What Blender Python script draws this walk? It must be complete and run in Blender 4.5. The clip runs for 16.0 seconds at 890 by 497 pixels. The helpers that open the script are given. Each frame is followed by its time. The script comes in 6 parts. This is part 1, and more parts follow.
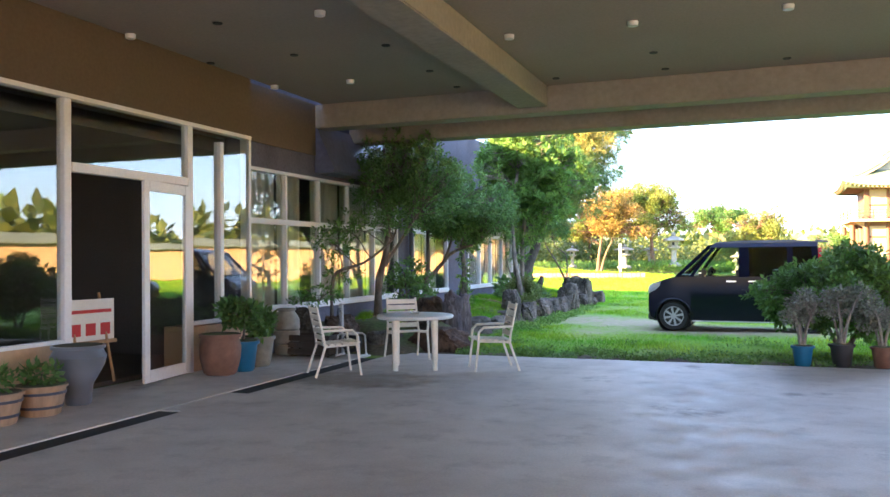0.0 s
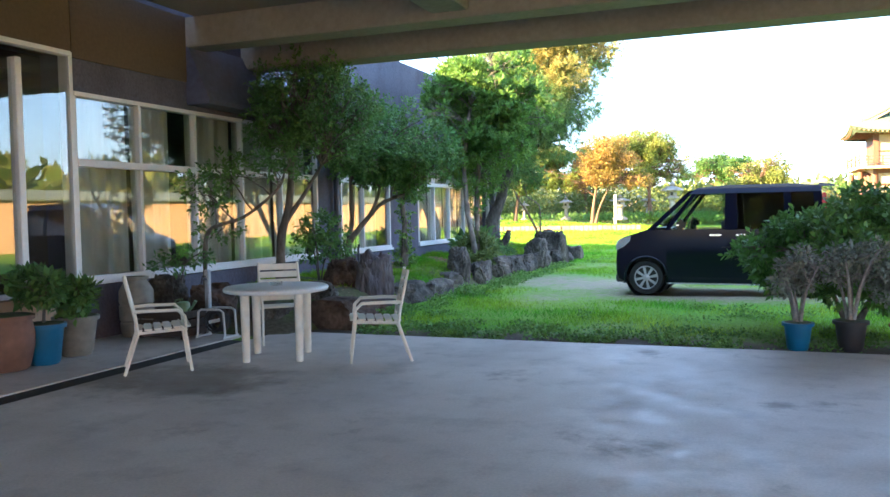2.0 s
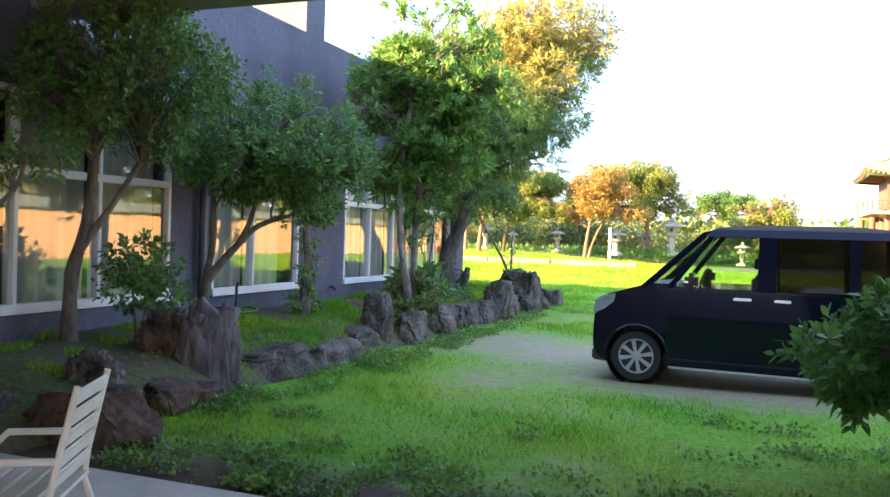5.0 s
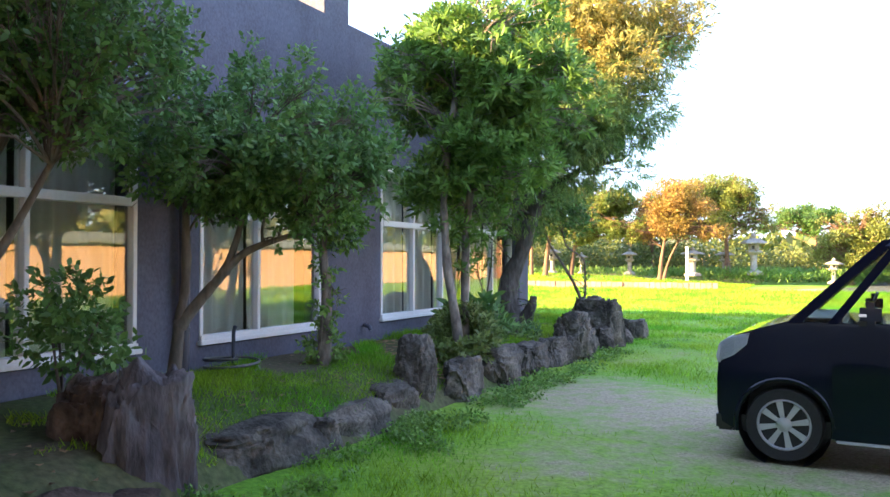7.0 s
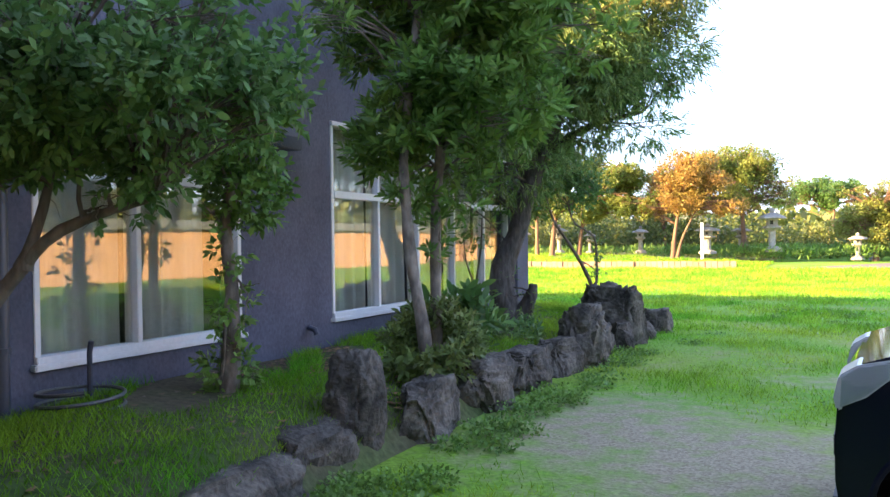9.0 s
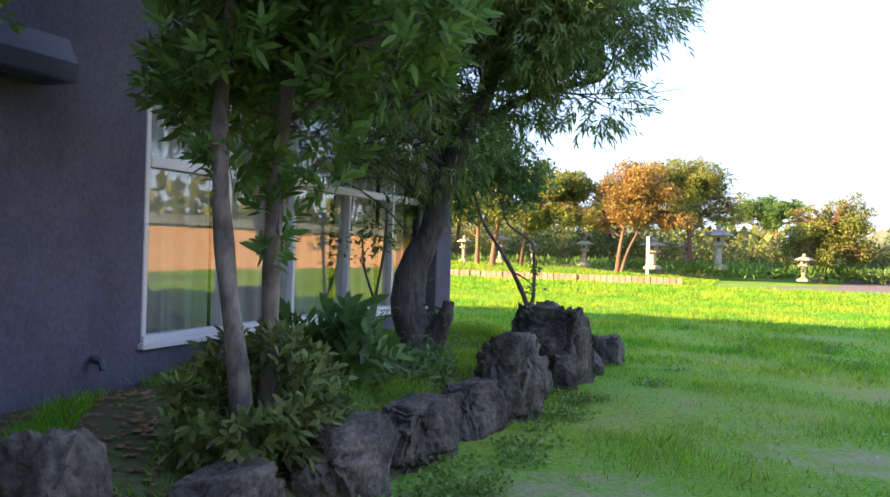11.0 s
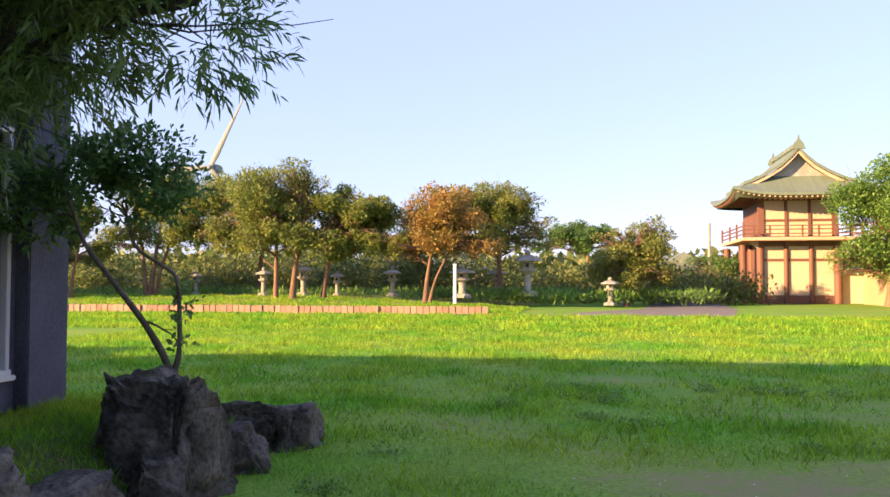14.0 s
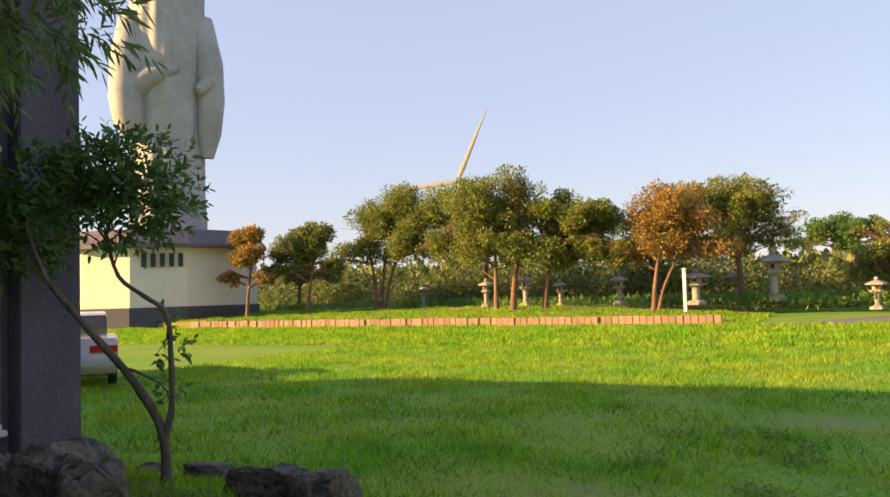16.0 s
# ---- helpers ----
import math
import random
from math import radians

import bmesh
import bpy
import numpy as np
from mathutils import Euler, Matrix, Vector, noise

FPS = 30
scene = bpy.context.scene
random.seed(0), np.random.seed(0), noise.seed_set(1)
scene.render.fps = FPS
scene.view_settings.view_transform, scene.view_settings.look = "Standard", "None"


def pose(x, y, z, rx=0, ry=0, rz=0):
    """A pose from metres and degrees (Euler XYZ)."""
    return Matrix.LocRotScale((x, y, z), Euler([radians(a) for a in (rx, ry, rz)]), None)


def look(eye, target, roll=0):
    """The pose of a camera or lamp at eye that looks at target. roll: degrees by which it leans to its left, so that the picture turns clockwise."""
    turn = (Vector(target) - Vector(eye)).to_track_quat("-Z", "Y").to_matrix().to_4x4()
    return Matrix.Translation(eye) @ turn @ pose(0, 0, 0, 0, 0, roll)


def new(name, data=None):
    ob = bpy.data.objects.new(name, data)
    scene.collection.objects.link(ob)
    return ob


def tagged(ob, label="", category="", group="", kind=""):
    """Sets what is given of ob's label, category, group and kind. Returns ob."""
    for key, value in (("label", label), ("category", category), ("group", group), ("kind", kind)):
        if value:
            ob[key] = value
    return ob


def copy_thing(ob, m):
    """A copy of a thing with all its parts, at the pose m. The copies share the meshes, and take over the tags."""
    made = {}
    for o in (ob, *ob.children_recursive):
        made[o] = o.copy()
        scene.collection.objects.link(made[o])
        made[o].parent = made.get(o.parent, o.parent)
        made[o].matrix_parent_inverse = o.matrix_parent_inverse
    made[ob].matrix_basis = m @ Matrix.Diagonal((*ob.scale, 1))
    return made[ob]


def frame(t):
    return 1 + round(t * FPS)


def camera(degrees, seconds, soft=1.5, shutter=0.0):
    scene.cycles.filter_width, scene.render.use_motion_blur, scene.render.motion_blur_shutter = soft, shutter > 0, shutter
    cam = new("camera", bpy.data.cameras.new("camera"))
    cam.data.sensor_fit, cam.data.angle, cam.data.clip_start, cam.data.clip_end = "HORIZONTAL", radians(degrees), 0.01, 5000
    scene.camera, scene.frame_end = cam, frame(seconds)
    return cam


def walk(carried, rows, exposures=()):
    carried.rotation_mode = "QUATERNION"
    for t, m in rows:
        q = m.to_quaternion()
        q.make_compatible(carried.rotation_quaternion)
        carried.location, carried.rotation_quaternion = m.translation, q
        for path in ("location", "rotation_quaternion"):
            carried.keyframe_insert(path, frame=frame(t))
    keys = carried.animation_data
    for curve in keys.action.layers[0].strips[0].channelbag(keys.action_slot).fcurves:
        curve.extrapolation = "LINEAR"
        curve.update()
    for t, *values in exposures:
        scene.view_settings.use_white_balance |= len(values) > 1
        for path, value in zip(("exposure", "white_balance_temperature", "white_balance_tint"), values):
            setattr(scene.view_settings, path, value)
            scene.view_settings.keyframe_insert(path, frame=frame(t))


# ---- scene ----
cam = camera(57.0, 16.0)
PATH = [
    (0, (-0.106, 0.531, 1.44), (-0.808, 2.404, 1.464), -0.5),
    (0.5, (-0.057, 1.356, 1.377), (-0.744, 3.233, 1.302), -1.1),
    (1, (-0.024, 2.066, 1.394), (-0.717, 3.938, 1.285), -1.3),
    (1.5, (0.099, 2.849, 1.365), (-0.607, 4.718, 1.288), -1.0),
    (2, (0.139, 3.625, 1.395), (-0.575, 5.491, 1.306), -1.1),
    (2.5, (0.19, 4.35, 1.448), (-0.536, 6.211, 1.345), -1.7),
    (3, (0.138, 5.154, 1.506), (-0.576, 7.02, 1.422), -2.3),
    (3.5, (0.131, 5.896, 1.491), (-0.585, 7.762, 1.402), -1.3),
    (4, (0.013, 6.656, 1.496), (-0.69, 8.528, 1.455), 0.4),
    (4.2, (-0.07, 6.957, 1.51), (-0.759, 8.833, 1.467), 1.6),
    (6.3, (-0.905, 9.72, 1.519), (-1.69, 11.559, 1.534), 0.4),
    (6.5, (-0.998, 9.957, 1.499), (-1.81, 11.784, 1.519), 0.2),
    (7, (-1.235, 10.607, 1.49), (-2.091, 12.414, 1.521), 0.1),
    (7.5, (-1.481, 11.207, 1.51), (-2.341, 13.012, 1.536), 0.3),
    (8, (-1.679, 11.881, 1.496), (-2.536, 13.688, 1.518), 0.2),
    (8.5, (-1.863, 12.493, 1.476), (-2.724, 14.298, 1.478), -0.4),
    (8.7, (-1.924, 12.781, 1.488), (-2.797, 14.58, 1.473), -0.8),
    (11, (-2.705, 15.951, 1.442), (-3.455, 17.805, 1.442), 1.6),
    (11.5, (-2.774, 16.632, 1.435), (-3.307, 18.559, 1.498), 0.8),
    (12, (-2.777, 17.276, 1.429), (-3.229, 19.222, 1.528), 0.5),
    (12.5, (-2.72, 17.928, 1.403), (-3.075, 19.893, 1.509), -1.8),
    (13, (-2.578, 18.543, 1.43), (-2.905, 20.513, 1.53), -1.2),
    (13.5, (-2.322, 19.116, 1.459), (-2.657, 21.086, 1.545), -1.8),
    (14, (-2.024, 19.611, 1.492), (-2.385, 21.576, 1.572), -0.0),
    (14.5, (-1.697, 20.184, 1.494), (-2.085, 22.145, 1.561), 0.0),
    (15, (-1.497, 20.785, 1.555), (-2.168, 22.668, 1.605), -0.3),
    (15.5, (-1.285, 21.417, 1.576), (-2.071, 23.255, 1.609), -0.3),
    (16, (-1.155, 22.025, 1.62), (-2.084, 23.793, 1.725), -1.7),
]
walk(cam, [(t, look(e, a, r)) for t, e, a, r in PATH], [(0.0, 4.1, 5700, 11), (1.0, 4.0, 5500, 8), (2.5, 3.75, 5350, 5), (4.0, 3.65, 5650, 9), (7.0, 3.5, 5800, 13), (8.7, 3.3, 5850, 15), (11.0, 2.7, 5800, 18), (12.5, 2.1, 5750, 24), (14.5, 1.97, 6250, 24), (16.0, 1.72, 7000, 17)])


# ---- world, sun ----
SUN_FROM = Vector((-0.80, -0.60, 0.0)).normalized()
SUN_EL = radians(17.0)
world = bpy.data.worlds.new("sky")
scene.world = world
world.use_nodes = True
wn = world.node_tree.nodes
sky = wn.new("ShaderNodeTexSky")
sky.sky_type = "NISHITA"
sky.sun_disc = False
sky.sun_elevation = SUN_EL
sky.sun_rotation = math.atan2(SUN_FROM.x, SUN_FROM.y)
sky.air_density, sky.dust_density, sky.ozone_density = 1.3, 0.3, 2.0
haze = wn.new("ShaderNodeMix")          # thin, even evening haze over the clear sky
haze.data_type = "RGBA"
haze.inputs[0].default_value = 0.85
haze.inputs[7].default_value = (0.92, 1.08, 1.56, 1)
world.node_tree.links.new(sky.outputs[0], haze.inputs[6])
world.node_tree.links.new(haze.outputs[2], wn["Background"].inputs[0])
wn["Background"].inputs[1].default_value = 0.15
sun = bpy.data.lights.new("sun", "SUN")
sun.energy, sun.angle, sun.color = 4.5, radians(0.6), (1.0, 0.64, 0.25)
sun_ob = new("sun", sun)
to_sun = SUN_FROM * math.cos(SUN_EL) + Vector((0, 0, math.sin(SUN_EL)))
sun_ob.matrix_basis = look(to_sun * 50, (0, 0, 0))


# ---- materials ----
def material(name, color, rough=0.7, metal=0.0, vary=0.25, grain=40.0, patch=1.5, bump=0.2, dist=0.004,
             tint=None, island=0.0, objrand=0.0, spec=0.5, coat=0.0, translucent=0.0, stretch=(1, 1, 1), gloss=0.0):
    """A principled surface with a fine grain and broad blotches, both at real-world size."""
    m = bpy.data.materials.new(name)
    m.use_nodes = True
    nt = m.node_tree
    N, L = nt.nodes, nt.links
    bsdf = N["Principled BSDF"]
    bsdf.inputs["Roughness"].default_value = rough
    bsdf.inputs["Metallic"].default_value = metal
    bsdf.inputs["Specular IOR Level"].default_value = spec
    bsdf.inputs["Coat Weight"].default_value = coat
    geo = N.new("ShaderNodeNewGeometry")
    mapping = N.new("ShaderNodeMapping")
    mapping.inputs["Scale"].default_value = stretch
    L.new(geo.outputs["Position"], mapping.inputs["Vector"])
    fine = N.new("ShaderNodeTexNoise")
    fine.inputs["Scale"].default_value, fine.inputs["Detail"].default_value = grain, 5.0
    broad = N.new("ShaderNodeTexNoise")
    broad.inputs["Scale"].default_value, broad.inputs["Detail"].default_value = patch, 4.0
    L.new(mapping.outputs[0], fine.inputs["Vector"])
    L.new(mapping.outputs[0], broad.inputs["Vector"])
    other = tint or tuple(c * (1 - vary) for c in color)
    ramp = N.new("ShaderNodeMapRange")
    ramp.inputs[1].default_value, ramp.inputs[2].default_value = 0.35, 0.65
    L.new(broad.outputs["Fac"], ramp.inputs[0])
    mix = N.new("ShaderNodeMix")
    mix.data_type = "RGBA"
    mix.inputs[6].default_value, mix.inputs[7].default_value = (*color, 1), (*other, 1)
    L.new(ramp.outputs[0], mix.inputs[0])
    if gloss:
        stain = N.new("ShaderNodeTexNoise")
        stain.inputs["Scale"].default_value, stain.inputs["Detail"].default_value, stain.inputs["Distortion"].default_value = patch * 1.7, 8.0, 0.6
        L.new(mapping.outputs[0], stain.inputs["Vector"])
        rr = N.new("ShaderNodeMapRange")
        rr.inputs[1].default_value, rr.inputs[2].default_value = 0.35, 0.62
        rr.inputs[3].default_value, rr.inputs[4].default_value = rough - gloss, rough + gloss
        L.new(stain.outputs["Fac"], rr.inputs[0])
        L.new(rr.outputs[0], bsdf.inputs["Roughness"])
    hsv = N.new("ShaderNodeHueSaturation")
    L.new(mix.outputs[2], hsv.inputs["Color"])
    val = N.new("ShaderNodeMapRange")
    val.inputs[1].default_value, val.inputs[2].default_value = 0.25, 0.75
    val.inputs[3].default_value, val.inputs[4].default_value = 1 - vary, 1 + vary
    L.new(fine.outputs["Fac"], val.inputs[0])
    last = val.outputs[0]
    for amount, node, out in ((island, geo, "Random Per Island"), (objrand, None, "Random")):
        if amount:
            node = node or N.new("ShaderNodeObjectInfo")
            mr = N.new("ShaderNodeMapRange")
            mr.inputs[3].default_value, mr.inputs[4].default_value = 1 - amount, 1 + amount
            L.new(node.outputs[out], mr.inputs[0])
            mul = N.new("ShaderNodeMath")
            mul.operation = "MULTIPLY"
            L.new(last, mul.inputs[0])
            L.new(mr.outputs[0], mul.inputs[1])
            last = mul.outputs[0]
    L.new(last, hsv.inputs["Value"])
    L.new(hsv.outputs[0], bsdf.inputs["Base Color"])
    if bump:
        b = N.new("ShaderNodeBump")
        b.inputs["Strength"].default_value, b.inputs["Distance"].default_value = bump, dist
        L.new(fine.outputs["Fac"], b.inputs["Height"])
        L.new(b.outputs[0], bsdf.inputs["Normal"])
    if translucent:
        tr = N.new("ShaderNodeBsdfTranslucent")
        L.new(hsv.outputs[0], tr.inputs["Color"])
        ms = N.new("ShaderNodeMixShader")
        ms.inputs[0].default_value = translucent
        L.new(bsdf.outputs[0], ms.inputs[1])
        L.new(tr.outputs[0], ms.inputs[2])
        L.new(ms.outputs[0], N["Material Output"].inputs[0])
    return m


def glass_material(name, tint=(0.93, 0.95, 0.94), base=0.10, gain=0.40):
    """A clean window pane: clear when looked through, mirror-like at a slant."""
    m = bpy.data.materials.new(name)
    m.use_nodes = True
    N, L = m.node_tree.nodes, m.node_tree.links
    N.remove(N["Principled BSDF"])
    t = N.new("ShaderNodeBsdfTransparent")
    t.inputs[0].default_value = (*tint, 1)
    g = N.new("ShaderNodeBsdfGlossy")
    g.inputs["Roughness"].default_value = 0.015
    lw = N.new("ShaderNodeLayerWeight")
    lw.inputs["Blend"].default_value = 0.5
    pw = N.new("ShaderNodeMath")
    pw.operation = "POWER"
    pw.inputs[1].default_value = 3.0
    L.new(lw.outputs["Facing"], pw.inputs[0])
    fr = N.new("ShaderNodeMath")
    fr.operation = "MULTIPLY_ADD"
    fr.inputs[1].default_value, fr.inputs[2].default_value = gain, base
    L.new(pw.outputs[0], fr.inputs[0])
    noise_tex = N.new("ShaderNodeTexNoise")
    noise_tex.inputs["Scale"].default_value = 1.2
    b = N.new("ShaderNodeBump")
    b.inputs["Strength"].default_value, b.inputs["Distance"].default_value = 0.05, 0.02
    geo = N.new("ShaderNodeNewGeometry")
    L.new(geo.outputs["Position"], noise_tex.inputs["Vector"])
    L.new(noise_tex.outputs["Fac"], b.inputs["Height"])
    L.new(b.outputs[0], g.inputs["Normal"])
    ms = N.new("ShaderNodeMixShader")
    L.new(fr.outputs[0], ms.inputs[0])
    L.new(t.outputs[0], ms.inputs[1])
    L.new(g.outputs[0], ms.inputs[2])
    L.new(ms.outputs[0], N["Material Output"].inputs[0])
    return m


def lawn_material():
    """Mown grass with bare, gravelly patches."""
    m = material("lawn", (0.115, 0.27, 0.02), 0.9, vary=0.4, grain=25, patch=0.35, bump=0.6, dist=0.02, tint=(0.19, 0.28, 0.035), spec=0.2)
    N, L = m.node_tree.nodes, m.node_tree.links
    bsdf = N["Principled BSDF"]
    grass = bsdf.inputs["Base Color"].links[0].from_socket
    geo = N.new("ShaderNodeNewGeometry")
    gravel = N.new("ShaderNodeTexVoronoi")
    gravel.inputs["Scale"].default_value = 55
    L.new(geo.outputs["Position"], gravel.inputs["Vector"])
    gcol = N.new("ShaderNodeMix")
    gcol.data_type = "RGBA"
    gcol.inputs[6].default_value, gcol.inputs[7].default_value = (0.19, 0.16, 0.105, 1), (0.38, 0.33, 0.22, 1)
    L.new(gravel.outputs["Color"], gcol.inputs[0])
    att = N.new("ShaderNodeAttribute")
    att.attribute_name = "bare"
    fray = N.new("ShaderNodeTexNoise")
    fray.inputs["Scale"].default_value, fray.inputs["Detail"].default_value = 5.0, 6.0
    L.new(geo.outputs["Position"], fray.inputs["Vector"])
    add = N.new("ShaderNodeMath")
    add.operation = "ADD"
    L.new(att.outputs["Fac"], add.inputs[0])
    L.new(fray.outputs["Fac"], add.inputs[1])
    mr = N.new("ShaderNodeMapRange")
    mr.inputs[1].default_value, mr.inputs[2].default_value = 0.82, 1.32
    L.new(add.outputs[0], mr.inputs[0])
    mix = N.new("ShaderNodeMix")
    mix.data_type = "RGBA"
    L.new(mr.outputs[0], mix.inputs[0])
    L.new(grass, mix.inputs[6])
    soil_att = N.new("ShaderNodeAttribute")
    soil_att.attribute_name = "soil"
    dirt = N.new("ShaderNodeMix")
    dirt.data_type = "RGBA"
    dirt.inputs[7].default_value = (0.065, 0.048, 0.034, 1)
    L.new(soil_att.outputs["Fac"], dirt.inputs[0])
    thatch_att = N.new("ShaderNodeAttribute")
    thatch_att.attribute_name = "thatch"
    thatch = N.new("ShaderNodeMix")
    thatch.data_type = "RGBA"
    thatch.inputs[7].default_value = (0.25, 0.22, 0.08, 1)
    L.new(thatch_att.outputs["Fac"], thatch.inputs[0])
    L.new(gcol.outputs[2], thatch.inputs[6])
    L.new(thatch.outputs[2], dirt.inputs[6])
    L.new(dirt.outputs[2], mix.inputs[7])
    L.new(mix.outputs[2], bsdf.inputs["Base Color"])
    return m


def concrete_material():
    """Trowelled concrete: dull and polished areas, damp dark stains, fine pits."""
    m = material("worn_concrete", (0.58, 0.525, 0.46), 0.5, vary=0.12, grain=55, patch=0.7, bump=0.12, dist=0.002, tint=(0.44, 0.39, 0.335))
    N, L = m.node_tree.nodes, m.node_tree.links
    bsdf = N["Principled BSDF"]
    geo = N.new("ShaderNodeNewGeometry")
    def spots(scale, detail, lo, hi):
        tex = N.new("ShaderNodeTexNoise")
        tex.inputs["Scale"].default_value, tex.inputs["Detail"].default_value, tex.inputs["Roughness"].default_value = scale, detail, 0.65
        L.new(geo.outputs["Position"], tex.inputs["Vector"])
        mr = N.new("ShaderNodeMapRange")
        mr.inputs[1].default_value, mr.inputs[2].default_value = lo, hi
        L.new(tex.outputs["Fac"], mr.inputs[0])
        return mr.outputs[0]
    colour = bsdf.inputs["Base Color"].links[0].from_socket
    for scale, lo, hi, dark in ((2.6, 0.5, 0.72, (0.27, 0.235, 0.2, 1)), (0.8, 0.6, 0.68, (0.13, 0.115, 0.1, 1)), (17.0, 0.66, 0.75, (0.16, 0.14, 0.12, 1))):
        mix = N.new("ShaderNodeMix")
        mix.data_type = "RGBA"
        mix.inputs[7].default_value = dark
        fac = N.new("ShaderNodeMath")
        fac.operation = "MULTIPLY"
        fac.inputs[1].default_value = 0.6
        L.new(spots(scale, 9.0, lo, hi), fac.inputs[0])
        L.new(fac.outputs[0], mix.inputs[0])
        L.new(colour, mix.inputs[6])
        colour = mix.outputs[2]
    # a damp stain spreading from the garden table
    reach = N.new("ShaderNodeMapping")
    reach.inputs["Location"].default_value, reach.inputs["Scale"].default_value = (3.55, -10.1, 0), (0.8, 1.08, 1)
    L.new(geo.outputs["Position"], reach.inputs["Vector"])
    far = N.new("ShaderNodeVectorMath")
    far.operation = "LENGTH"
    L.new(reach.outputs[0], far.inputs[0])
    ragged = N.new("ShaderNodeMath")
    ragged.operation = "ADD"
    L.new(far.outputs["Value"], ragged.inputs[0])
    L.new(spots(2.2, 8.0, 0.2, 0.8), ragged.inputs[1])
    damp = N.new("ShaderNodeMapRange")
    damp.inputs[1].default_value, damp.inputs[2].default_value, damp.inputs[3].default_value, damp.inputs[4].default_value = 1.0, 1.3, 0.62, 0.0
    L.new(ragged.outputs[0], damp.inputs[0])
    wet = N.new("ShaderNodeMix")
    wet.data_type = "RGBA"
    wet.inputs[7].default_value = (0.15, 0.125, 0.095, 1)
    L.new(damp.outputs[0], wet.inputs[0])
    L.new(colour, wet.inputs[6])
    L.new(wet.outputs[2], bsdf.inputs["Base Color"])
    rough = N.new("ShaderNodeMapRange")
    rough.inputs[3].default_value, rough.inputs[4].default_value = 0.40, 0.62
    L.new(spots(3.2, 14.0, 0.36, 0.64), rough.inputs[0])
    L.new(rough.outputs[0], bsdf.inputs["Roughness"])
    return m


M_LAWN = lawn_material()
M_CONC = concrete_material()
M_BEAM = material("beam_paint", (0.29, 0.265, 0.22), 0.75, vary=0.12, grain=14, patch=1.2, bump=0.1)
M_CEIL = material("ceiling_board", (0.31, 0.26, 0.21), 0.8, vary=0.08, grain=30, patch=0.6, bump=0.05)
M_BROWN = material("brown_fascia", (0.105, 0.075, 0.05), 0.7, vary=0.12, grain=25, patch=0.8, bump=0.1)
M_WALL = material("grey_render", (0.125, 0.126, 0.165), 0.9, vary=0.22, grain=38, patch=1.6, bump=0.6, dist=0.006, stretch=(1, 1, 0.8), tint=(0.09, 0.09, 0.118), spec=0.25)
M_TAN = material("tan_tile", (0.55, 0.36, 0.20), 0.5, vary=0.1, grain=20, patch=1.5, objrand=0.08)
M_ALU = material("white_aluminium", (0.72, 0.72, 0.72), 0.4, metal=0.0, vary=0.06, grain=30, patch=2)
M_DARKMETAL = material("dark_metal", (0.06, 0.065, 0.09), 0.4, metal=0.2, vary=0.1)
M_GLASS = glass_material("window_glass")
M_CURTAIN = material("curtain_cloth", (0.62, 0.60, 0.52), 0.9, vary=0.1, grain=60, patch=1.0, stretch=(1, 1, 0.15), translucent=0.25)
# The dimness indoors is put into this dark colour of the inner shell.
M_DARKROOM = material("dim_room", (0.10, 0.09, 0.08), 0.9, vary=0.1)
M_ROCK = material("lava_rock", (0.15, 0.135, 0.113), 0.95, vary=0.5, grain=24, patch=3.5, bump=1.0, dist=0.03, tint=(0.05, 0.046, 0.04), spec=0.2, objrand=0.2)
M_SLAB = material("slab_rock", (0.17, 0.155, 0.165), 0.9, vary=0.45, grain=20, patch=4, bump=0.9, dist=0.03, stretch=(1, 1, 0.3), tint=(0.07, 0.062, 0.068), spec=0.25)
M_BROWNROCK = material("brown_rock", (0.115, 0.08, 0.06), 0.9, vary=0.45, grain=18, patch=3, bump=0.9, dist=0.03, tint=(0.05, 0.035, 0.028), spec=0.25)
M_BARK = material("grey_bark", (0.17, 0.14, 0.115), 0.9, vary=0.4, grain=22, patch=5, bump=0.8, dist=0.015, stretch=(1, 1, 0.35), tint=(0.09, 0.075, 0.06))
M_PALEBARK = material("pale_bark", (0.24, 0.205, 0.165), 0.9, vary=0.45, grain=18, patch=7, bump=0.9, dist=0.02, stretch=(1, 1, 0.5), tint=(0.10, 0.085, 0.07))
M_PINEBARK = material("red_bark", (0.22, 0.13, 0.085), 0.9, vary=0.35, grain=14, patch=3, bump=0.7, dist=0.02, stretch=(1, 1, 0.4))
M_SOIL = material("bed_soil", (0.10, 0.085, 0.06), 0.95, vary=0.35, grain=18, patch=1.2, bump=0.6, dist=0.02, tint=(0.055, 0.09, 0.02))


def leaf_material(name, a, b, island=0.35, translucent=0.3):
    return material(name, a, 0.55, vary=0.2, grain=6, patch=1.3, bump=0, tint=b, island=island, translucent=translucent)


M_LEAF = leaf_material("leaf_deep", (0.092, 0.195, 0.05), (0.13, 0.235, 0.055), translucent=0.38)
M_LEAF_BRIGHT = leaf_material("leaf_fresh", (0.12, 0.24, 0.045), (0.18, 0.30, 0.055), translucent=0.42)
M_LEAF_FINE = leaf_material("leaf_feathery", (0.13, 0.25, 0.075), (0.2, 0.27, 0.07), translucent=0.45)
M_LEAF_ORANGE = leaf_material("leaf_autumn", (0.40, 0.23, 0.06), (0.28, 0.24, 0.06), translucent=0.42)
M_LEAF_YELLOW = leaf_material("leaf_yellowing", (0.22, 0.24, 0.05), (0.16, 0.21, 0.045))
M_LEAF_PINE = leaf_material("leaf_far", (0.15, 0.22, 0.05), (0.26, 0.29, 0.06), translucent=0.45)
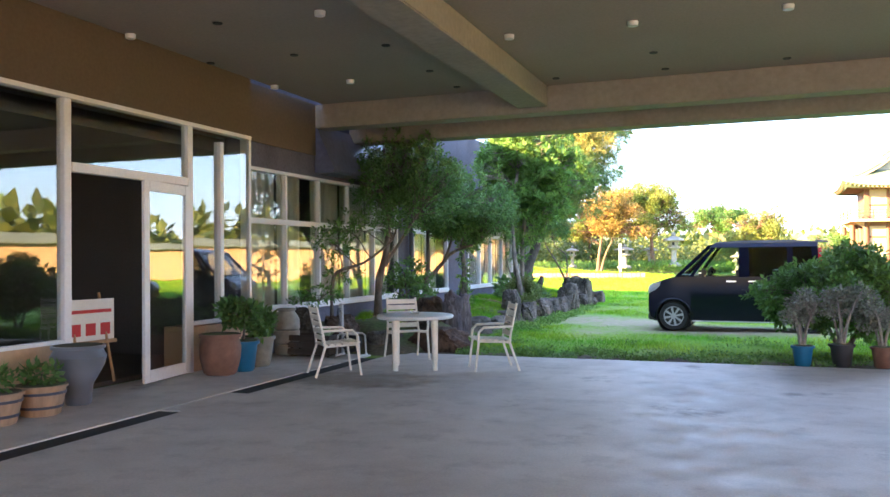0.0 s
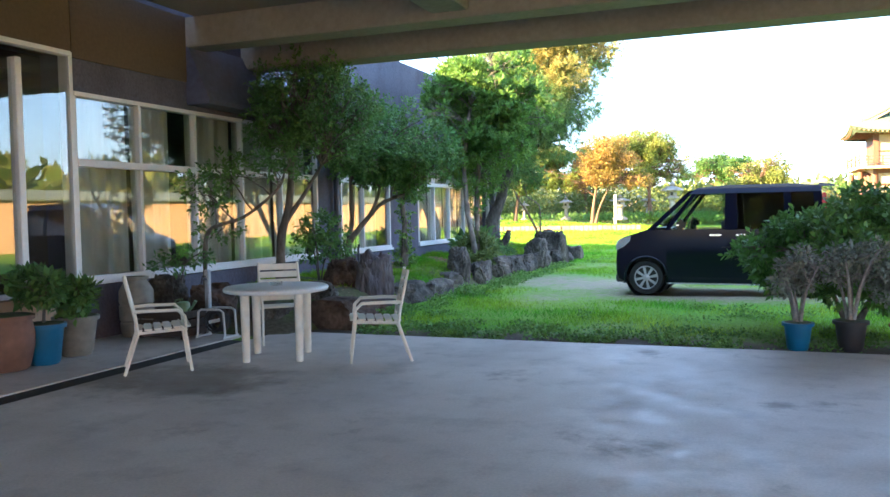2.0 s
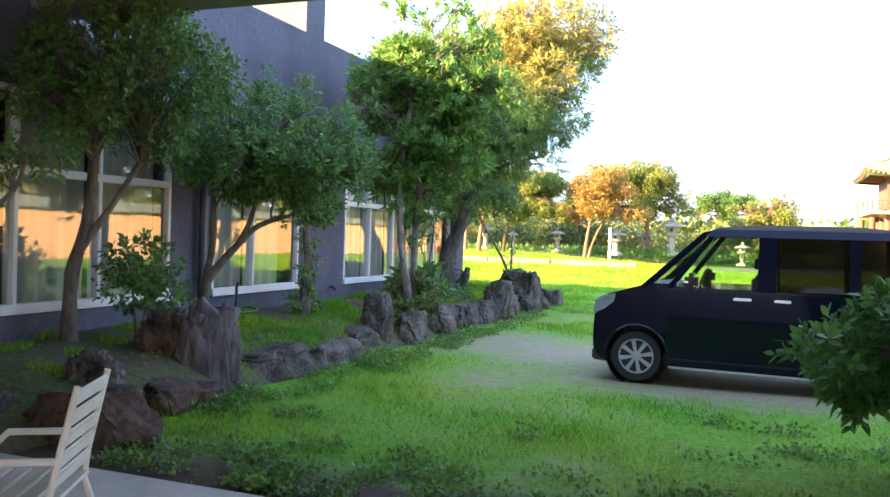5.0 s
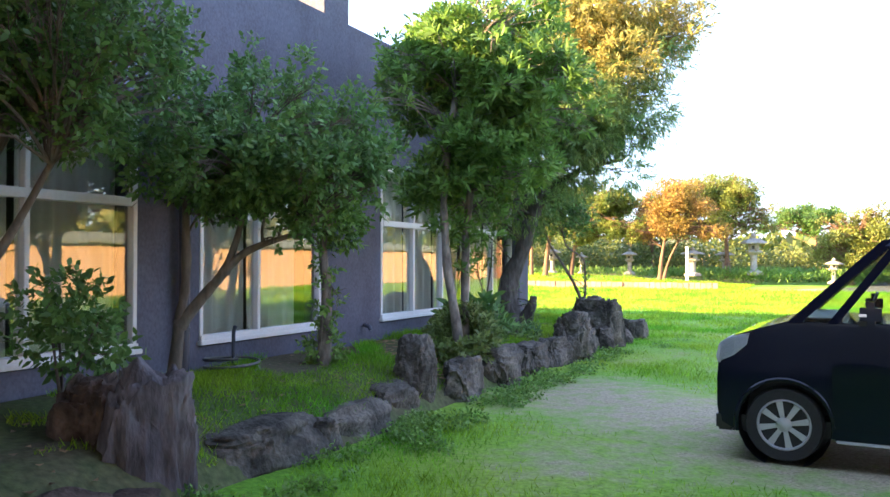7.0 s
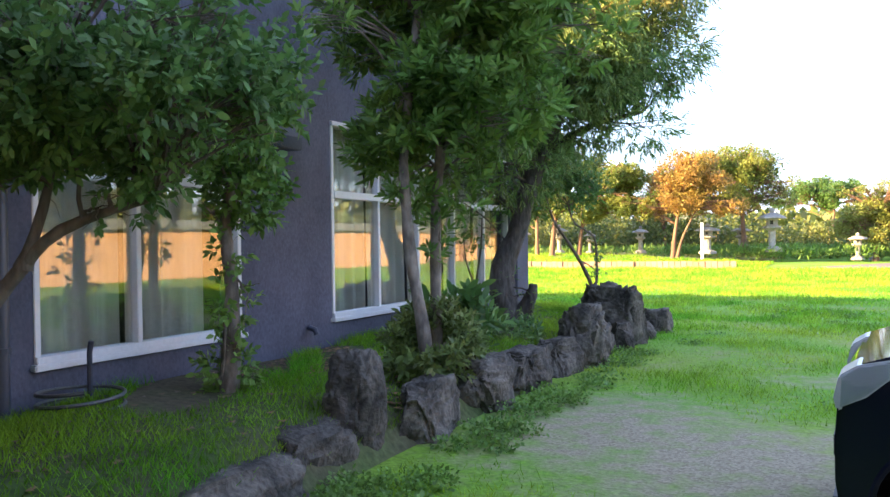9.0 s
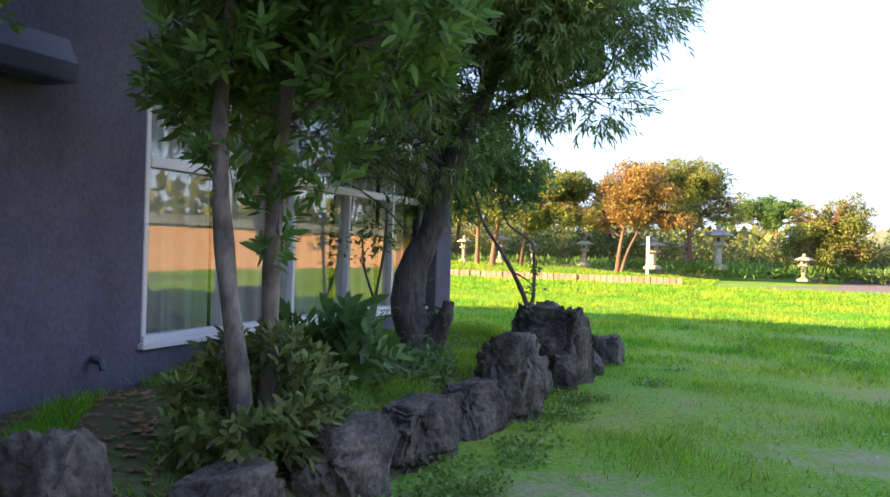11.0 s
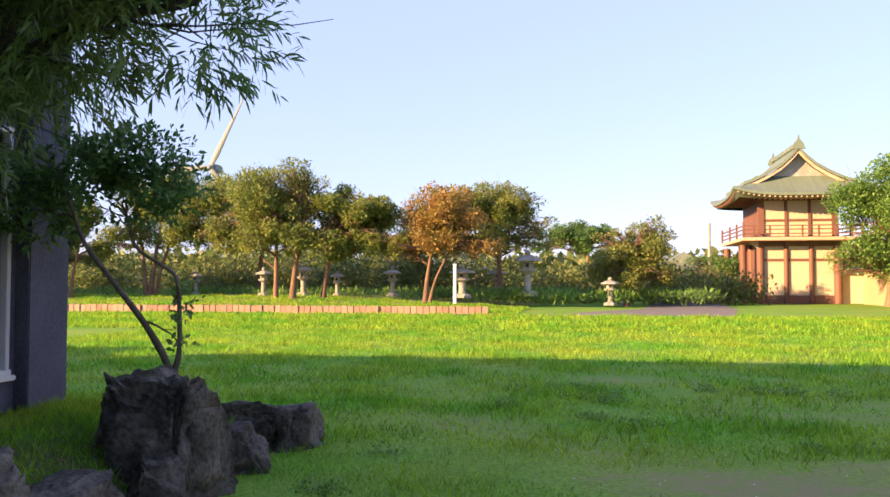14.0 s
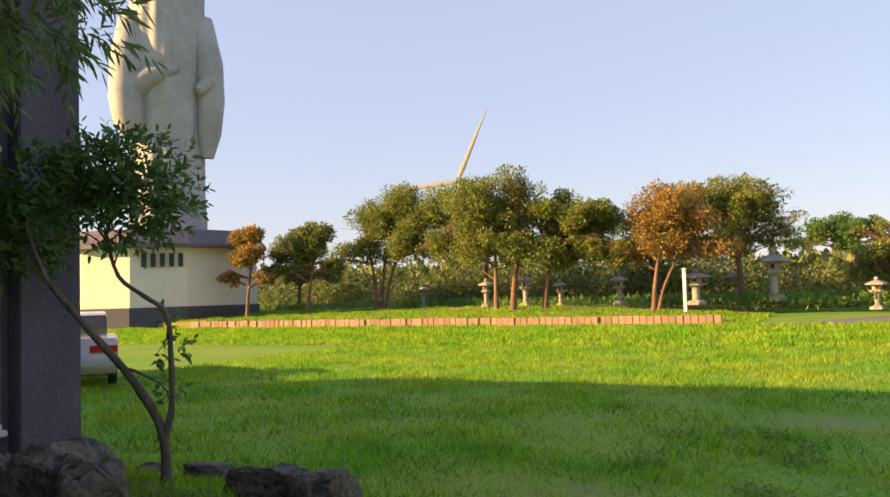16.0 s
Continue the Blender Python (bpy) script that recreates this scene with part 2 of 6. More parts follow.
# Leaf colour with the warm sun on an upper crown painted in.
M_LEAF_SUNLIT = leaf_material("leaf_sunlit_gold", (0.43, 0.345, 0.09), (0.31, 0.31, 0.085), translucent=0.45)
M_LEAF_BUSH = leaf_material("leaf_glossy", (0.09, 0.2, 0.035), (0.14, 0.25, 0.05), translucent=0.3)
M_LEAF_OLIVE = leaf_material("leaf_olive", (0.17, 0.21, 0.05), (0.11, 0.17, 0.04), translucent=0.3)
M_LEAF_SHRUB = leaf_material("leaf_shrubbery", (0.10, 0.16, 0.035), (0.19, 0.2, 0.05), translucent=0.35)
M_LEAF_GREY = leaf_material("leaf_dry", (0.26, 0.27, 0.22), (0.17, 0.19, 0.13))


# ---- building blocks ----
class Shape:
    """Collects faces, then becomes one mesh object."""

    def __init__(self):
        self.v, self.f = [], []

    def box(self, x0, x1, y0, y1, z0, z1):
        n = len(self.v)
        self.v += [(x, y, z) for z in (z0, z1) for x, y in ((x0, y0), (x1, y0), (x1, y1), (x0, y1))]
        self.f += [tuple(n + i for i in q) for q in ((3, 2, 1, 0), (4, 5, 6, 7), (0, 1, 5, 4), (1, 2, 6, 5), (2, 3, 7, 6), (3, 0, 4, 7))]
        return self

    def tube(self, path, radii, n=8, caps=True):
        path = [Vector(p) for p in path]
        start = len(self.v)
        side = None
        for i, p in enumerate(path):
            d = (path[min(i + 1, len(path) - 1)] - path[max(i - 1, 0)]).normalized()
            if side is None:
                side = d.cross(Vector((0.3, 1, 0.2))).normalized()
            side = (side - d * side.dot(d)).normalized()
            up = d.cross(side)
            r = radii[i] if isinstance(radii, (list, tuple)) else radii
            for k in range(n):
                a = 2 * math.pi * k / n
                self.v.append(tuple(p + side * (r * math.cos(a)) + up * (r * math.sin(a))))
        for i in range(len(path) - 1):
            for k in range(n):
                a, b = start + i * n + k, start + i * n + (k + 1) % n
                self.f.append((a, b, b + n, a + n))
        if caps:
            self.f.append(tuple(start + k for k in reversed(range(n))))
            self.f.append(tuple(start + (len(path) - 1) * n + k for k in range(n)))
        return self

    def lathe(self, profile, n=24, c=(0, 0, 0), cap=True):
        start = len(self.v)
        for r, z in profile:
            for k in range(n):
                a = 2 * math.pi * k / n
                self.v.append((c[0] + r * math.cos(a), c[1] + r * math.sin(a), c[2] + z))
        for i in range(len(profile) - 1):
            for k in range(n):
                a, b = start + i * n + k, start + i * n + (k + 1) % n
                self.f.append((a, b, b + n, a + n))
        if cap:
            self.f.append(tuple(start + k for k in reversed(range(n))))
            self.f.append(tuple(start + (len(profile) - 1) * n + k for k in range(n)))
        return self

    def prism(self, outline, y0, y1):
        """An outline in x, z drawn out along y."""
        n, k = len(self.v), len(outline)
        self.v += [(x, y0, z) for x, z in outline] + [(x, y1, z) for x, z in outline]
        self.f += [tuple(n + i for i in range(k)), tuple(n + k + i for i in reversed(range(k)))]
        self.f += [(n + i, n + k + i, n + k + (i + 1) % k, n + (i + 1) % k) for i in range(k)]
        return self

    def make(self, name, mat, parent=None, label="", bevel=0.0, smooth=False, at=None):
        me = bpy.data.meshes.new(name)
        me.from_pydata(self.v, [], self.f)
        me.materials.append(mat)
        bm = bmesh.new()
        bm.from_mesh(me)
        bmesh.ops.recalc_face_normals(bm, faces=bm.faces)
        if bevel:
            edges = [e for e in bm.edges if len(e.link_faces) == 2 and e.calc_face_angle(0) > 0.5]
            bmesh.ops.bevel(bm, geom=edges, offset=bevel, segments=2, affect="EDGES", clamp_overlap=True)
        bm.to_mesh(me)
        bm.free()
        if smooth:
            me.polygons.foreach_set("use_smooth", [True] * len(me.polygons))
            me.set_sharp_from_angle(angle=radians(40))
        ob = new(name, me)
        if parent:
            ob.parent = parent
        if at is not None:
            ob.matrix_basis = at
        if label:
            ob["label"] = label
        return ob


def thing(name, m, label, category, group="", kind=""):
    """An empty at a thing's base, which carries its parts."""
    ob = new(name)
    ob.matrix_basis = m
    return tagged(ob, label, category, group, kind)


def structure(ob, label, category):
    return tagged(ob, label, category, kind="structure")


def raw_mesh(name, verts, faces_per, mat, parent=None):
    """A mesh from a numpy array of vertices, whose faces take faces_per vertices each in order."""
    me = bpy.data.meshes.new(name)
    nv = len(verts)
    nf = nv // faces_per
    me.vertices.add(nv)
    me.vertices.foreach_set("co", verts.astype(np.float32).ravel())
    me.loops.add(nv)
    me.loops.foreach_set("vertex_index", np.arange(nv, dtype=np.int32))
    me.polygons.add(nf)
    me.polygons.foreach_set("loop_start", np.arange(0, nv, faces_per, dtype=np.int32))
    me.update(calc_edges=True)
    me.materials.append(mat)
    ob = new(name, me)
    if parent:
        ob.parent = parent
    return ob


def leaf_cloud(rng, clumps, count, size, slim=0.45, droop=0.0, shell=0.55, gap=0.35):
    """Leaf quads scattered through ellipsoid clumps (x, y, z, rx, ry, rz), denser near their skins."""
    c = np.array(clumps, float)
    vol = c[:, 3] * c[:, 4] * c[:, 5]
    pick = rng.choice(len(c), int(count * 1.6), p=vol / vol.sum())
    d = rng.normal(size=(len(pick), 3))
    d /= np.linalg.norm(d, axis=1)[:, None]
    r = shell + (1.08 - shell) * rng.random(len(pick)) ** 0.7
    r *= 1 + 0.16 * np.sin(d[:, 0] * 7 + pick) * np.cos(d[:, 2] * 6 + pick * 1.7)
    p = c[pick, :3] + d * c[pick, 3:] * r[:, None]
    holes = np.sin(p[:, 0] * 5.1 + 1) * np.sin(p[:, 1] * 4.7) * np.sin(p[:, 2] * 6.3 + 2)
    p, d = p[holes < gap], d[holes < gap]
    p, d = p[:count], d[:count]
    n = len(p)
    axis = d * 0.7 + rng.normal(size=(n, 3)) * 0.7
    axis[:, 2] -= droop
    axis /= np.linalg.norm(axis, axis=1)[:, None]
    side = np.cross(axis, rng.normal(size=(n, 3)) * 0.5 + np.array([0, 0, 1.0]))
    side /= np.linalg.norm(side, axis=1)[:, None] + 1e-9
    s = size * (0.6 + 0.8 * rng.random(n))[:, None]
    w = s * slim * 0.5
    q = np.stack([p, p + axis * s * 0.5 + side * w, p + axis * s, p + axis * s * 0.5 - side * w], 1)
    return q.reshape(-1, 3)


def shoot_cloud(rng, clumps, leaves, size, slim, per=7, length=0.12, up=0.5, spread=0.8, droop=0.0, shell=0.5, gap=0.35):
    """Leafy shoots through ellipsoid clumps: each a short stem with a spiral of lance-shaped leaves."""
    c = np.array(clumps, float)
    vol = c[:, 3] * c[:, 4] * c[:, 5]
    n = leaves // per
    pick = rng.choice(len(c), int(n * 1.6), p=vol / vol.sum())
    d = rng.normal(size=(len(pick), 3))
    d /= np.linalg.norm(d, axis=1)[:, None]
    r = shell + (1.1 - shell) * rng.random(len(pick)) ** 0.7
    p = c[pick, :3] + d * c[pick, 3:] * r[:, None]
    holes = np.sin(p[:, 0] * 5.1 + 1) * np.sin(p[:, 1] * 4.7) * np.sin(p[:, 2] * 6.3 + 2)
    p, d = p[holes < gap][:n], d[holes < gap][:n]
    n = len(p)
    stem_d = d * 0.8 + rng.normal(size=(n, 3)) * 0.35
    stem_d[:, 2] += up
    stem_d /= np.linalg.norm(stem_d, axis=1)[:, None]
    e1 = np.cross(stem_d, rng.normal(size=(n, 3)))
    e1 /= np.linalg.norm(e1, axis=1)[:, None] + 1e-9
    e2 = np.cross(stem_d, e1)
    reach = length * (0.6 + 0.8 * rng.random(n))
    out = []
    for k in range(per):
        u = (k + 0.5) / per
        a = k * 2.4 + rng.normal(size=n) * 0.3
        perp = e1 * np.cos(a)[:, None] + e2 * np.sin(a)[:, None]
        sp = spread * (1.15 - 0.6 * u)
        axis = stem_d * (1 - 0.5 * sp) + perp * sp + rng.normal(size=(n, 3)) * 0.12
        axis[:, 2] -= droop
        axis /= np.linalg.norm(axis, axis=1)[:, None]
        side = np.cross(axis, stem_d + rng.normal(size=(n, 3)) * 0.25)
        side /= np.linalg.norm(side, axis=1)[:, None] + 1e-9
        s = (size * (0.65 + 0.6 * rng.random(n)))[:, None]
        w = s * slim * 0.5
        b = p + stem_d * (reach * u)[:, None]
        sag = np.array([0, 0, -0.12]) * s
        out.append(np.stack([b, b + axis * s * 0.35 + side * w, b + axis * s * 0.72 + side * w * 0.7 + sag * 0.4, b + axis * s + sag,
                             b + axis * s * 0.72 - side * w * 0.7 + sag * 0.4, b + axis * s * 0.35 - side * w], 1))
    return np.concatenate(out).reshape(-1, 3)


def curve_pts(a, b, sag=(0, 0, 0), n=6):
    a, b, sag = Vector(a), Vector(b), Vector(sag)
    return [a.lerp(b, i / n) + sag * math.sin(math.pi * i / n) for i in range(n + 1)]


def wobble(rng, pts, amount):
    return [p + Vector(rng.normal(size=3)) * amount if 0 < i else p for i, p in enumerate(pts)]


def tree(name, label, base, trunks, clumps, leaves, size, leaf_mat, bark, seed, slim=0.45, droop=0.0, limbs=2, gap=0.35, shell=0.55, group="", twig=0.012, shoots=None):
    """trunks: (points, radius at the foot, radius at the top), relative to base; clumps likewise."""
    rng = np.random.default_rng(seed)
    ob = thing(name, pose(*base), label, "tree" if name != "shrub" else "shrub", group)
    tips = []
    for pts, r0, r1 in trunks:
        pts = [Vector(p) for p in pts]
        fine = []
        for i in range(len(pts) - 1):
            for k in range(4):
                u = k / 4
                p0, p1, p2, p3 = pts[max(i - 1, 0)], pts[i], pts[i + 1], pts[min(i + 2, len(pts) - 1)]
                fine.append(0.5 * ((2 * p1) + (p2 - p0) * u + (2 * p0 - 5 * p1 + 4 * p2 - p3) * u * u + (3 * p1 - p0 - 3 * p2 + p3) * u ** 3))
        fine.append(pts[-1])
        m = len(fine) - 1
        radii = [(r0 + (r1 - r0) * i / m) * (1 + 0.5 * math.exp(-i * 0.9)) * (1 + 0.08 * rng.normal()) for i in range(m + 1)]
        Shape().tube(fine, radii, 10).make("trunk", bark, ob, smooth=True)
        tips += [(p, radii[i]) for i, p in enumerate(fine) if i > m * 0.4]
    limb_shape = Shape()
    joined = "far" in label or limbs > 2 or leaves < 3000
    for cx, cy, cz, rx, ry, rz in clumps:
        for _ in range(limbs):
            target = Vector((cx, cy, cz)) + Vector(rng.normal(size=3)) * 0.45 * min(rx, rz)
            below = [t for t in tips if t[0].z < target.z + 0.1] or tips
            p, r = min(below, key=lambda t: (t[0] - target).length + 0.3 * rng.random())
            r = min(r * 0.65, 0.018 * max(rx, ry, rz) + twig)
            pts = wobble(rng, curve_pts(p, target, (0, 0, 0.1 * (target - p).length)), 0.05 * rx)
            limb_shape.tube(pts, [r * (1 - 0.75 * i / 6) for i in range(7)], 5) if joined else Shape().tube(pts, [r * (1 - 0.75 * i / 6) for i in range(7)], 5).make("branch", bark, ob, smooth=True)
            for _ in range(4):
                end = target + Vector(rng.normal(size=3) * np.array([rx, ry, rz]) * 0.55)
                limb_shape.tube(wobble(rng, curve_pts(pts[-2 - int(rng.integers(3))], end, n=4), 0.03 * rx), [r * 0.35, r * 0.28, r * 0.2, r * 0.15, r * 0.1], 4)
    if limb_shape.v:
        tagged(limb_shape.make("twig", bark, ob, smooth=True), kind="stuff")
    if leaves:
        if shoots:
            per, length, up, spread = shoots
            q = shoot_cloud(rng, clumps, leaves, size, slim, per, length, up, spread, droop, shell, gap)
        else:
            q = leaf_cloud(rng, clumps, leaves, size, slim, droop, shell, gap)
        tagged(raw_mesh("crown", q, 6 if shoots else 4, leaf_mat, ob), kind="stuff")
    return ob


def clump_set(rng, center, radii, n, size):
    """n smaller clumps that fill an ellipsoid."""
    out = []
    for _ in range(n):
        d = rng.normal(size=3)
        d = d / np.linalg.norm(d) * rng.random() ** 0.45 * 0.85
        s = size * (0.45 + 1.0 * rng.random() ** 1.5)
        out.append((center[0] + d[0] * radii[0], center[1] + d[1] * radii[1], center[2] + d[2] * radii[2], s, s, s * 0.8))
    return out


def sprays(rng, center, radii, n, size):
    """Upright leafy shoots that break a crown's outline."""
    out = []
    for _ in range(n):
        d = rng.normal(size=3)
        d = d / np.linalg.norm(d)
        d[2] = abs(d[2]) * 1.0 - 0.25
        k = 0.85 + 0.25 * rng.random()
        s = size * (0.5 + 0.7 * rng.random())
        out.append((center[0] + d[0] * radii[0] * k, center[1] + d[1] * radii[1] * k, center[2] + d[2] * radii[2] * k, s * 0.55, s * 0.55, s * 1.5))
    return out


def rock(label, x, y, z, sx, sy, sz, seed, turn=0.0, rough=0.22, slab=0.0, mat=None, square=0.66, taper=0.0, cut=0.95):
    """A jagged, pitted lava boulder, sunk a little into the ground."""
    bm = bmesh.new()
    bmesh.ops.create_icosphere(bm, subdivisions=5 if sz > 0.42 else 4, radius=1.0)
    off = Vector((seed * 3.17, seed * 1.93, seed * 0.71))
    chips = [(Vector((noise.noise(off + Vector((k * 1.3, 0, 3))), noise.noise(off + Vector((0, k * 1.7, 5))), 0.25 * noise.noise(off + Vector((7, 0, k))))).normalized(), 0.74 + 0.16 * abs(noise.noise(off + Vector((k, k, 0))))) for k in range(11)]
    for v in bm.verts:
        d = v.co.normalized()
        p = Vector([math.copysign(abs(c) ** square, c) for c in d])
        for nrm, lim in chips:
            over = p.dot(nrm) - lim
            if over > 0:
                p -= nrm * over * cut
        k = rough * 0.8 * noise.noise(d * 1.5 + off) - rough * 0.45 * abs(noise.noise(d * 2.7 + off))
        k += 0.32 * rough * noise.noise(Vector((d.x * 6, d.y * 6, d.z * (6 - 4 * slab))) + off)
        k -= 0.9 * rough * max(0.0, noise.noise(d * 8 + off) - 0.18)
        k += 0.12 * rough * noise.noise(d * 22 + off)
        p = p * (1 + k)
        up_z = p.z * 0.62 + 0.38
        thin = 1 - taper * max(0.0, up_z)
        q = Vector((p.x * sx * 0.52 * thin, p.y * sy * 0.52 * thin, up_z * sz))
        if slab:
            w = Vector((q.x * 11, q.y * 11, q.z * 1.2)) + off
            q += Vector((d.x, d.y, 0)) * (0.035 * noise.noise(w) + 0.022 * abs(noise.noise(w * 2.1)) - 0.02 * abs(noise.noise(w * 0.6)))
            crest = noise.noise(Vector((q.y * 5.5, q.x * 4, seed))) + 0.5 * noise.noise(Vector((q.y * 15, q.x * 9, seed)))
            q.z += max(0.0, up_z) * sz * (0.2 * crest - 0.2 * max(0.0, abs(q.y / sy) - 0.2))
        v.co = q
    bmesh.ops.smooth_vert(bm, verts=bm.verts, factor=0.15)
    me = bpy.data.meshes.new("rock")
    bm.to_mesh(me)
    bm.free()
    me.polygons.foreach_set("use_smooth", [True] * len(me.polygons))
    me.set_sharp_from_angle(angle=radians(60))
    me.materials.append(mat or M_ROCK)
    ob = new("rock", me)
    ob.matrix_basis = pose(x, y, z, 0, 0, turn)
    return tagged(ob, label, "rock", "rocks along the garden bed")


# ---- ground ----
X = -7.04          # face of the garden front
XE = -6.89         # face of the glazed entrance
BARE = [(-3.7, 19.7, 1.5, 2.0, 0.8), (-3.0, 16.6, 0.9, 1.1, 0.62), (-3.3, 28.4, 1.3, 1.1, 0.5), (-1.7, 32.6, 2.0, 1.2, 0.52), (-0.7, 26.1, 1.7, 0.8, 0.8), (-3.5, 24.6, 0.9, 0.9, 0.5), (1.6, 30.5, 1.5, 0.8, 0.45), (-2.6, 19.0, 2.0, 1.7, 0.85), (-0.3, 17.6, 3.4, 1.6, 0.9), (-1.4, 22.6, 1.9, 0.8, 0.7), (1.4, 22.9, 2.2, 1.1, 0.85), (-0.8, 25.6, 2.0, 0.8, 0.55),
        (2.8, 20.5, 2.4, 1.8, 0.85), (0.5, 29.5, 2.8, 0.9, 0.5), (-5.9, 20.6, 0.7, 0.5, 0.5), (-3.6, 21.2, 0.9, 0.7, 0.5), (-2.2, 15.4, 1.8, 0.6, 0.4), (0.4, 26.8, 1.4, 0.5, 0.6)]


def bare(x, y):
    k = np.zeros(np.broadcast(x, y).shape)
    for cx, cy, rx, ry, a in BARE:
        k = np.maximum(k, a * np.exp(-(((x - cx) / rx) ** 2 + ((y - cy) / ry) ** 2)))
    k = np.maximum(k, 0.98 * np.exp(-((y - 12.3) / (0.7 + 0.08 * np.clip(x + 2, 0, 5))) ** 2) * (x > -6) * (x < 6))
    worn = np.sin(x * 1.1 + 2 * np.sin(y * 0.7)) * np.sin(y * 0.9 + 1.3 * np.sin(x * 0.6)) + 0.35 * np.sin(x * 4.3 + y * 1.1) * np.sin(y * 3.7 - x)
    return np.maximum(k, 0.42 * np.clip(worn, 0, 1) * (y > 13) * (y < 36) * (x > -4.6))


xs = np.concatenate([[-3000, -600, -150, -60, -30, -15], np.arange(-9, 10.01, 0.25), [14, 20, 30, 60, 150, 600, 3000]])
ys = np.concatenate([[-3000, -400, -80, -20, 0], np.arange(11.5, 36, 0.25), [38, 42, 46, 50, 56, 64, 75, 90, 130, 250, 700, 3000]])
gx, gy = np.meshgrid(xs, ys)
near = (np.abs(gx) < 9) & (gy > 11) & (gy < 36)
gz = np.where(near, 0.018 * np.sin(gx * 1.7 + gy * 0.6) * np.cos(gy * 1.3), 0) - 0.03
gv = np.stack([gx, gy, gz], -1).reshape(-1, 3)
nx = len(xs)
gf = [(j * nx + i, j * nx + i + 1, (j + 1) * nx + i + 1, (j + 1) * nx + i) for j in range(len(ys) - 1) for i in range(nx - 1)]
gm = bpy.data.meshes.new("ground")
gm.from_pydata(gv.tolist(), [], gf)
gm.materials.append(M_LAWN)
gm.attributes.new("soil", "FLOAT", "POINT").data.foreach_set("value", (np.exp(-((gv[:, 1] - 12.2) / 0.7) ** 2)).astype(np.float32))
gm.attributes.new("thatch", "FLOAT", "POINT").data.foreach_set("value", np.clip((gv[:, 1] - 22.5) / 2.5, 0, 0.85).astype(np.float32))
gm.attributes.new("bare", "FLOAT", "POINT").data.foreach_set("value", bare(gv[:, 0], gv[:, 1]).astype(np.float32))
structure(new("ground", gm), "green lawn with bare gravelly patches", "lawn")

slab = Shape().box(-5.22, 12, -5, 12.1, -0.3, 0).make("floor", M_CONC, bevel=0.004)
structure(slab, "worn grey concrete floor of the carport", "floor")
# Unseen ground, added dark so the van's flank reflects less brightness.
yard = Shape().box(-30, 30, -60, -5, -0.3, -0.01).make("ground_behind", material("unseen_dark_ground", (0.07, 0.068, 0.065), 0.9, vary=0.2, grain=12, patch=0.5))
structure(yard, "unseen dark ground added behind the carport", "yard")
apron = Shape().box(X - 0.05, -5.5, -9, 11.7, -0.3, 0).make("pavement", M_CONC, bevel=0.003)
structure(apron, "grey concrete strip along the glazed entrance", "pavement")
# Near-black strip set 14 mm below the floor, between apron and slab.
gut = Shape().box(-5.5, -5.22, -9, 11.4, -0.3, -0.014).make("trim", material("black_channel", (0.012, 0.012, 0.012), 0.7, vary=0.2))
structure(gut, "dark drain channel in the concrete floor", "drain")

for i, (a, b) in enumerate(((-5.0, 1.0), (7.0, 8.1))):
    structure(Shape().box(-5.496, -5.224, a, b, -0.2, -0.004).make("drain_cover", M_CONC, bevel=0.004), "grey concrete cover over the drain channel", "drain cover")

# garden bed behind the rocks
bx, by = np.linspace(X + 0.01, -4.85, 14), np.linspace(11.72, 27.4, 90)
BX, BY = np.meshgrid(bx, by)


def bed_z(x, y):
    u = np.clip((x - X) / (-4.95 - X), 0, 1)
    ends = np.clip((y - 11.7) / 1.2, 0, 1) * np.clip((27.5 - y) / 1.3, 0, 1)
    return (0.40 - 0.30 * u ** 6 + 0.02 * np.sin(x * 5 + y * 2)) * ends - 0.02


BZ = bed_z(BX, BY)
BZ[:, -1] = -0.1
bed_v = np.stack([BX, BY, BZ], -1).reshape(-1, 3)
bed_f = [(j * 14 + i, j * 14 + i + 1, (j + 1) * 14 + i + 1, (j + 1) * 14 + i) for j in range(89) for i in range(13)]
bm_me = bpy.data.meshes.new("garden_bed")
bm_me.from_pydata(bed_v.tolist(), [], bed_f)
bm_me.materials.append(material("mossy_soil", (0.07, 0.11, 0.03), 0.95, vary=0.4, grain=18, patch=1.2, bump=0.6, dist=0.02, tint=(0.095, 0.08, 0.05), spec=0.2))
bm_me.polygons.foreach_set("use_smooth", [True] * len(bm_me.polygons))
structure(new("garden_bed", bm_me), "raised garden bed of soil and short grass", "garden bed")

# ---- building ----
W0 = X - 0.25
wall = Shape()
SILL, TRANSOM, HEAD, PARAPET = 0.68, 2.03, 2.83, 4.63
WINDOWS = [(10.78, 16.22, [11.85, 12.92, 14.0, 15.08]), (17.05, 19.22, [18.0]), (20.72, 25.95, [21.74, 22.76, 23.86, 24.95])]
wall.box(W0, X, 10.6, 26.02, -0.3, SILL - 0.06)
wall.box(W0, X, 10.6, 26.02, HEAD, PARAPET)
for a, b in ((10.6, 10.78), (16.22, 17.05), (19.22, 20.72), (25.95, 26.02)):
    wall.box(W0, X, a, b, SILL - 0.06, HEAD)
structure(wall.make("wall_east", M_WALL), "blue-grey rendered wall of the long garden front", "wall")
structure(Shape().box(W0 - 0.2, -6.9, 26.02, 26.56, -0.3, PARAPET + 0.02).make("wall_pier", M_WALL, bevel=0.01), "grey rendered pier at the end of the building", "wall")
structure(Shape().box(-22, W0 - 0.2, 26.3, 26.54, -0.3, PARAPET).make("wall_north", M_WALL), "grey rendered end wall", "wall")
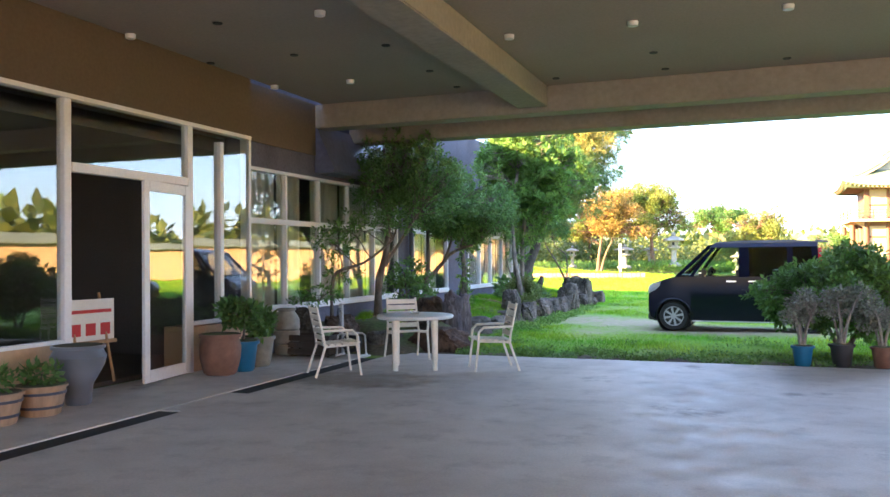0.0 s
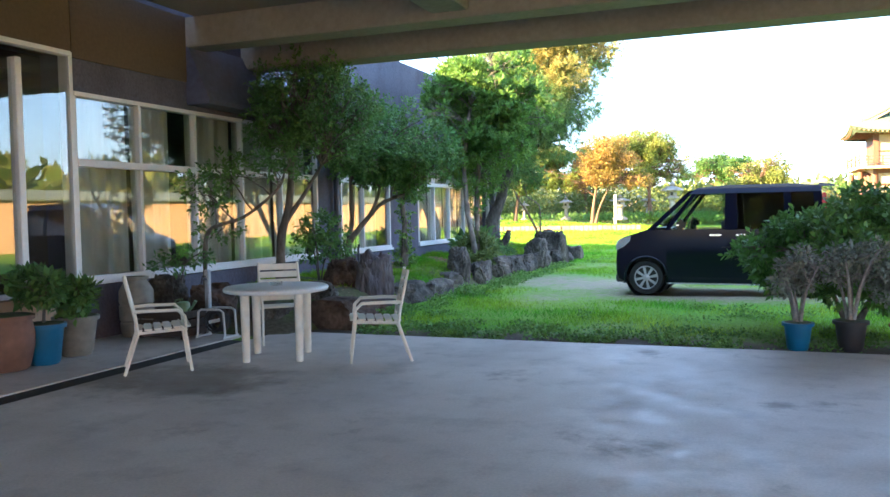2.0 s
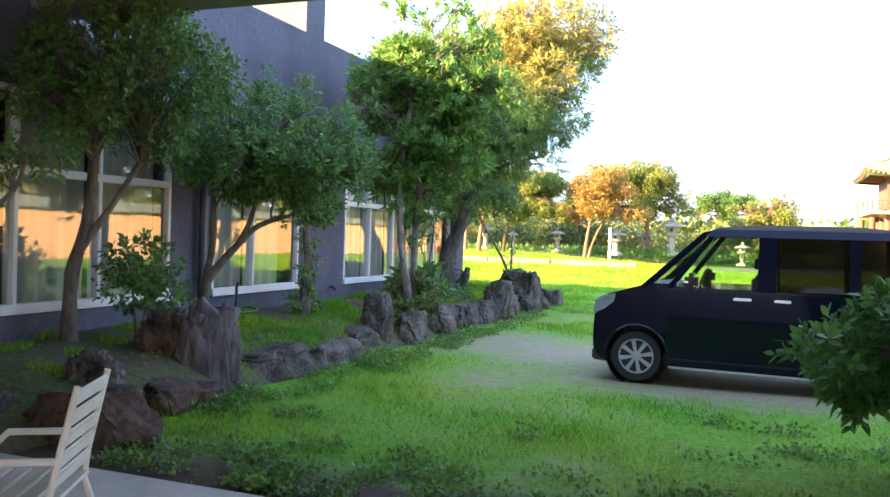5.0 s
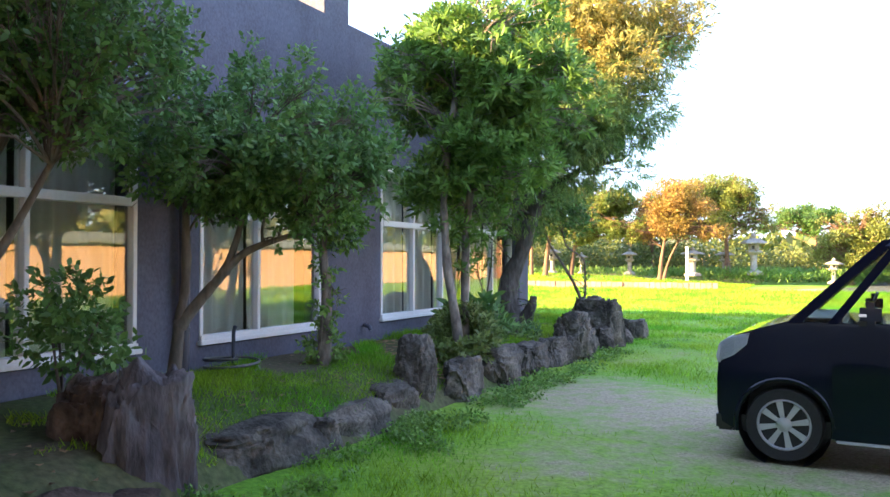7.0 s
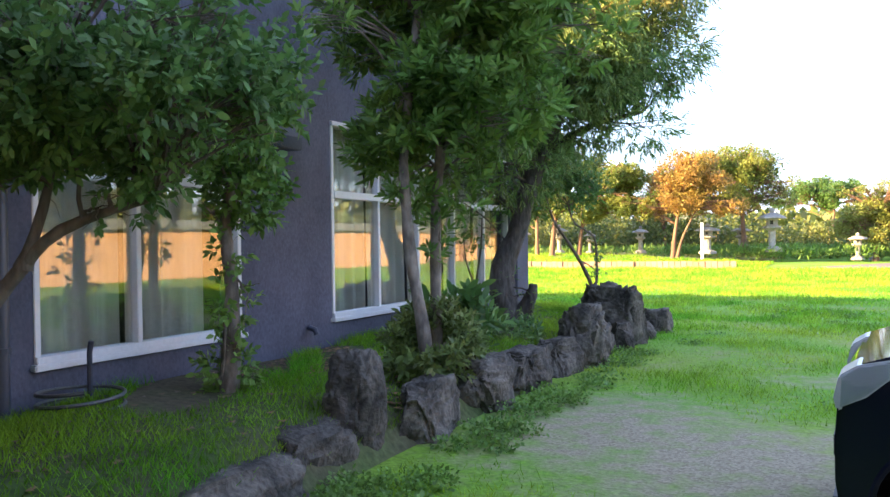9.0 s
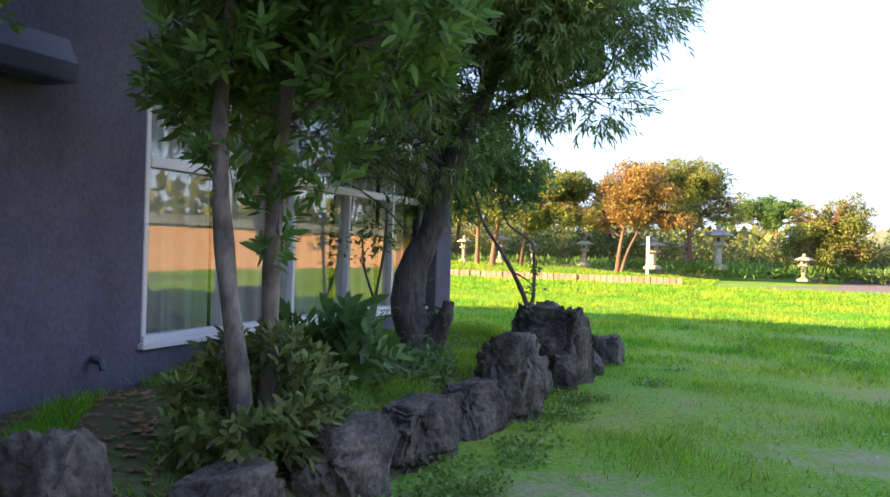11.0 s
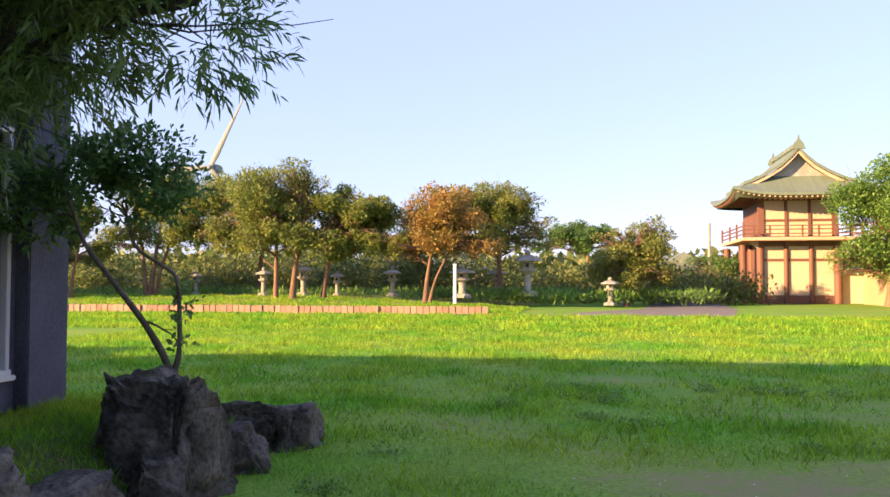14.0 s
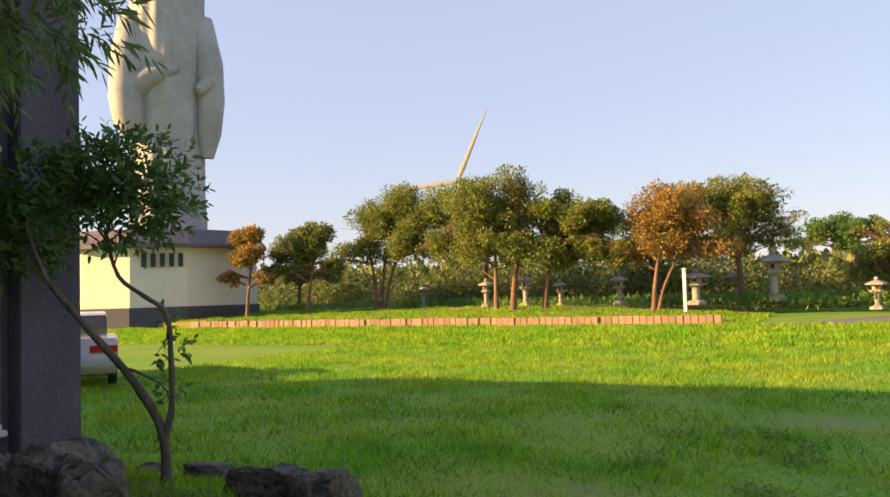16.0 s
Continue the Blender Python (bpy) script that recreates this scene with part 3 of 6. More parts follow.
structure(Shape().box(-8.3, X - 0.004, 19.3, 19.87, 4.4, 6.3).make("chimney", M_WALL, bevel=0.01), "square rendered chimney standing on the parapet", "chimney")
structure(Shape().box(-22, W0, 19.87, 26.3, 4.3, 4.5).make("roof", M_DARKMETAL), "flat roof behind the parapet", "roof")
structure(Shape().box(-22, W0, -9, 19.87, 4.3, 4.5).make("roof_south", M_DARKMETAL), "flat roof behind the parapet", "roof")
structure(Shape().box(-22.2, -22, -9, 26.54, -0.3, PARAPET).make("wall_west", M_WALL), "grey rendered back wall", "wall")
structure(Shape().box(-22.2, XE, -9.3, -9, -0.3, PARAPET).make("wall_south", M_WALL), "grey rendered side wall", "wall")
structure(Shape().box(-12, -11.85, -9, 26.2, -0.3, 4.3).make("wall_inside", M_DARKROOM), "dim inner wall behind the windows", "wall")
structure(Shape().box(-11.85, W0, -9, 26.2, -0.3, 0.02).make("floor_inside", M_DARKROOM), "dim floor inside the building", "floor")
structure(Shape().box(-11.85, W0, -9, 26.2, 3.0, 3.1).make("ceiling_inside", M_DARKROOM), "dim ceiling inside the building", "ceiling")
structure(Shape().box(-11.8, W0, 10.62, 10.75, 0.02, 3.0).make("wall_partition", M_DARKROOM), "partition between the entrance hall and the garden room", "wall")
# metal flashing over the first windows
flash = Shape().prism([(X + 0.005, 3.72), (X + 0.02, 3.74), (X + 0.36, 3.0), (X + 0.38, 2.95), (X + 0.36, 2.9), (X + 0.005, 2.9)], 12.76, 16.4)
structure(flash.make("trim", material("flashing", (0.1, 0.11, 0.165), 0.4, vary=0.2, grain=12, patch=2.5, bump=0.15), bevel=0.006), "dark blue metal flashing above the windows", "flashing")


def window(y0, y1, mullions, sill, transom, head, x, label):
    """A band of fixed lights with a transom, frame, sill, panes and drawn curtains behind."""
    w = thing("window", pose(x, y0, sill), label, "window", "windows of the garden front", "structure")
    L = y1 - y0
    fr = 0.05
    Shape().box(-0.10, 0.035, 0, L, 0, fr).make("window_frame", M_ALU, w, bevel=0.006)
    Shape().box(-0.10, 0.035, 0, L, head - sill - fr, head - sill).make("window_frame", M_ALU, w, bevel=0.006)
    Shape().box(-0.07, 0.018, fr, L - fr, transom - sill - 0.04, transom - sill + 0.04).make("transom", M_ALU, w, bevel=0.006)
    edges = [0] + [m - y0 for m in mullions] + [L]
    for i, e in enumerate(edges):
        a = min(max(e - 0.03, 0), L - 0.05)
        Shape().box(-0.07, 0.012, a, a + 0.05, fr, head - sill - fr).make("mullion", M_ALU, w, bevel=0.005)
    Shape().box(-0.02, 0.06, -0.03, L + 0.03, -0.045, 0.0).make("window_sill", M_ALU, w, bevel=0.008)
    for a, b in zip(edges, edges[1:]):
        for z0, z1 in ((fr, transom - sill - 0.05), (transom - sill + 0.05, head - sill - fr)):
            p = Shape().box(-0.05, -0.044, a + 0.02, b - 0.02, z0, z1).make("pane", M_GLASS, w)
            p.visible_shadow = False
    return w


def curtain(y0, y1, z0, z1, x, seed, mat):
    rng = np.random.default_rng(seed)
    n = int((y1 - y0) / 0.018)
    y = np.linspace(y0, y1, n)
    ph = np.cumsum(0.28 + 0.22 * rng.random(n))
    dx = 0.035 * np.sin(ph) + 0.012 * np.sin(ph * 2.3 + 1)
    v, f = [], []
    for k, z in enumerate((z0, (z0 + z1) / 2, z1)):
        v += [(x + dx[i] * (1.15 - 0.25 * k), y[i], z) for i in range(n)]
    f = [(k * n + i, k * n + i + 1, (k + 1) * n + i + 1, (k + 1) * n + i) for k in range(2) for i in range(n - 1)]
    s = Shape()
    s.v, s.f = v, f
    ob = s.make("curtain", mat, smooth=True)
    return tagged(ob, "pale drawn curtain in vertical folds behind the window", "curtain", "curtains of the garden front")


for i, (a, b, mull) in enumerate(WINDOWS):
    window(a, b, mull, SILL, TRANSOM, HEAD, X, "white aluminium window band with a transom and drawn curtains")
    e = [a] + mull + [b]
    for j, (c, d) in enumerate(zip(e, e[1:])):
        lo, hi = c + 0.03, d - 0.03
        if (i, j) in ((1, 1), (0, 1), (2, 4)):
            hi -= 0.25
        curtain(lo, hi, SILL - 0.1, HEAD + 0.05, X - 0.22, 10 * i + j, M_CURTAIN)

# entrance front
ent = Shape()
ent.box(W0, XE, -9, 7.2, -0.3, 0.58).box(W0, XE, 9.25, 10.6, -0.3, 0.58)
structure(ent.make("wall_entrance", M_TAN), "low tan tiled wall under the entrance glazing", "wall")
structure(Shape().box(W0, XE + 0.02, -9, 10.62, 3.22, 4.2).make("wall_fascia", M_BROWN), "brown panelled fascia above the entrance glazing", "wall")
structure(Shape().box(W0, XE + 0.004, 10.602, 10.65, -0.28, 3.22).make("wall_return", M_ALU), "white aluminium return at the end of the entrance glazing", "wall")
structure(Shape().box(X + 0.003, X + 0.03, 10.77, 12.75, 3.2, 4.06).make("wall_soffit_panel", M_BROWN), "brown panel on the wall under the carport ceiling", "wall")
glazing = thing("window", pose(XE, 0, 0), "tall white-framed entrance glazing over a tan wall", "window", "", "structure")
for a in (-6.0, -2.0, 2.0, 4.6, 7.18, 9.2, 9.88):
    Shape().box(-0.08, 0.03, a, a + (0.10 if a != 9.88 else 0.08), 0.0 if a in (7.18, 9.2) else 0.58, 3.17 if a != 9.88 else 3.05).make("mullion", M_ALU, glazing, bevel=0.006)
Shape().box(-0.08, 0.05, -9, 10.6, 3.17, 3.22).make("window_frame", M_ALU, glazing, bevel=0.006)
Shape().box(-0.08, 0.035, 7.28, 9.2, 2.40, 2.50).make("transom", M_ALU, glazing, bevel=0.006)
Shape().box(-0.08, 0.03, -9, 7.18, 0.58, 0.62).make("window_frame", M_ALU, glazing, bevel=0.006)
Shape().box(-0.08, 0.03, 9.3, 10.6, 0.60, 0.65).make("window_frame", M_ALU, glazing, bevel=0.006)
for a, b, z0, z1 in ((-8.9, -6.0, .62, 3.17), (-5.9, -2.0, .62, 3.17), (-1.9, 2.0, .62, 3.17), (2.1, 4.6, .62, 3.17), (4.7, 7.18, .62, 3.17), (7.28, 9.2, 2.5, 3.17), (9.3, 9.88, .65, 3.17), (9.96, 10.6, .65, 3.17)):
    p = Shape().box(-0.03, -0.024, a, b, z0, z1).make("pane", M_GLASS, glazing)
    p.visible_shadow = False
# fixed leaf and open leaf of the entrance door
door = thing("door", pose(XE + 0.02, 9.19, 0.02, 0, 0, -161), "white aluminium glass door standing ajar", "door", "", "structure")
for x0, x1, z0, z1 in ((0, 0.11, 0, 2.36), (0.89, 1.0, 0, 2.36), (0.11, 0.89, 0, 0.14), (0.11, 0.89, 2.24, 2.36)):
    Shape().box(x0, x1, -0.02, 0.02, z0, z1).make("door_rail", M_ALU, door, bevel=0.005)
pane = Shape().box(0.11, 0.89, -0.004, 0.004, 0.14, 2.24).make("pane", M_GLASS, door)
pane.visible_shadow = False
door.matrix_basis = Matrix.Translation((XE + 0.06, 9.17, 0.02)) @ Matrix.Rotation(math.atan2(-0.99, 0.13), 4, "Z")
Shape().tube([(0.84, -0.07, 0.85), (0.84, -0.07, 1.25)], 0.014, 8).make("door_handle", M_ALU, door, smooth=True)

# carport roof
structure(Shape().box(XE + 0.02, 9.2, -4, 14.55, 4.06, 4.3).make("ceiling", M_CEIL), "brown-grey carport ceiling with small round lamps", "ceiling")
structure(Shape().box(X + 0.0, 9.2, 12.75, 13.15, 3.66, 4.06).make("beam", M_BEAM, bevel=0.012), "painted concrete beam near the carport's edge", "beam")
structure(Shape().box(-7.6, 9.3, 14.05, 14.5, 3.57, 4.5).make("fascia_beam", M_BEAM, bevel=0.012), "painted concrete edge beam of the carport roof", "beam")
for x0 in (-3.47, 3.3):
    structure(Shape().box(x0, x0 + 0.47, -4, 12.75, 3.74, 4.06).make("beam", M_BEAM, bevel=0.012), "painted concrete cross beam under the carport ceiling", "beam")
structure(Shape().box(-7.6, 9.3, 14.5, 14.52, 4.3, 4.6).make("trim", M_DARKMETAL), "metal edge of the carport roof", "trim")
for y0 in (-3.9, 11.4):
    structure(Shape().box(8.4, 9.0, y0, y0 + 0.6, 0, 4.06).make("column", M_BEAM, bevel=0.02), "square concrete column of the carport", "column")

# boundary wall across the lawn
M_PLASTER = material("ochre_plaster", (0.46, 0.30, 0.18), 0.85, vary=0.08, grain=8, patch=0.5, bump=0.1)
M_TILE = material("green_grey_tile", (0.16, 0.19, 0.16), 0.55, vary=0.25, grain=9, patch=0.7, bump=0.3)
bw = thing("boundary_wall", pose(15.5, -30, 0), "long ochre plaster boundary wall with a tiled cap", "wall", "", "structure")
Shape().box(0, 0.4, 0, 110, -0.1, 2.3).make("wall_face", M_PLASTER, bw)
Shape().prism([(-0.35, 2.3), (0.2, 2.72), (0.75, 2.3), (0.75, 2.24), (-0.35, 2.24)], 0, 110).make("cap", M_TILE, bw)


# ---- rocks along the bed ----
for i, (x, y, z, sx, sy, sz, turn, label) in enumerate([
    (-5.14, 14.5, -0.06, 0.36, 0.74, 0.86, -38, "tall split slab of purple-grey rock standing upright"),
    (-5.68, 14.5, 0.02, 0.72, 0.72, 0.74, 10, "dark brown boulder leaning behind the standing slab"),
    (-5.06, 16.2, -0.06, 0.46, 0.6, 0.3, 20, "small grey rock in the bed's edge"),
    (-5.12, 15.6, -0.07, 0.66, 1.55, 0.36, 8, "low grey rock in the bed's edge"),
    (-5.12, 16.75, -0.07, 0.66, 1.55, 0.34, -4, "low flat grey rock in the bed's edge"),
    (-5.22, 17.75, -0.06, 0.66, 1.3, 0.36, 5, "low mossy grey rock in the bed's edge"),
    (-5.16, 18.2, -0.08, 0.5, 0.56, 0.84, 0, "upright rounded grey boulder"),
    (-4.98, 19.0, -0.05, 0.5, 1.05, 0.46, 6, "grey pitted rock in the bed's edge"),
    (-5.02, 20.1, -0.06, 0.62, 1.15, 0.50, -8, "rough grey boulder in the bed's edge"),
    (-4.98, 21.2, -0.05, 0.6, 1.2, 0.46, 5, "rough grey boulder in the bed's edge"),
    (-4.96, 22.15, -0.05, 0.6, 0.9, 0.44, -6, "low grey rock in the bed's edge"),
    (-5.0, 23.85, -0.05, 0.6, 1.1, 0.42, 0, "low grey rock in the bed's edge"),
    (-4.86, 22.9, -0.08, 0.82, 0.85, 0.78, 12, "large dark pitted lava boulder"),
    (-5.04, 25.0, -0.08, 1.0, 0.98, 0.99, -8, "tallest dark pitted lava boulder"),
    (-4.82, 24.55, -0.05, 0.45, 0.5, 0.42, 30, "small dark lava rock beside the tall boulder"),
    (-4.95, 25.95, -0.06, 0.7, 0.7, 0.4, 25, "low dark lava rock between the boulders"),
    (-5.2, 26.75, -0.06, 0.8, 0.6, 0.46, 10, "dark lava rock at the end of the bed"),
    (-4.78, 26.9, -0.06, 0.55, 0.55, 0.42, -20, "dark lava rock at the end of the bed"),
    (-5.6, 27.45, -0.05, 0.75, 0.4, 0.26, 0, "low pale rock at the end of the bed"),
    (-6.35, 27.4, -0.05, 0.7, 0.4, 0.24, 10, "low pale rock at the end of the bed"),
    (-6.95, 27.3, -0.05, 0.5, 0.4, 0.22, 0, "low pale rock at the foot of the pier"),
    (-4.85, 12.75, -0.05, 1.15, 0.7, 0.40, 12, "flat brown-grey rock at the carport's edge"),
    (-5.35, 13.25, 0.0, 0.5, 0.5, 0.5, 40, "small pointed dark rock in the bed"),
    (-5.6, 12.35, -0.05, 0.7, 0.6, 0.36, -10, "low grey rock at the carport's edge"),
    (-6.25, 12.1, -0.05, 0.8, 0.6, 0.62, 15, "brown-grey boulder in the corner of the bed"),
    (-6.75, 11.95, -0.02, 0.6, 0.55, 0.70, 0, "dark boulder under the window sill"),
    (-4.95, 13.7, -0.05, 0.5, 0.7, 0.28, 0, "low brown rock in the bed's edge"),
    (-4.9, 14.1, -0.05, 0.4, 0.5, 0.2, 20, "low brown rock in the bed's edge"),
]):
    rock(label, x, y, z, sx, sy, sz, i + 1, mat=M_SLAB if "slab of" in label else M_BROWNROCK if "brown" in label else None, turn=turn, rough=0.24 if "rounded" in label else 0.36 if "lava" in label else 0.28, slab=1.0 if "slab of" in label else 0.0, square=0.8 if "rounded" in label else 0.6, taper=0.08 if "slab of" in label else 0.1 if "tallest" in label else 0.15, cut=0.55 if "rounded" in label else 0.95)
tagged(rock("", -4.86, 19.0, -0.03, 0.12, 0.1, 0.14, 41, mat=material("white_stone", (0.62, 0.6, 0.55), 0.8)), "small white stone against the rocks", "stone")

# ---- trees of the bed ----
R = np.random.default_rng(5)
tree("garden_tree", "small evergreen tree with a dense fine-leaved crown", (-6.55, 14.2, 0.33),
     [([(0, 0, -0.1), (0.02, 0, 0.7), (0.14, 0.05, 1.2), (0.22, 0.05, 1.9)], 0.075, 0.045), ([(0.1, 0.04, 1.0), (0.35, 0.12, 1.35), (0.7, 0.2, 1.9)], 0.04, 0.02)],
     clump_set(R, (0.55, 0.1, 2.5), (0.85, 0.9, 1.0), 42, 0.2) + sprays(R, (0.6, 0.1, 2.45), (1.0, 1.0, 1.2), 64, 0.19), 25000, 0.058, M_LEAF, M_BARK, 1, slim=0.5, shoots=(8, 0.14, 0.5, 0.9))
tree("garden_tree", "small tree with a sideways-curving bare stem", (-6.5, 12.35, 0.28),
     [([(0, 0, -0.1), (0.0, 0, 0.6), (0.08, 0.02, 0.95), (0.5, 0.15, 1.1), (0.92, 0.3, 1.45), (1.0, 0.35, 1.7)], 0.035, 0.014)],
     [(0.05, 0, 1.45, 0.3, 0.3, 0.25), (0.75, 0.25, 1.75, 0.35, 0.25, 0.13), (0.25, 0.1, 1.75, 0.3, 0.2, 0.12), (0.2, 0.0, 0.9, 0.25, 0.2, 0.1), (1.05, 0.4, 1.75, 0.2, 0.2, 0.15)], 1300, 0.07, M_LEAF, M_BARK, 2, shoots=(5, 0.1, 0.4, 0.9))
tree("garden_tree", "small tree with an arching forked trunk and dense crown", (-6.4, 16.0, 0.33),
     [([(0, 0, -0.1), (0.05, 0.04, 0.62), (0.11, 0.05, 1.0), (0.1, 0.05, 1.7)], 0.06, 0.03), ([(0.05, 0.04, 0.6), (0.34, 0.17, 0.98), (0.6, 0.28, 1.25), (1.05, 0.5, 1.42)], 0.05, 0.02),
      ([(0.4, 0.2, 1.05), (0.55, 0.25, 1.5), (0.6, 0.3, 2.1)], 0.032, 0.015)],
     clump_set(R, (0.68, 0.3, 2.03), (1.1, 0.95, 0.72), 56, 0.2) + sprays(R, (0.68, 0.3, 2.0), (1.2, 1.05, 0.95), 40, 0.15), 34000, 0.062, M_LEAF, M_BARK, 3, slim=0.52, shoots=(8, 0.12, 0.5, 0.9))
tree("garden_tree", "slim tree with a pale blotched trunk and ivy at its foot", (-6.28, 18.15, 0.33),
     [([(0, 0, -0.1), (0.03, 0.02, 0.8), (0.0, 0, 1.4), (0.2, 0.1, 2.2)], 0.07, 0.035)],
     clump_set(R, (0.1, -0.05, 2.0), (0.45, 0.45, 0.75), 20, 0.19) + sprays(R, (0.1, -0.05, 2.0), (0.45, 0.45, 0.9), 16, 0.13) + [(0, 0, 0.2, 0.15, 0.15, 0.22), (0.05, 0, 0.75, 0.1, 0.1, 0.22), (0.0, 0, 1.15, 0.09, 0.09, 0.2)], 8000, 0.07, M_LEAF_BRIGHT, M_PALEBARK, 4, slim=0.5, shoots=(7, 0.12, 0.5, 0.9))
tree("garden_tree", "tall twin-trunked evergreen with fresh green leaves", (-5.46, 19.7, 0.22),
     [([(0.18, -0.1, -0.1), (0.13, -0.12, 0.5), (0.01, -0.1, 1.1), (-0.02, -0.13, 1.6), (-0.05, -0.08, 2.2), (0.1, 0, 3.6)], 0.062, 0.04), ([(0.08, 0.19, -0.1), (0.1, 0.19, 0.6), (0.11, 0.2, 1.5), (0.2, 0.2, 2.3), (0.45, 0.2, 3.2)], 0.064, 0.04)],
     clump_set(R, (0.42, 0.15, 3.35), (1.35, 1.3, 1.4), 84, 0.28) + sprays(R, (0.42, 0.15, 3.35), (1.4, 1.35, 1.5), 56, 0.15) + [(0.1 + 0.22 * q, 0.2, 4.7 + 0.14 * (q % 3), 0.12, 0.12, 0.4) for q in range(-2, 5)] + clump_set(R, (0.25, 0.3, 2.3), (1.0, 1.1, 0.35), 20, 0.26) + [(-0.1, 0.1, 1.75, 0.2, 0.22, 0.3), (0.35, 0.3, 1.8, 0.18, 0.2, 0.28), (0.1, 0.15, 1.3, 0.1, 0.12, 0.25)], 42000, 0.115, M_LEAF_BRIGHT, M_PALEBARK, 5, slim=0.3, shoots=(10, 0.11, 0.9, 0.8), limbs=1)
leaning = tree("garden_tree", "large leaning tree with dark gnarled trunk and feathery leaves", (-6.08, 23.85, 0.28),
     [([(0.02, 0, -0.15), (-0.2, -0.04, 0.5), (-0.16, -0.03, 0.95), (0.02, 0, 1.35), (0.2, 0.04, 2.0), (0.55, 0.1, 2.8), (0.95, 0.16, 3.9)], 0.19, 0.08), ([(0.2, 0.04, 1.9), (0.0, 0.05, 2.6), (-0.2, 0.1, 3.4)], 0.09, 0.04),
      ([(0.4, 0.06, 2.4), (1.0, 0.2, 2.75), (1.7, 0.3, 2.9)], 0.06, 0.02), ([(0.02, 0, 0.1), (0.2, 0, 0.45), (0.24, 0, 0.62)], 0.12, 0.05)],
     [(0.12, -0.1, 0.15, 0.16, 0.14, 0.3), (-0.1, -0.15, 0.5, 0.1, 0.1, 0.25)] + clump_set(R, (0.75, 0.3, 3.85), (1.55, 1.25, 1.45), 70, 0.42) + clump_set(R, (-0.1, -1.0, 3.3), (0.9, 1.1, 1.0), 30, 0.35) + clump_set(R, (-0.3, -0.8, 2.1), (0.5, 0.7, 0.6), 8, 0.22) + [(1.6, 0.3, 2.7, 0.55, 0.5, 0.28), (0.2, -0.2, 2.2, 0.6, 0.5, 0.4), (-0.6, 0, 2.6, 0.6, 0.6, 0.5), (2.05, 0.3, 3.6, 0.45, 0.4, 0.4), (2.25, 0.3, 4.6, 0.45, 0.4, 0.4)],
     88000, 0.1, M_LEAF_FINE, material("dark_bark", (0.05, 0.042, 0.036), 0.95, vary=0.5, grain=18, patch=4, bump=1.0, dist=0.04, stretch=(1, 1, 0.4), tint=(0.11, 0.1, 0.09)), 6, slim=0.17, droop=0.3, gap=0.5, shoots=(9, 0.22, -0.1, 0.8))
# Sunlit top of the leaning tree, its light put into golden leaves.
sunlit_top = shoot_cloud(R, clump_set(R, (1.6, 0.3, 4.9), (1.45, 1.3, 1.5), 50, 0.38), 36000, 0.11, 0.2, 9, 0.2, 0.3, 0.8, gap=0.4)
tagged(raw_mesh("crown", sunlit_top, 6, M_LEAF_SUNLIT, leaning), kind="stuff")
tree("sapling", "young forked tree with a thin bare stem and small crown", (-5.68, 26.28, 0.2),
     [([(0, 0, -0.1), (-0.01, 0, 0.45), (-0.12, -0.16, 0.85), (-0.28, -0.42, 1.25), (-0.46, -0.6, 1.6), (-0.55, -0.68, 1.95)], 0.04, 0.014), ([(-0.01, 0, 0.42), (0.05, 0.02, 0.66), (0.05, 0.02, 1.0), (0.03, 0.0, 1.32), (-0.1, -0.08, 1.45), (-0.28, -0.15, 1.6), (-0.35, -0.2, 1.9)], 0.026, 0.012)],
     [(-0.698, -0.326, 2.046, 0.353, 0.353, 0.233), (-0.233, -0.093, 2.046, 0.307, 0.279, 0.233), (0.047, 0.047, 2.139, 0.186, 0.186, 0.14), (-0.419, -0.186, 2.325, 0.279, 0.279, 0.205), (-0.93, -0.465, 1.86, 0.326, 0.279, 0.205), (-0.326, 0.0, 2.372, 0.353, 0.326, 0.205), (-0.837, -0.372, 2.232, 0.372, 0.326, 0.205), (0.028, 0.0, 1.116, 0.093, 0.093, 0.112), (0.056, 0.0, 0.698, 0.065, 0.065, 0.14)],
     5600, 0.075, M_LEAF, M_BARK, 7, slim=0.42, shoots=(6, 0.14, 0.5, 0.9))
tree("sapling", "thin sparse shrub-like tree close to the window", (-6.8, 24.0, 0.33),
     [([(0, 0, -0.1), (0.03, 0, 0.5), (0.1, 0.05, 1.1), (0.12, 0.05, 1.5)], 0.02, 0.01), ([(0.03, 0, 0.5), (-0.12, 0.0, 0.9), (-0.15, 0, 1.3)], 0.014, 0.008)],
     [(0.1, 0, 1.35, 0.3, 0.3, 0.3), (-0.15, 0, 1.15, 0.25, 0.25, 0.25)], 260, 0.075, M_LEAF, M_BARK, 8)
tree("shrub", "loose leafy shrub in the garden bed", (-6.2, 14.75, 0.3),
     [([(0, 0, -0.05), (0.1, 0, 0.4), (0.3, 0.05, 0.8)], 0.014, 0.006), ([(0, 0, -0.05), (-0.1, 0.05, 0.4), (-0.2, 0.1, 0.75)], 0.014, 0.006), ([(0, 0, -0.05), (0.02, -0.1, 0.5), (0.0, -0.15, 0.9)], 0.014, 0.006)],
     [(0.2, 0, 0.7, 0.25, 0.25, 0.25), (-0.2, 0.1, 0.6, 0.25, 0.25, 0.25), (0, -0.1, 0.85, 0.3, 0.25, 0.2), (0.3, 0.05, 0.45, 0.2, 0.2, 0.2)], 1500, 0.075, M_LEAF, M_BARK, 9, slim=0.5, shoots=(6, 0.12, 0.5, 0.9))
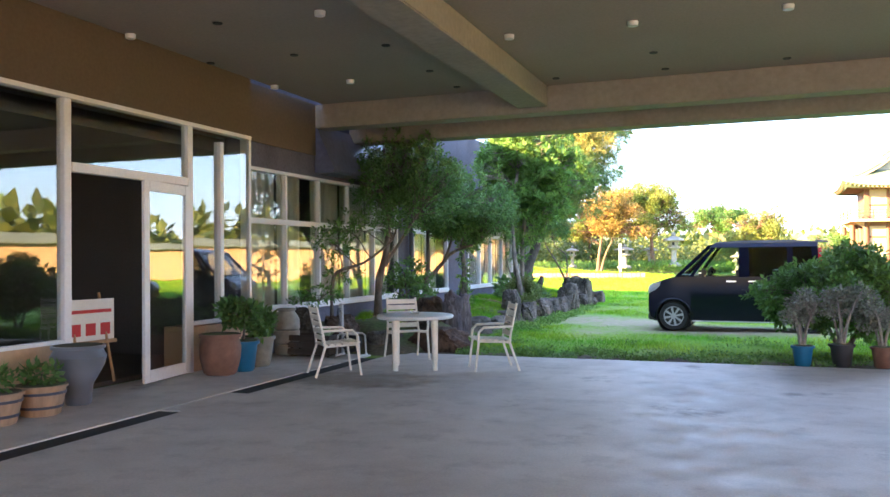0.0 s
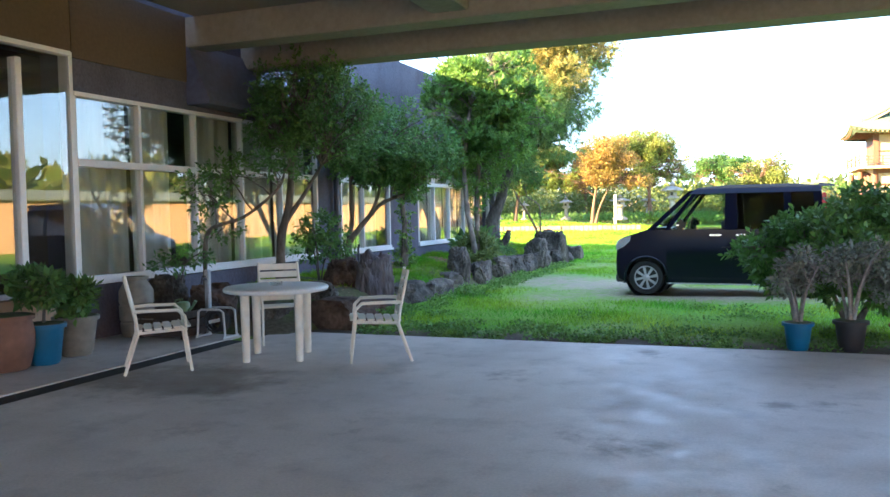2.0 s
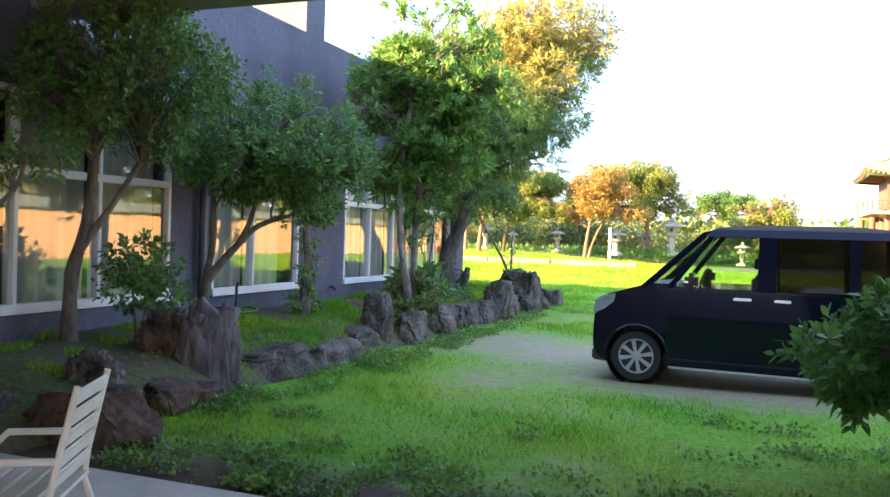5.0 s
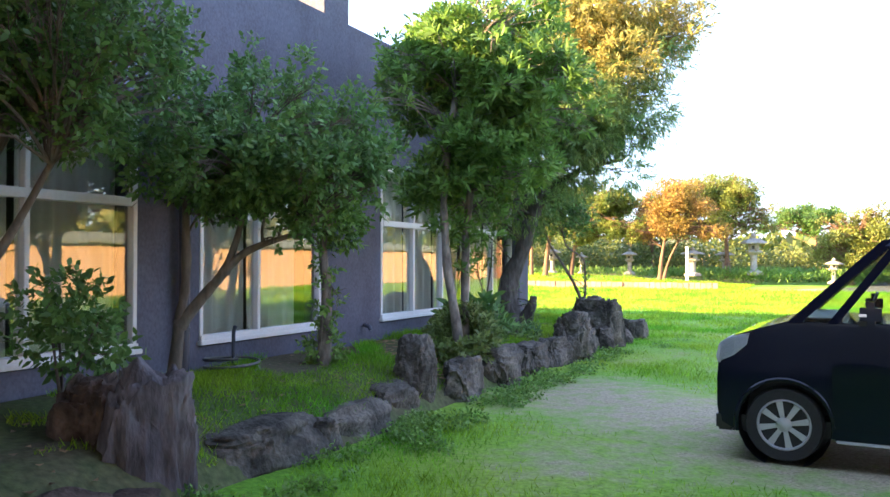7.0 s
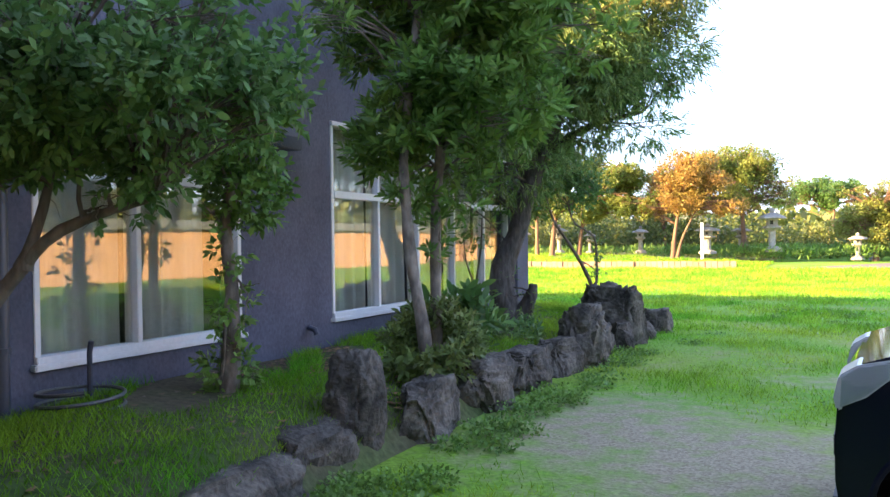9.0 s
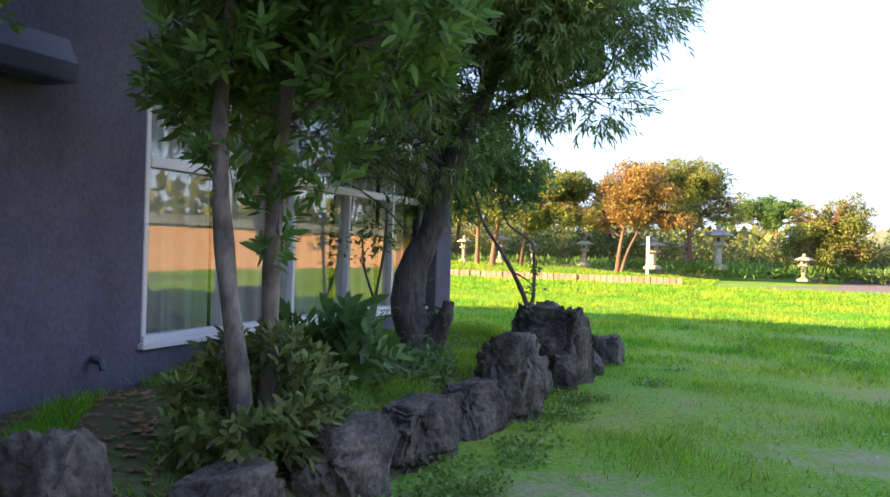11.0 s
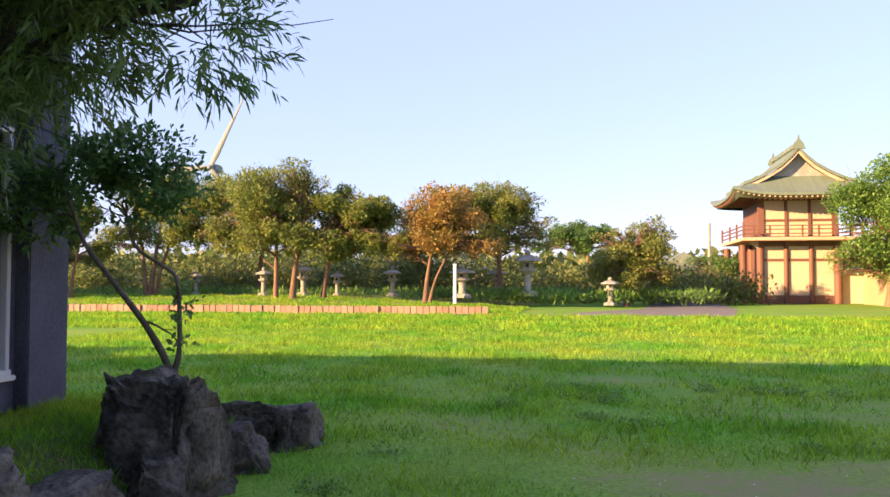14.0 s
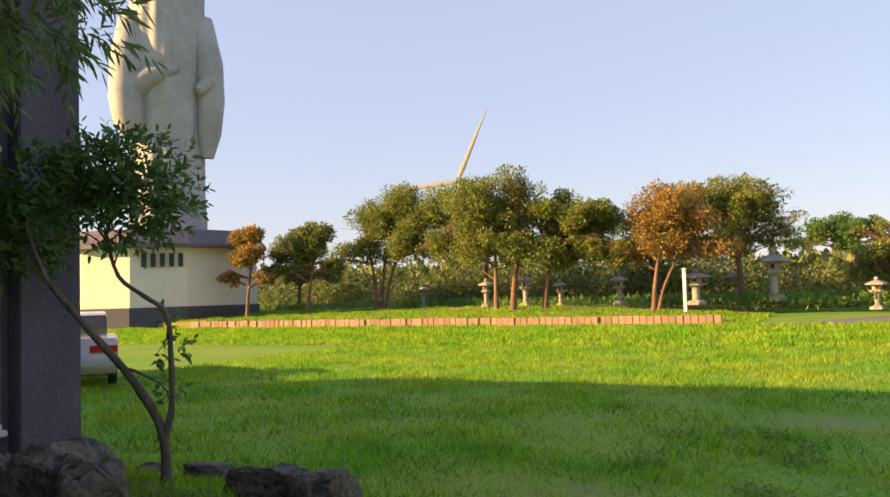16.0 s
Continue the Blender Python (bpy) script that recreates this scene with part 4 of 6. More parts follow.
tree("shrub", "sparse spreading shrub by the corner rocks", (-6.6, 11.95, 0.5), [([(0, 0, -0.1), (0.1, 0, 0.3), (0.3, 0.05, 0.45)], 0.012, 0.006)],
     [(0.1, 0, 0.4, 0.35, 0.3, 0.12), (-0.15, 0, 0.3, 0.25, 0.2, 0.1)], 300, 0.075, M_LEAF, M_BARK, 10)
for x, y, z, rx, ry, rz, n, size, mat, seed, label in (
    (-5.3, 19.75, 0.3, 0.36, 0.56, 0.46, 3800, 0.085, M_LEAF_OLIVE, 11, "low broad-leaved bush round the twin trunks"),
    (-6.0, 21.66, 0.24, 0.4, 0.4, 0.42, 700, 0.22, M_LEAF, 12, "rounded green bush with slender leaves"),
    (-5.75, 22.5, 0.12, 0.42, 0.7, 0.3, 1300, 0.10, M_LEAF_FINE, 13, "loose feathery ground cover in the bed")):
    tree("shrub", label, (x, y, z), [([(0, 0, -0.1), (0.05, 0, 0.2), (0.1, 0.02, 0.3)], 0.015, 0.008), ([(0, 0, -0.1), (-0.1, 0, 0.2), (-0.15, 0.05, 0.3)], 0.015, 0.008)],
         [(0, 0, rz * 0.55, rx, ry, rz * 0.75)], n, size, mat, M_BARK, seed, slim=0.35, shell=0.35, shoots=(7, size * 0.8, 0.6, 0.9))

# ---- bushes and pots beside the carport ----
tree("shrub", "large dense glossy evergreen bush beside the carport", (1.12, 13.9, 0.0),
     [([(0, 0, -0.1), (-0.2, 0, 0.4), (-0.5, 0, 0.8)], 0.04, 0.02), ([(0, 0, -0.1), (0.3, 0, 0.5), (0.6, 0, 0.9)], 0.04, 0.02)],
     clump_set(R, (-0.1, 0, 0.86), (1.3, 0.75, 0.55), 34, 0.33), 22000, 0.09, M_LEAF_BUSH, M_BARK, 14, slim=0.45, shoots=(7, 0.1, 0.6, 0.9))
tree("shrub", "tall bush behind the potted shrubs", (2.9, 13.6, 0.0), [([(0, 0, -0.1), (0.1, 0, 0.8)], 0.04, 0.02)],
     clump_set(R, (0.1, 0, 0.75), (0.9, 0.8, 0.5), 14, 0.36), 8000, 0.1, M_LEAF, M_BARK, 15, slim=0.45, shoots=(7, 0.1, 0.6, 0.9))


def pot(m, profile, mat, label, category="plant pot", rim=None, soil=0.9):
    ob = thing("plant_pot", m, label, category)
    Shape().lathe(profile, 28).make("pot_body", mat, ob, smooth=True)
    top_r, top_z = profile[-1]
    if rim:
        Shape().lathe([(top_r - 0.004, top_z - rim), (top_r + 0.014, top_z - rim), (top_r + 0.016, top_z), (top_r - 0.02, top_z + 0.004)], 28).make("rim", mat, ob, smooth=True)
    Shape().lathe([(0.01, top_z - 0.03), (top_r - 0.012, top_z - 0.03), (top_r - 0.012, top_z + 0.006), (0.01, top_z + 0.012)], 20).make("soil", M_SOIL, ob)
    return ob


M_BLUEPOT = material("blue_plastic", (0.015, 0.13, 0.25), 0.45, vary=0.1, grain=10, patch=3, bump=0.05)
M_BLACKPOT = material("black_plastic", (0.03, 0.03, 0.032), 0.5, vary=0.15, grain=10, patch=3, bump=0.05)
M_TERRA = material("terracotta", (0.19, 0.095, 0.06), 0.7, vary=0.2, grain=12, patch=4, bump=0.2)
M_STONEWARE = material("grey_stoneware", (0.24, 0.23, 0.19), 0.6, vary=0.2, grain=12, patch=4, bump=0.2)
M_GLAZE = material("blue_grey_glaze", (0.17, 0.19, 0.22), 0.3, vary=0.2, grain=8, patch=4, bump=0.05, tint=(0.10, 0.11, 0.13))
M_BARREL = material("barrel_wood", (0.36, 0.24, 0.15), 0.75, vary=0.2, grain=22, patch=4, bump=0.3, stretch=(1, 1, 0.2))
POT = [(0.085, 0), (0.10, 0.02), (0.125, 0.22), (0.135, 0.27)]


def scale_profile(p, a, b):
    return [(r * a, z * b) for r, z in p]


def potted_shrub(label, x, y, h, w, mat, seed, n, size=0.055):
    rng = np.random.default_rng(seed)
    trunks = []
    for k in range(5):
        a = k * 1.26 + rng.random()
        trunks.append(([(0.02 * math.cos(a), 0.02 * math.sin(a), 0), (w * 0.25 * math.cos(a), w * 0.25 * math.sin(a), h * 0.45), (w * 0.6 * math.cos(a), w * 0.6 * math.sin(a), h * 0.8)], 0.02, 0.008))
    return tree("shrub", label, (x, y, 0.25), trunks, clump_set(rng, (0, 0, h * 0.72), (w, w, h * 0.3), 16, 0.12), n, size, mat, material("pale_twig", (0.3, 0.265, 0.23), 0.9, vary=0.3), seed, limbs=3, twig=0.006)


for x, y, mat, k, lab in ((0.50, 12.3, M_BLUEPOT, 1.0, "bright blue plastic plant pot"), (0.97, 12.34, M_BLACKPOT, 1.1, "black plastic plant pot"), (1.45, 12.4, M_TERRA, 1.0, "brown clay plant pot")):
    pot(pose(x, y, -0.02), scale_profile(POT, k, k), mat, lab + " on the ground by the carport", rim=0.03)
potted_shrub("dry grey-leaved shrub with bare twigs in a blue pot", 0.50, 12.3, 0.7, 0.36, M_LEAF_GREY, 21, 1500)
potted_shrub("dry grey-leaved shrub with bare twigs in a black pot", 0.97, 12.34, 0.82, 0.42, M_LEAF_GREY, 22, 1700)
potted_shrub("sparse shrub in a brown clay pot", 1.45, 12.4, 0.6, 0.4, M_LEAF_GREY, 24, 1400)

pot(pose(-6.42, 9.25, 0), scale_profile([(0.24, 0), (0.28, 0.03), (0.34, 0.25), (0.35, 0.42), (0.31, 0.55), (0.33, 0.6)], 0.74, 0.85), M_TERRA, "big brown clay urn by the entrance", "urn", rim=0.04)
pot(pose(-6.32, 9.6, 0), scale_profile(POT, 1.45, 1.45), M_BLUEPOT, "blue-green plant pot by the entrance", rim=0.04)
pot(pose(-6.4, 10.08, 0), scale_profile(POT, 1.6, 1.5), M_STONEWARE, "grey-green stoneware pot by the entrance", rim=0.04)
tree("shrub", "leafy potted shrub in the blue-green pot", (-6.32, 9.6, 0.36), [([(0, 0, 0), (0.03, 0, 0.3)], 0.015, 0.01)], clump_set(R, (0, 0, 0.33), (0.3, 0.3, 0.22), 8, 0.15), 1300, 0.09, M_LEAF, M_BARK, 31)
tree("shrub", "leafy potted shrub in the stoneware pot", (-6.4, 10.08, 0.38), [([(0, 0, 0), (0.03, 0, 0.3)], 0.015, 0.01)], clump_set(R, (0, 0, 0.3), (0.26, 0.26, 0.2), 8, 0.14), 900, 0.09, M_LEAF, M_BARK, 32)
pot(pose(-6.5, 7.0, 0), scale_profile([(0.14, 0), (0.15, 0.02), (0.17, 0.25), (0.3, 0.5), (0.33, 0.62), (0.28, 0.72), (0.3, 0.76)], 0.82, 0.78), M_GLAZE, "large blue-grey glazed vase by the entrance", "vase", rim=0.03)
for k, y in enumerate((6.45, 5.95)):
    ob = pot(pose(-6.42, y, 0), [(0.17, 0), (0.18, 0.01), (0.22, 0.2), (0.23, 0.28)], M_BARREL, "round wooden barrel planter with metal hoops", "planter", rim=0.02)
    for z in (0.07, 0.2):
        Shape().lathe([(0.175 + z * 0.2, z), (0.192 + z * 0.2, z), (0.194 + z * 0.2, z + 0.025), (0.178 + z * 0.2, z + 0.025)], 28).make("hoop", M_DARKMETAL, ob)
    tree("shrub", "small plant in the barrel planter", (-6.42, y, 0.28), [([(0, 0, 0), (0.02, 0, 0.1)], 0.01, 0.006)], [(0, 0, 0.1, 0.16, 0.16, 0.1)], 200, 0.08, M_LEAF, M_BARK, 33 + k)
pot(pose(-6.74, 11.35, 0), [(0.16, 0), (0.18, 0.03), (0.19, 0.16), (0.175, 0.18), (0.195, 0.2), (0.2, 0.36), (0.182, 0.38), (0.2, 0.4), (0.195, 0.54), (0.15, 0.62), (0.12, 0.66), (0.13, 0.7)], M_STONEWARE, "tall ribbed grey stoneware jar by the window", "jar", rim=0.03)
M_OLDWOOD = material("old_dark_wood", (0.055, 0.042, 0.032), 0.85, vary=0.3, grain=20, patch=3, bump=0.3, stretch=(0.2, 1, 1))
crate = thing("wooden_crate", pose(-6.3, 11.4, 0.0), "low weathered dark wooden crate on the concrete", "crate")
for z in (0.03, 0.13, 0.23):
    for y in (-0.2, 0.18):
        Shape().box(-0.36, 0.36, y, y + 0.02, z, z + 0.085).make("board", M_OLDWOOD, crate, bevel=0.004)
    for x in (-0.36, 0.34):
        Shape().box(x, x + 0.02, -0.178, 0.178, z, z + 0.085).make("board", M_OLDWOOD, crate, bevel=0.004)
Shape().box(-0.335, 0.335, -0.175, 0.175, 0.24, 0.26).make("lid", M_OLDWOOD, crate, bevel=0.004)
for x in (-0.32, 0.28):
    Shape().box(x, x + 0.04, -0.176, -0.14, 0.0, 0.24).make("corner_post", M_OLDWOOD, crate)
can = thing("watering_can", pose(-6.08, 11.36, 0.26), "faded green plastic watering can on the crate", "watering can")
M_GREENPLASTIC = material("green_plastic", (0.16, 0.25, 0.13), 0.5, vary=0.15)
Shape().lathe([(0.075, 0), (0.085, 0.01), (0.08, 0.13), (0.07, 0.15), (0.045, 0.16)], 20).make("can_body", M_GREENPLASTIC, can, smooth=True)
Shape().tube([(0.07, 0, 0.05), (0.14, 0, 0.11), (0.18, 0, 0.17)], [0.018, 0.014, 0.02], 8).make("spout", M_GREENPLASTIC, can, smooth=True)
Shape().tube([(-0.07, 0, 0.03), (-0.13, 0, 0.09), (-0.1, 0, 0.17), (0.0, 0, 0.185)], 0.01, 8).make("handle", M_GREENPLASTIC, can, smooth=True)
tap = thing("standpipe", pose(-6.02, 11.75, 0.0), "slim pale grey standpipe with a garden tap", "tap")
Shape().box(-0.03, 0.03, -0.03, 0.03, -0.05, 0.76).make("post", material("pale_steel", (0.42, 0.43, 0.44), 0.45, vary=0.15), tap, bevel=0.008)
Shape().tube([(0, -0.03, 0.65), (0, -0.1, 0.66), (0, -0.12, 0.6)], 0.014, 8).make("spout", M_DARKMETAL, tap, smooth=True)
Shape().box(-0.03, 0.03, -0.075, -0.055, 0.675, 0.69).make("tap_handle", M_DARKMETAL, tap, bevel=0.004)
reel = thing("hose_reel", pose(-5.72, 11.5, 0.0), "white tube-framed hose reel with a dark hose", "hose reel")
M_REELWHITE = material("reel_white", (0.62, 0.62, 0.6), 0.45, vary=0.1)
for y in (-0.11, 0.11):
    Shape().tube([(-0.19, y, 0.015), (-0.17, y, 0.3), (-0.13, y, 0.33), (0.13, y, 0.33), (0.17, y, 0.3), (0.19, y, 0.015)], 0.013, 8).make("reel_frame", M_REELWHITE, reel, smooth=True)
for x in (-0.19, 0.19):
    Shape().tube([(x, -0.14, 0.013), (x, 0.14, 0.013)], 0.013, 8).make("foot", M_REELWHITE, reel, smooth=True)
Shape().tube([(0, -0.13, 0.19), (0, 0.13, 0.19)], 0.02, 10).make("axle", M_REELWHITE, reel, smooth=True)
Shape().tube([((0.1 + 0.008 * (k // 40)) * math.cos(k * 0.42), -0.085 + 0.17 * abs((k / 40) % 2 - 1), 0.19 + (0.1 + 0.008 * (k // 40)) * math.sin(k * 0.42)) for k in range(200)], 0.011, 5).make("hose_coil", M_BLACKPOT, reel, smooth=True)
hose = thing("hose_tap", pose(-6.85, 17.35, 0.34), "wall tap with a coiled grey hose on a stone", "hose")
Shape().tube([(0, 0, 0), (0, 0, 0.4), (0.02, 0, 0.48)], 0.02, 8).make("pipe", M_DARKMETAL, hose, smooth=True)
Shape().tube([(0.25 * math.cos(a) + 0.15, 0.3 * math.sin(a) - 0.2, 0.05 + 0.012 * a) for a in np.linspace(0, 12, 50)], 0.014, 6).make("hose_coil", material("grey_hose", (0.09, 0.09, 0.085), 0.5), hose, smooth=True)


# ---- furniture ----
M_PLASTIC = material("cream_plastic", (0.76, 0.72, 0.62), 0.4, vary=0.08, grain=15, patch=4, bump=0.05, tint=(0.68, 0.63, 0.52))
table = thing("round_table", pose(-4.28, 10.52, 0, 0, 0, 22), "round cream plastic garden table with four legs", "table")
Shape().lathe([(0.01, 0.655), (0.49, 0.655), (0.505, 0.665), (0.51, 0.685), (0.5, 0.70), (0.49, 0.705), (0.01, 0.705)], 48).make("tabletop", material("white_top", (0.72, 0.72, 0.70), 0.35, vary=0.05), table, smooth=True)
for a in range(4):
    c, s_ = math.cos(a * math.pi / 2 + 0.785) * 0.36, math.sin(a * math.pi / 2 + 0.785) * 0.36
    Shape().tube([(c, s_, 0), (c, s_, 0.02), (c, s_, 0.655)], [0.034, 0.036, 0.045], 14).make("leg", M_PLASTIC, table, smooth=True)
ash = thing("ashtray", pose(-4.3, 10.55, 0.706), "clear glass ashtray on the round table", "ashtray")
Shape().lathe([(0.01, 0), (0.06, 0), (0.07, 0.035), (0.06, 0.035), (0.05, 0.01), (0.01, 0.01)], 20).make("bowl", M_GLASS, ash, smooth=True)


def garden_chair():
    """A cream slatted garden armchair that faces +x."""
    ch = thing("garden_chair", pose(0, 0, 0), "cream slatted plastic garden chair with arms", "chair", "chairs round the table")
    for sy in (-0.24, 0.24):
        Shape().tube([(0.25, sy * 1.05, 0), (0.2, sy, 0.38), (0.16, sy, 0.41)], 0.015, 8).make("leg", M_PLASTIC, ch, smooth=True)
        Shape().tube([(-0.32, sy * 1.05, 0), (-0.2, sy, 0.36), (-0.22, sy * 0.95, 0.5), (-0.3, sy * 0.9, 0.86)], 0.015, 8).make("leg", M_PLASTIC, ch, smooth=True)
        Shape().tube([(-0.23, sy, 0.56), (-0.1, sy * 1.1, 0.565), (0.14, sy * 1.1, 0.56), (0.2, sy * 1.05, 0.5), (0.21, sy, 0.4)], 0.016, 8).make("armrest", M_PLASTIC, ch, smooth=True)
        Shape().tube([(0.22, sy, 0.385), (-0.2, sy, 0.365)], 0.014, 8).make("seat_rail", M_PLASTIC, ch, smooth=True)
    for i in range(6):
        x = 0.22 - i * 0.083
        Shape().box(x - 0.034, x + 0.034, -0.235, 0.235, 0.398 - i * 0.004, 0.415 - i * 0.004).make("seat_slat", M_PLASTIC, ch, bevel=0.006)
    for i in range(5):
        z = 0.47 + i * 0.085
        x = -0.205 - (z - 0.42) * 0.22
        Shape().box(-0.011, 0.011, -0.225, 0.225, -0.034, 0.034).make("back_slat", M_PLASTIC, ch, bevel=0.009, at=pose(x, 0, z, 0, -12, 0))
    return ch


chair = garden_chair()
chair.matrix_basis = pose(-3.3, 10.72, 0, 0, 0, 208)
copy_thing(chair, pose(-4.78, 11.42, 0, 0, 0, -50))
copy_thing(chair, pose(-5.02, 9.72, 0, 0, 0, 42))

easel = thing("sign_easel", pose(-7.35, 8.0, 0.02, 0, 0, -5), "wooden easel with a white notice board inside the door", "sign")
M_WOOD = material("light_wood", (0.42, 0.26, 0.13), 0.6, vary=0.2, grain=25, patch=5, stretch=(1, 1, 0.2))
for y in (-0.25, 0.25):
    Shape().tube([(0.15, y, 0), (-0.05, y * 0.8, 1.05)], 0.018, 6).make("easel_leg", M_WOOD, easel)
Shape().box(0.04, 0.1, -0.34, 0.34, 0.46, 0.5).make("ledge", M_WOOD, easel, bevel=0.004)
Shape().box(0.03, 0.05, -0.34, 0.34, 0.5, 0.98).make("board", material("notice_white", (0.75, 0.74, 0.68), 0.6, vary=0.05), easel, "white notice board")
M_RED = material("red_ink", (0.5, 0.04, 0.04), 0.6, vary=0.05)
for y0, y1, z0, z1 in ((-0.28, -0.14, 0.56, 0.70), (-0.07, 0.07, 0.56, 0.70), (0.14, 0.28, 0.56, 0.70), (-0.3, 0.3, 0.82, 0.86)):
    Shape().box(0.05, 0.053, y0, y1, z0, z1).make("lettering", M_RED, easel)

# ceiling lamps of the carport
M_LAMP = material("lamp_white", (0.8, 0.8, 0.78), 0.4, vary=0.03)
M_SPOT = material("vent_black", (0.02, 0.02, 0.02), 0.6)
for x, y in ((-6.8, 8.3), (-4.35, 8.35), (-2.75, 10.0), (-1.32, 10.0), (0.28, 10.0), (-6.8, 11.35), (-5.58, 11.45), (1.8, 10.0)):
    lamp = thing("ceiling_lamp", pose(x, y - 0.2, 4.06), "small round white ceiling lamp", "lamp", "ceiling lamps of the carport")
    Shape().lathe([(0.01, -0.05), (0.055, -0.05), (0.06, -0.02), (0.06, 0.0)], 16).make("lamp_body", M_LAMP, lamp, smooth=True)
for x, y in ((-5.6, 8.3), (-5.56, 9.85), (-4.28, 9.86), (-1.26, 11.5), (-1.21, 12.5), (0.36, 12.5), (-2.76, 12.5), (-4.29, 11.35), (-6.8, 9.8), (-4.3, 12.5)):
    hole = thing("ceiling_vent", pose(x, y - 0.2, 4.06), "small dark round ceiling fitting", "vent", "dark fittings of the carport ceiling")
    Shape().lathe([(0.01, -0.012), (0.05, -0.012), (0.055, 0.0)], 14).make("vent_body", M_SPOT, hole)
# vent hood, spout and downpipe on the garden front
hood = thing("vent_hood", pose(X, 19.5, 2.4), "grey sheet-metal vent hood on the wall", "vent")
Shape().prism([(0, 0), (0.3, 0), (0.3, 0.12), (0.22, 0.28), (0, 0.34)], -0.3, 0.3).make("hood", M_DARKMETAL, hood, bevel=0.01)
Shape().tube([(X + 0.02, 20.25, 0.62), (X + 0.1, 20.25, 0.6), (X + 0.12, 20.25, 0.55)], 0.03, 8).make("wall_spout", M_DARKMETAL, smooth=True)
tagged(bpy.data.objects["wall_spout"], "small dark pipe end on the wall", "pipe")
dp = thing("downpipe", pose(X, 16.72, 0.3), "dark grey rainwater downpipe on the wall", "downpipe")
Shape().tube([(-0.02, 0.02, 3.46), (0.07, 0.02, 3.46), (0.09, 0.02, 3.38), (0.09, 0.02, 0)], 0.055, 10).make("pipe", M_DARKMETAL, dp, smooth=True)
for z in (0.5, 1.8, 3.0):
    Shape().lathe([(0.056, z), (0.066, z), (0.066, z + 0.04), (0.056, z + 0.04)], 12, (0.09, 0.02, 0)).make("bracket", M_DARKMETAL, dp)


# ---- the dark kei van ----
M_PAINT = material("dark_blue_paint", (0.007, 0.008, 0.02), 0.07, vary=0.05, grain=3, patch=2, bump=0.0, spec=0.3)
M_TYRE = material("tyre_rubber", (0.022, 0.022, 0.023), 0.8, vary=0.15, grain=40)
M_ALLOY = material("alloy_rim", (0.46, 0.47, 0.50), 0.35, metal=0.35, vary=0.05)
M_CARGLASS = glass_material("car_glass", (0.85, 0.9, 0.88), 0.05, 0.4)
M_TINTED = glass_material("tinted_glass", (0.36, 0.37, 0.38), 0.05, 0.4)
M_CHROME = material("chrome", (0.7, 0.7, 0.72), 0.12, metal=1.0, vary=0.02, bump=0)
M_TRIMBLACK = material("black_trim", (0.015, 0.015, 0.016), 0.45, vary=0.1)
M_SEAT = material("seat_cloth", (0.09, 0.09, 0.1), 0.9, vary=0.1)
M_LENS = glass_material("lamp_lens", (0.9, 0.92, 0.95), 0.08, 0.4)
M_HEADLAMP = material("headlamp_reflector", (0.5, 0.52, 0.55), 0.25, metal=0.3, vary=0.05, bump=0)
M_REDLENS = material("red_lens", (0.5, 0.02, 0.02), 0.2, vary=0.05)


def arch(cx, cz, r, a0=180, a1=0, n=12):
    return [(cx + r * math.cos(radians(a0 + (a1 - a0) * i / n)), cz + r * math.sin(radians(a0 + (a1 - a0) * i / n))) for i in range(n + 1)]


def wheel(parent, x, y, r, side, spokes=8):
    w = new("wheel")
    w.parent = parent
    w.matrix_basis = pose(x, y, r, 0, 0, 0)
    def disc(profile, name, mat):
        s = Shape()
        s.lathe(profile, 36)
        s.v = [(a, c * side, b) for a, b, c in s.v]
        return s.make(name, mat, w, smooth=True)
    disc([(r * 0.68, -0.16), (r * 0.95, -0.16), (r, -0.13), (r, -0.03), (r * 0.95, 0.0), (r * 0.70, 0.0), (r * 0.68, -0.02)], "tyre", M_TYRE)
    disc([(r * 0.70, -0.1), (r * 0.70, -0.005), (r * 0.66, 0.0), (r * 0.63, -0.015), (r * 0.62, -0.1)], "rim", M_ALLOY)
    disc([(0.01, -0.1), (r * 0.6, -0.1), (r * 0.6, -0.09), (0.01, -0.09)], "brake_disc", M_TRIMBLACK)
    disc([(0.01, -0.06), (r * 0.2, -0.05), (r * 0.2, -0.012), (r * 0.14, -0.005), (0.01, -0.002)], "hub", M_ALLOY)
    for k in range(spokes):
        a = 2 * math.pi * k / spokes + 0.2
        c, s_ = math.cos(a), math.sin(a)
        sp = Shape()
        for rr, hw in ((r * 0.13, 0.015), (r * 0.64, 0.025)):
            for sgn in (-1, 1):
                sp.v += [(rr * c - sgn * hw * s_, side * -0.012, rr * s_ + sgn * hw * c), (rr * c - sgn * hw * s_, side * -0.05, rr * s_ + sgn * hw * c)]
        sp.f = [(0, 2, 6, 4), (1, 5, 7, 3), (0, 4, 5, 1), (2, 3, 7, 6), (0, 1, 3, 2), (4, 6, 7, 5)]
        sp.make("spoke", M_ALLOY, w, bevel=0.004)
    return w


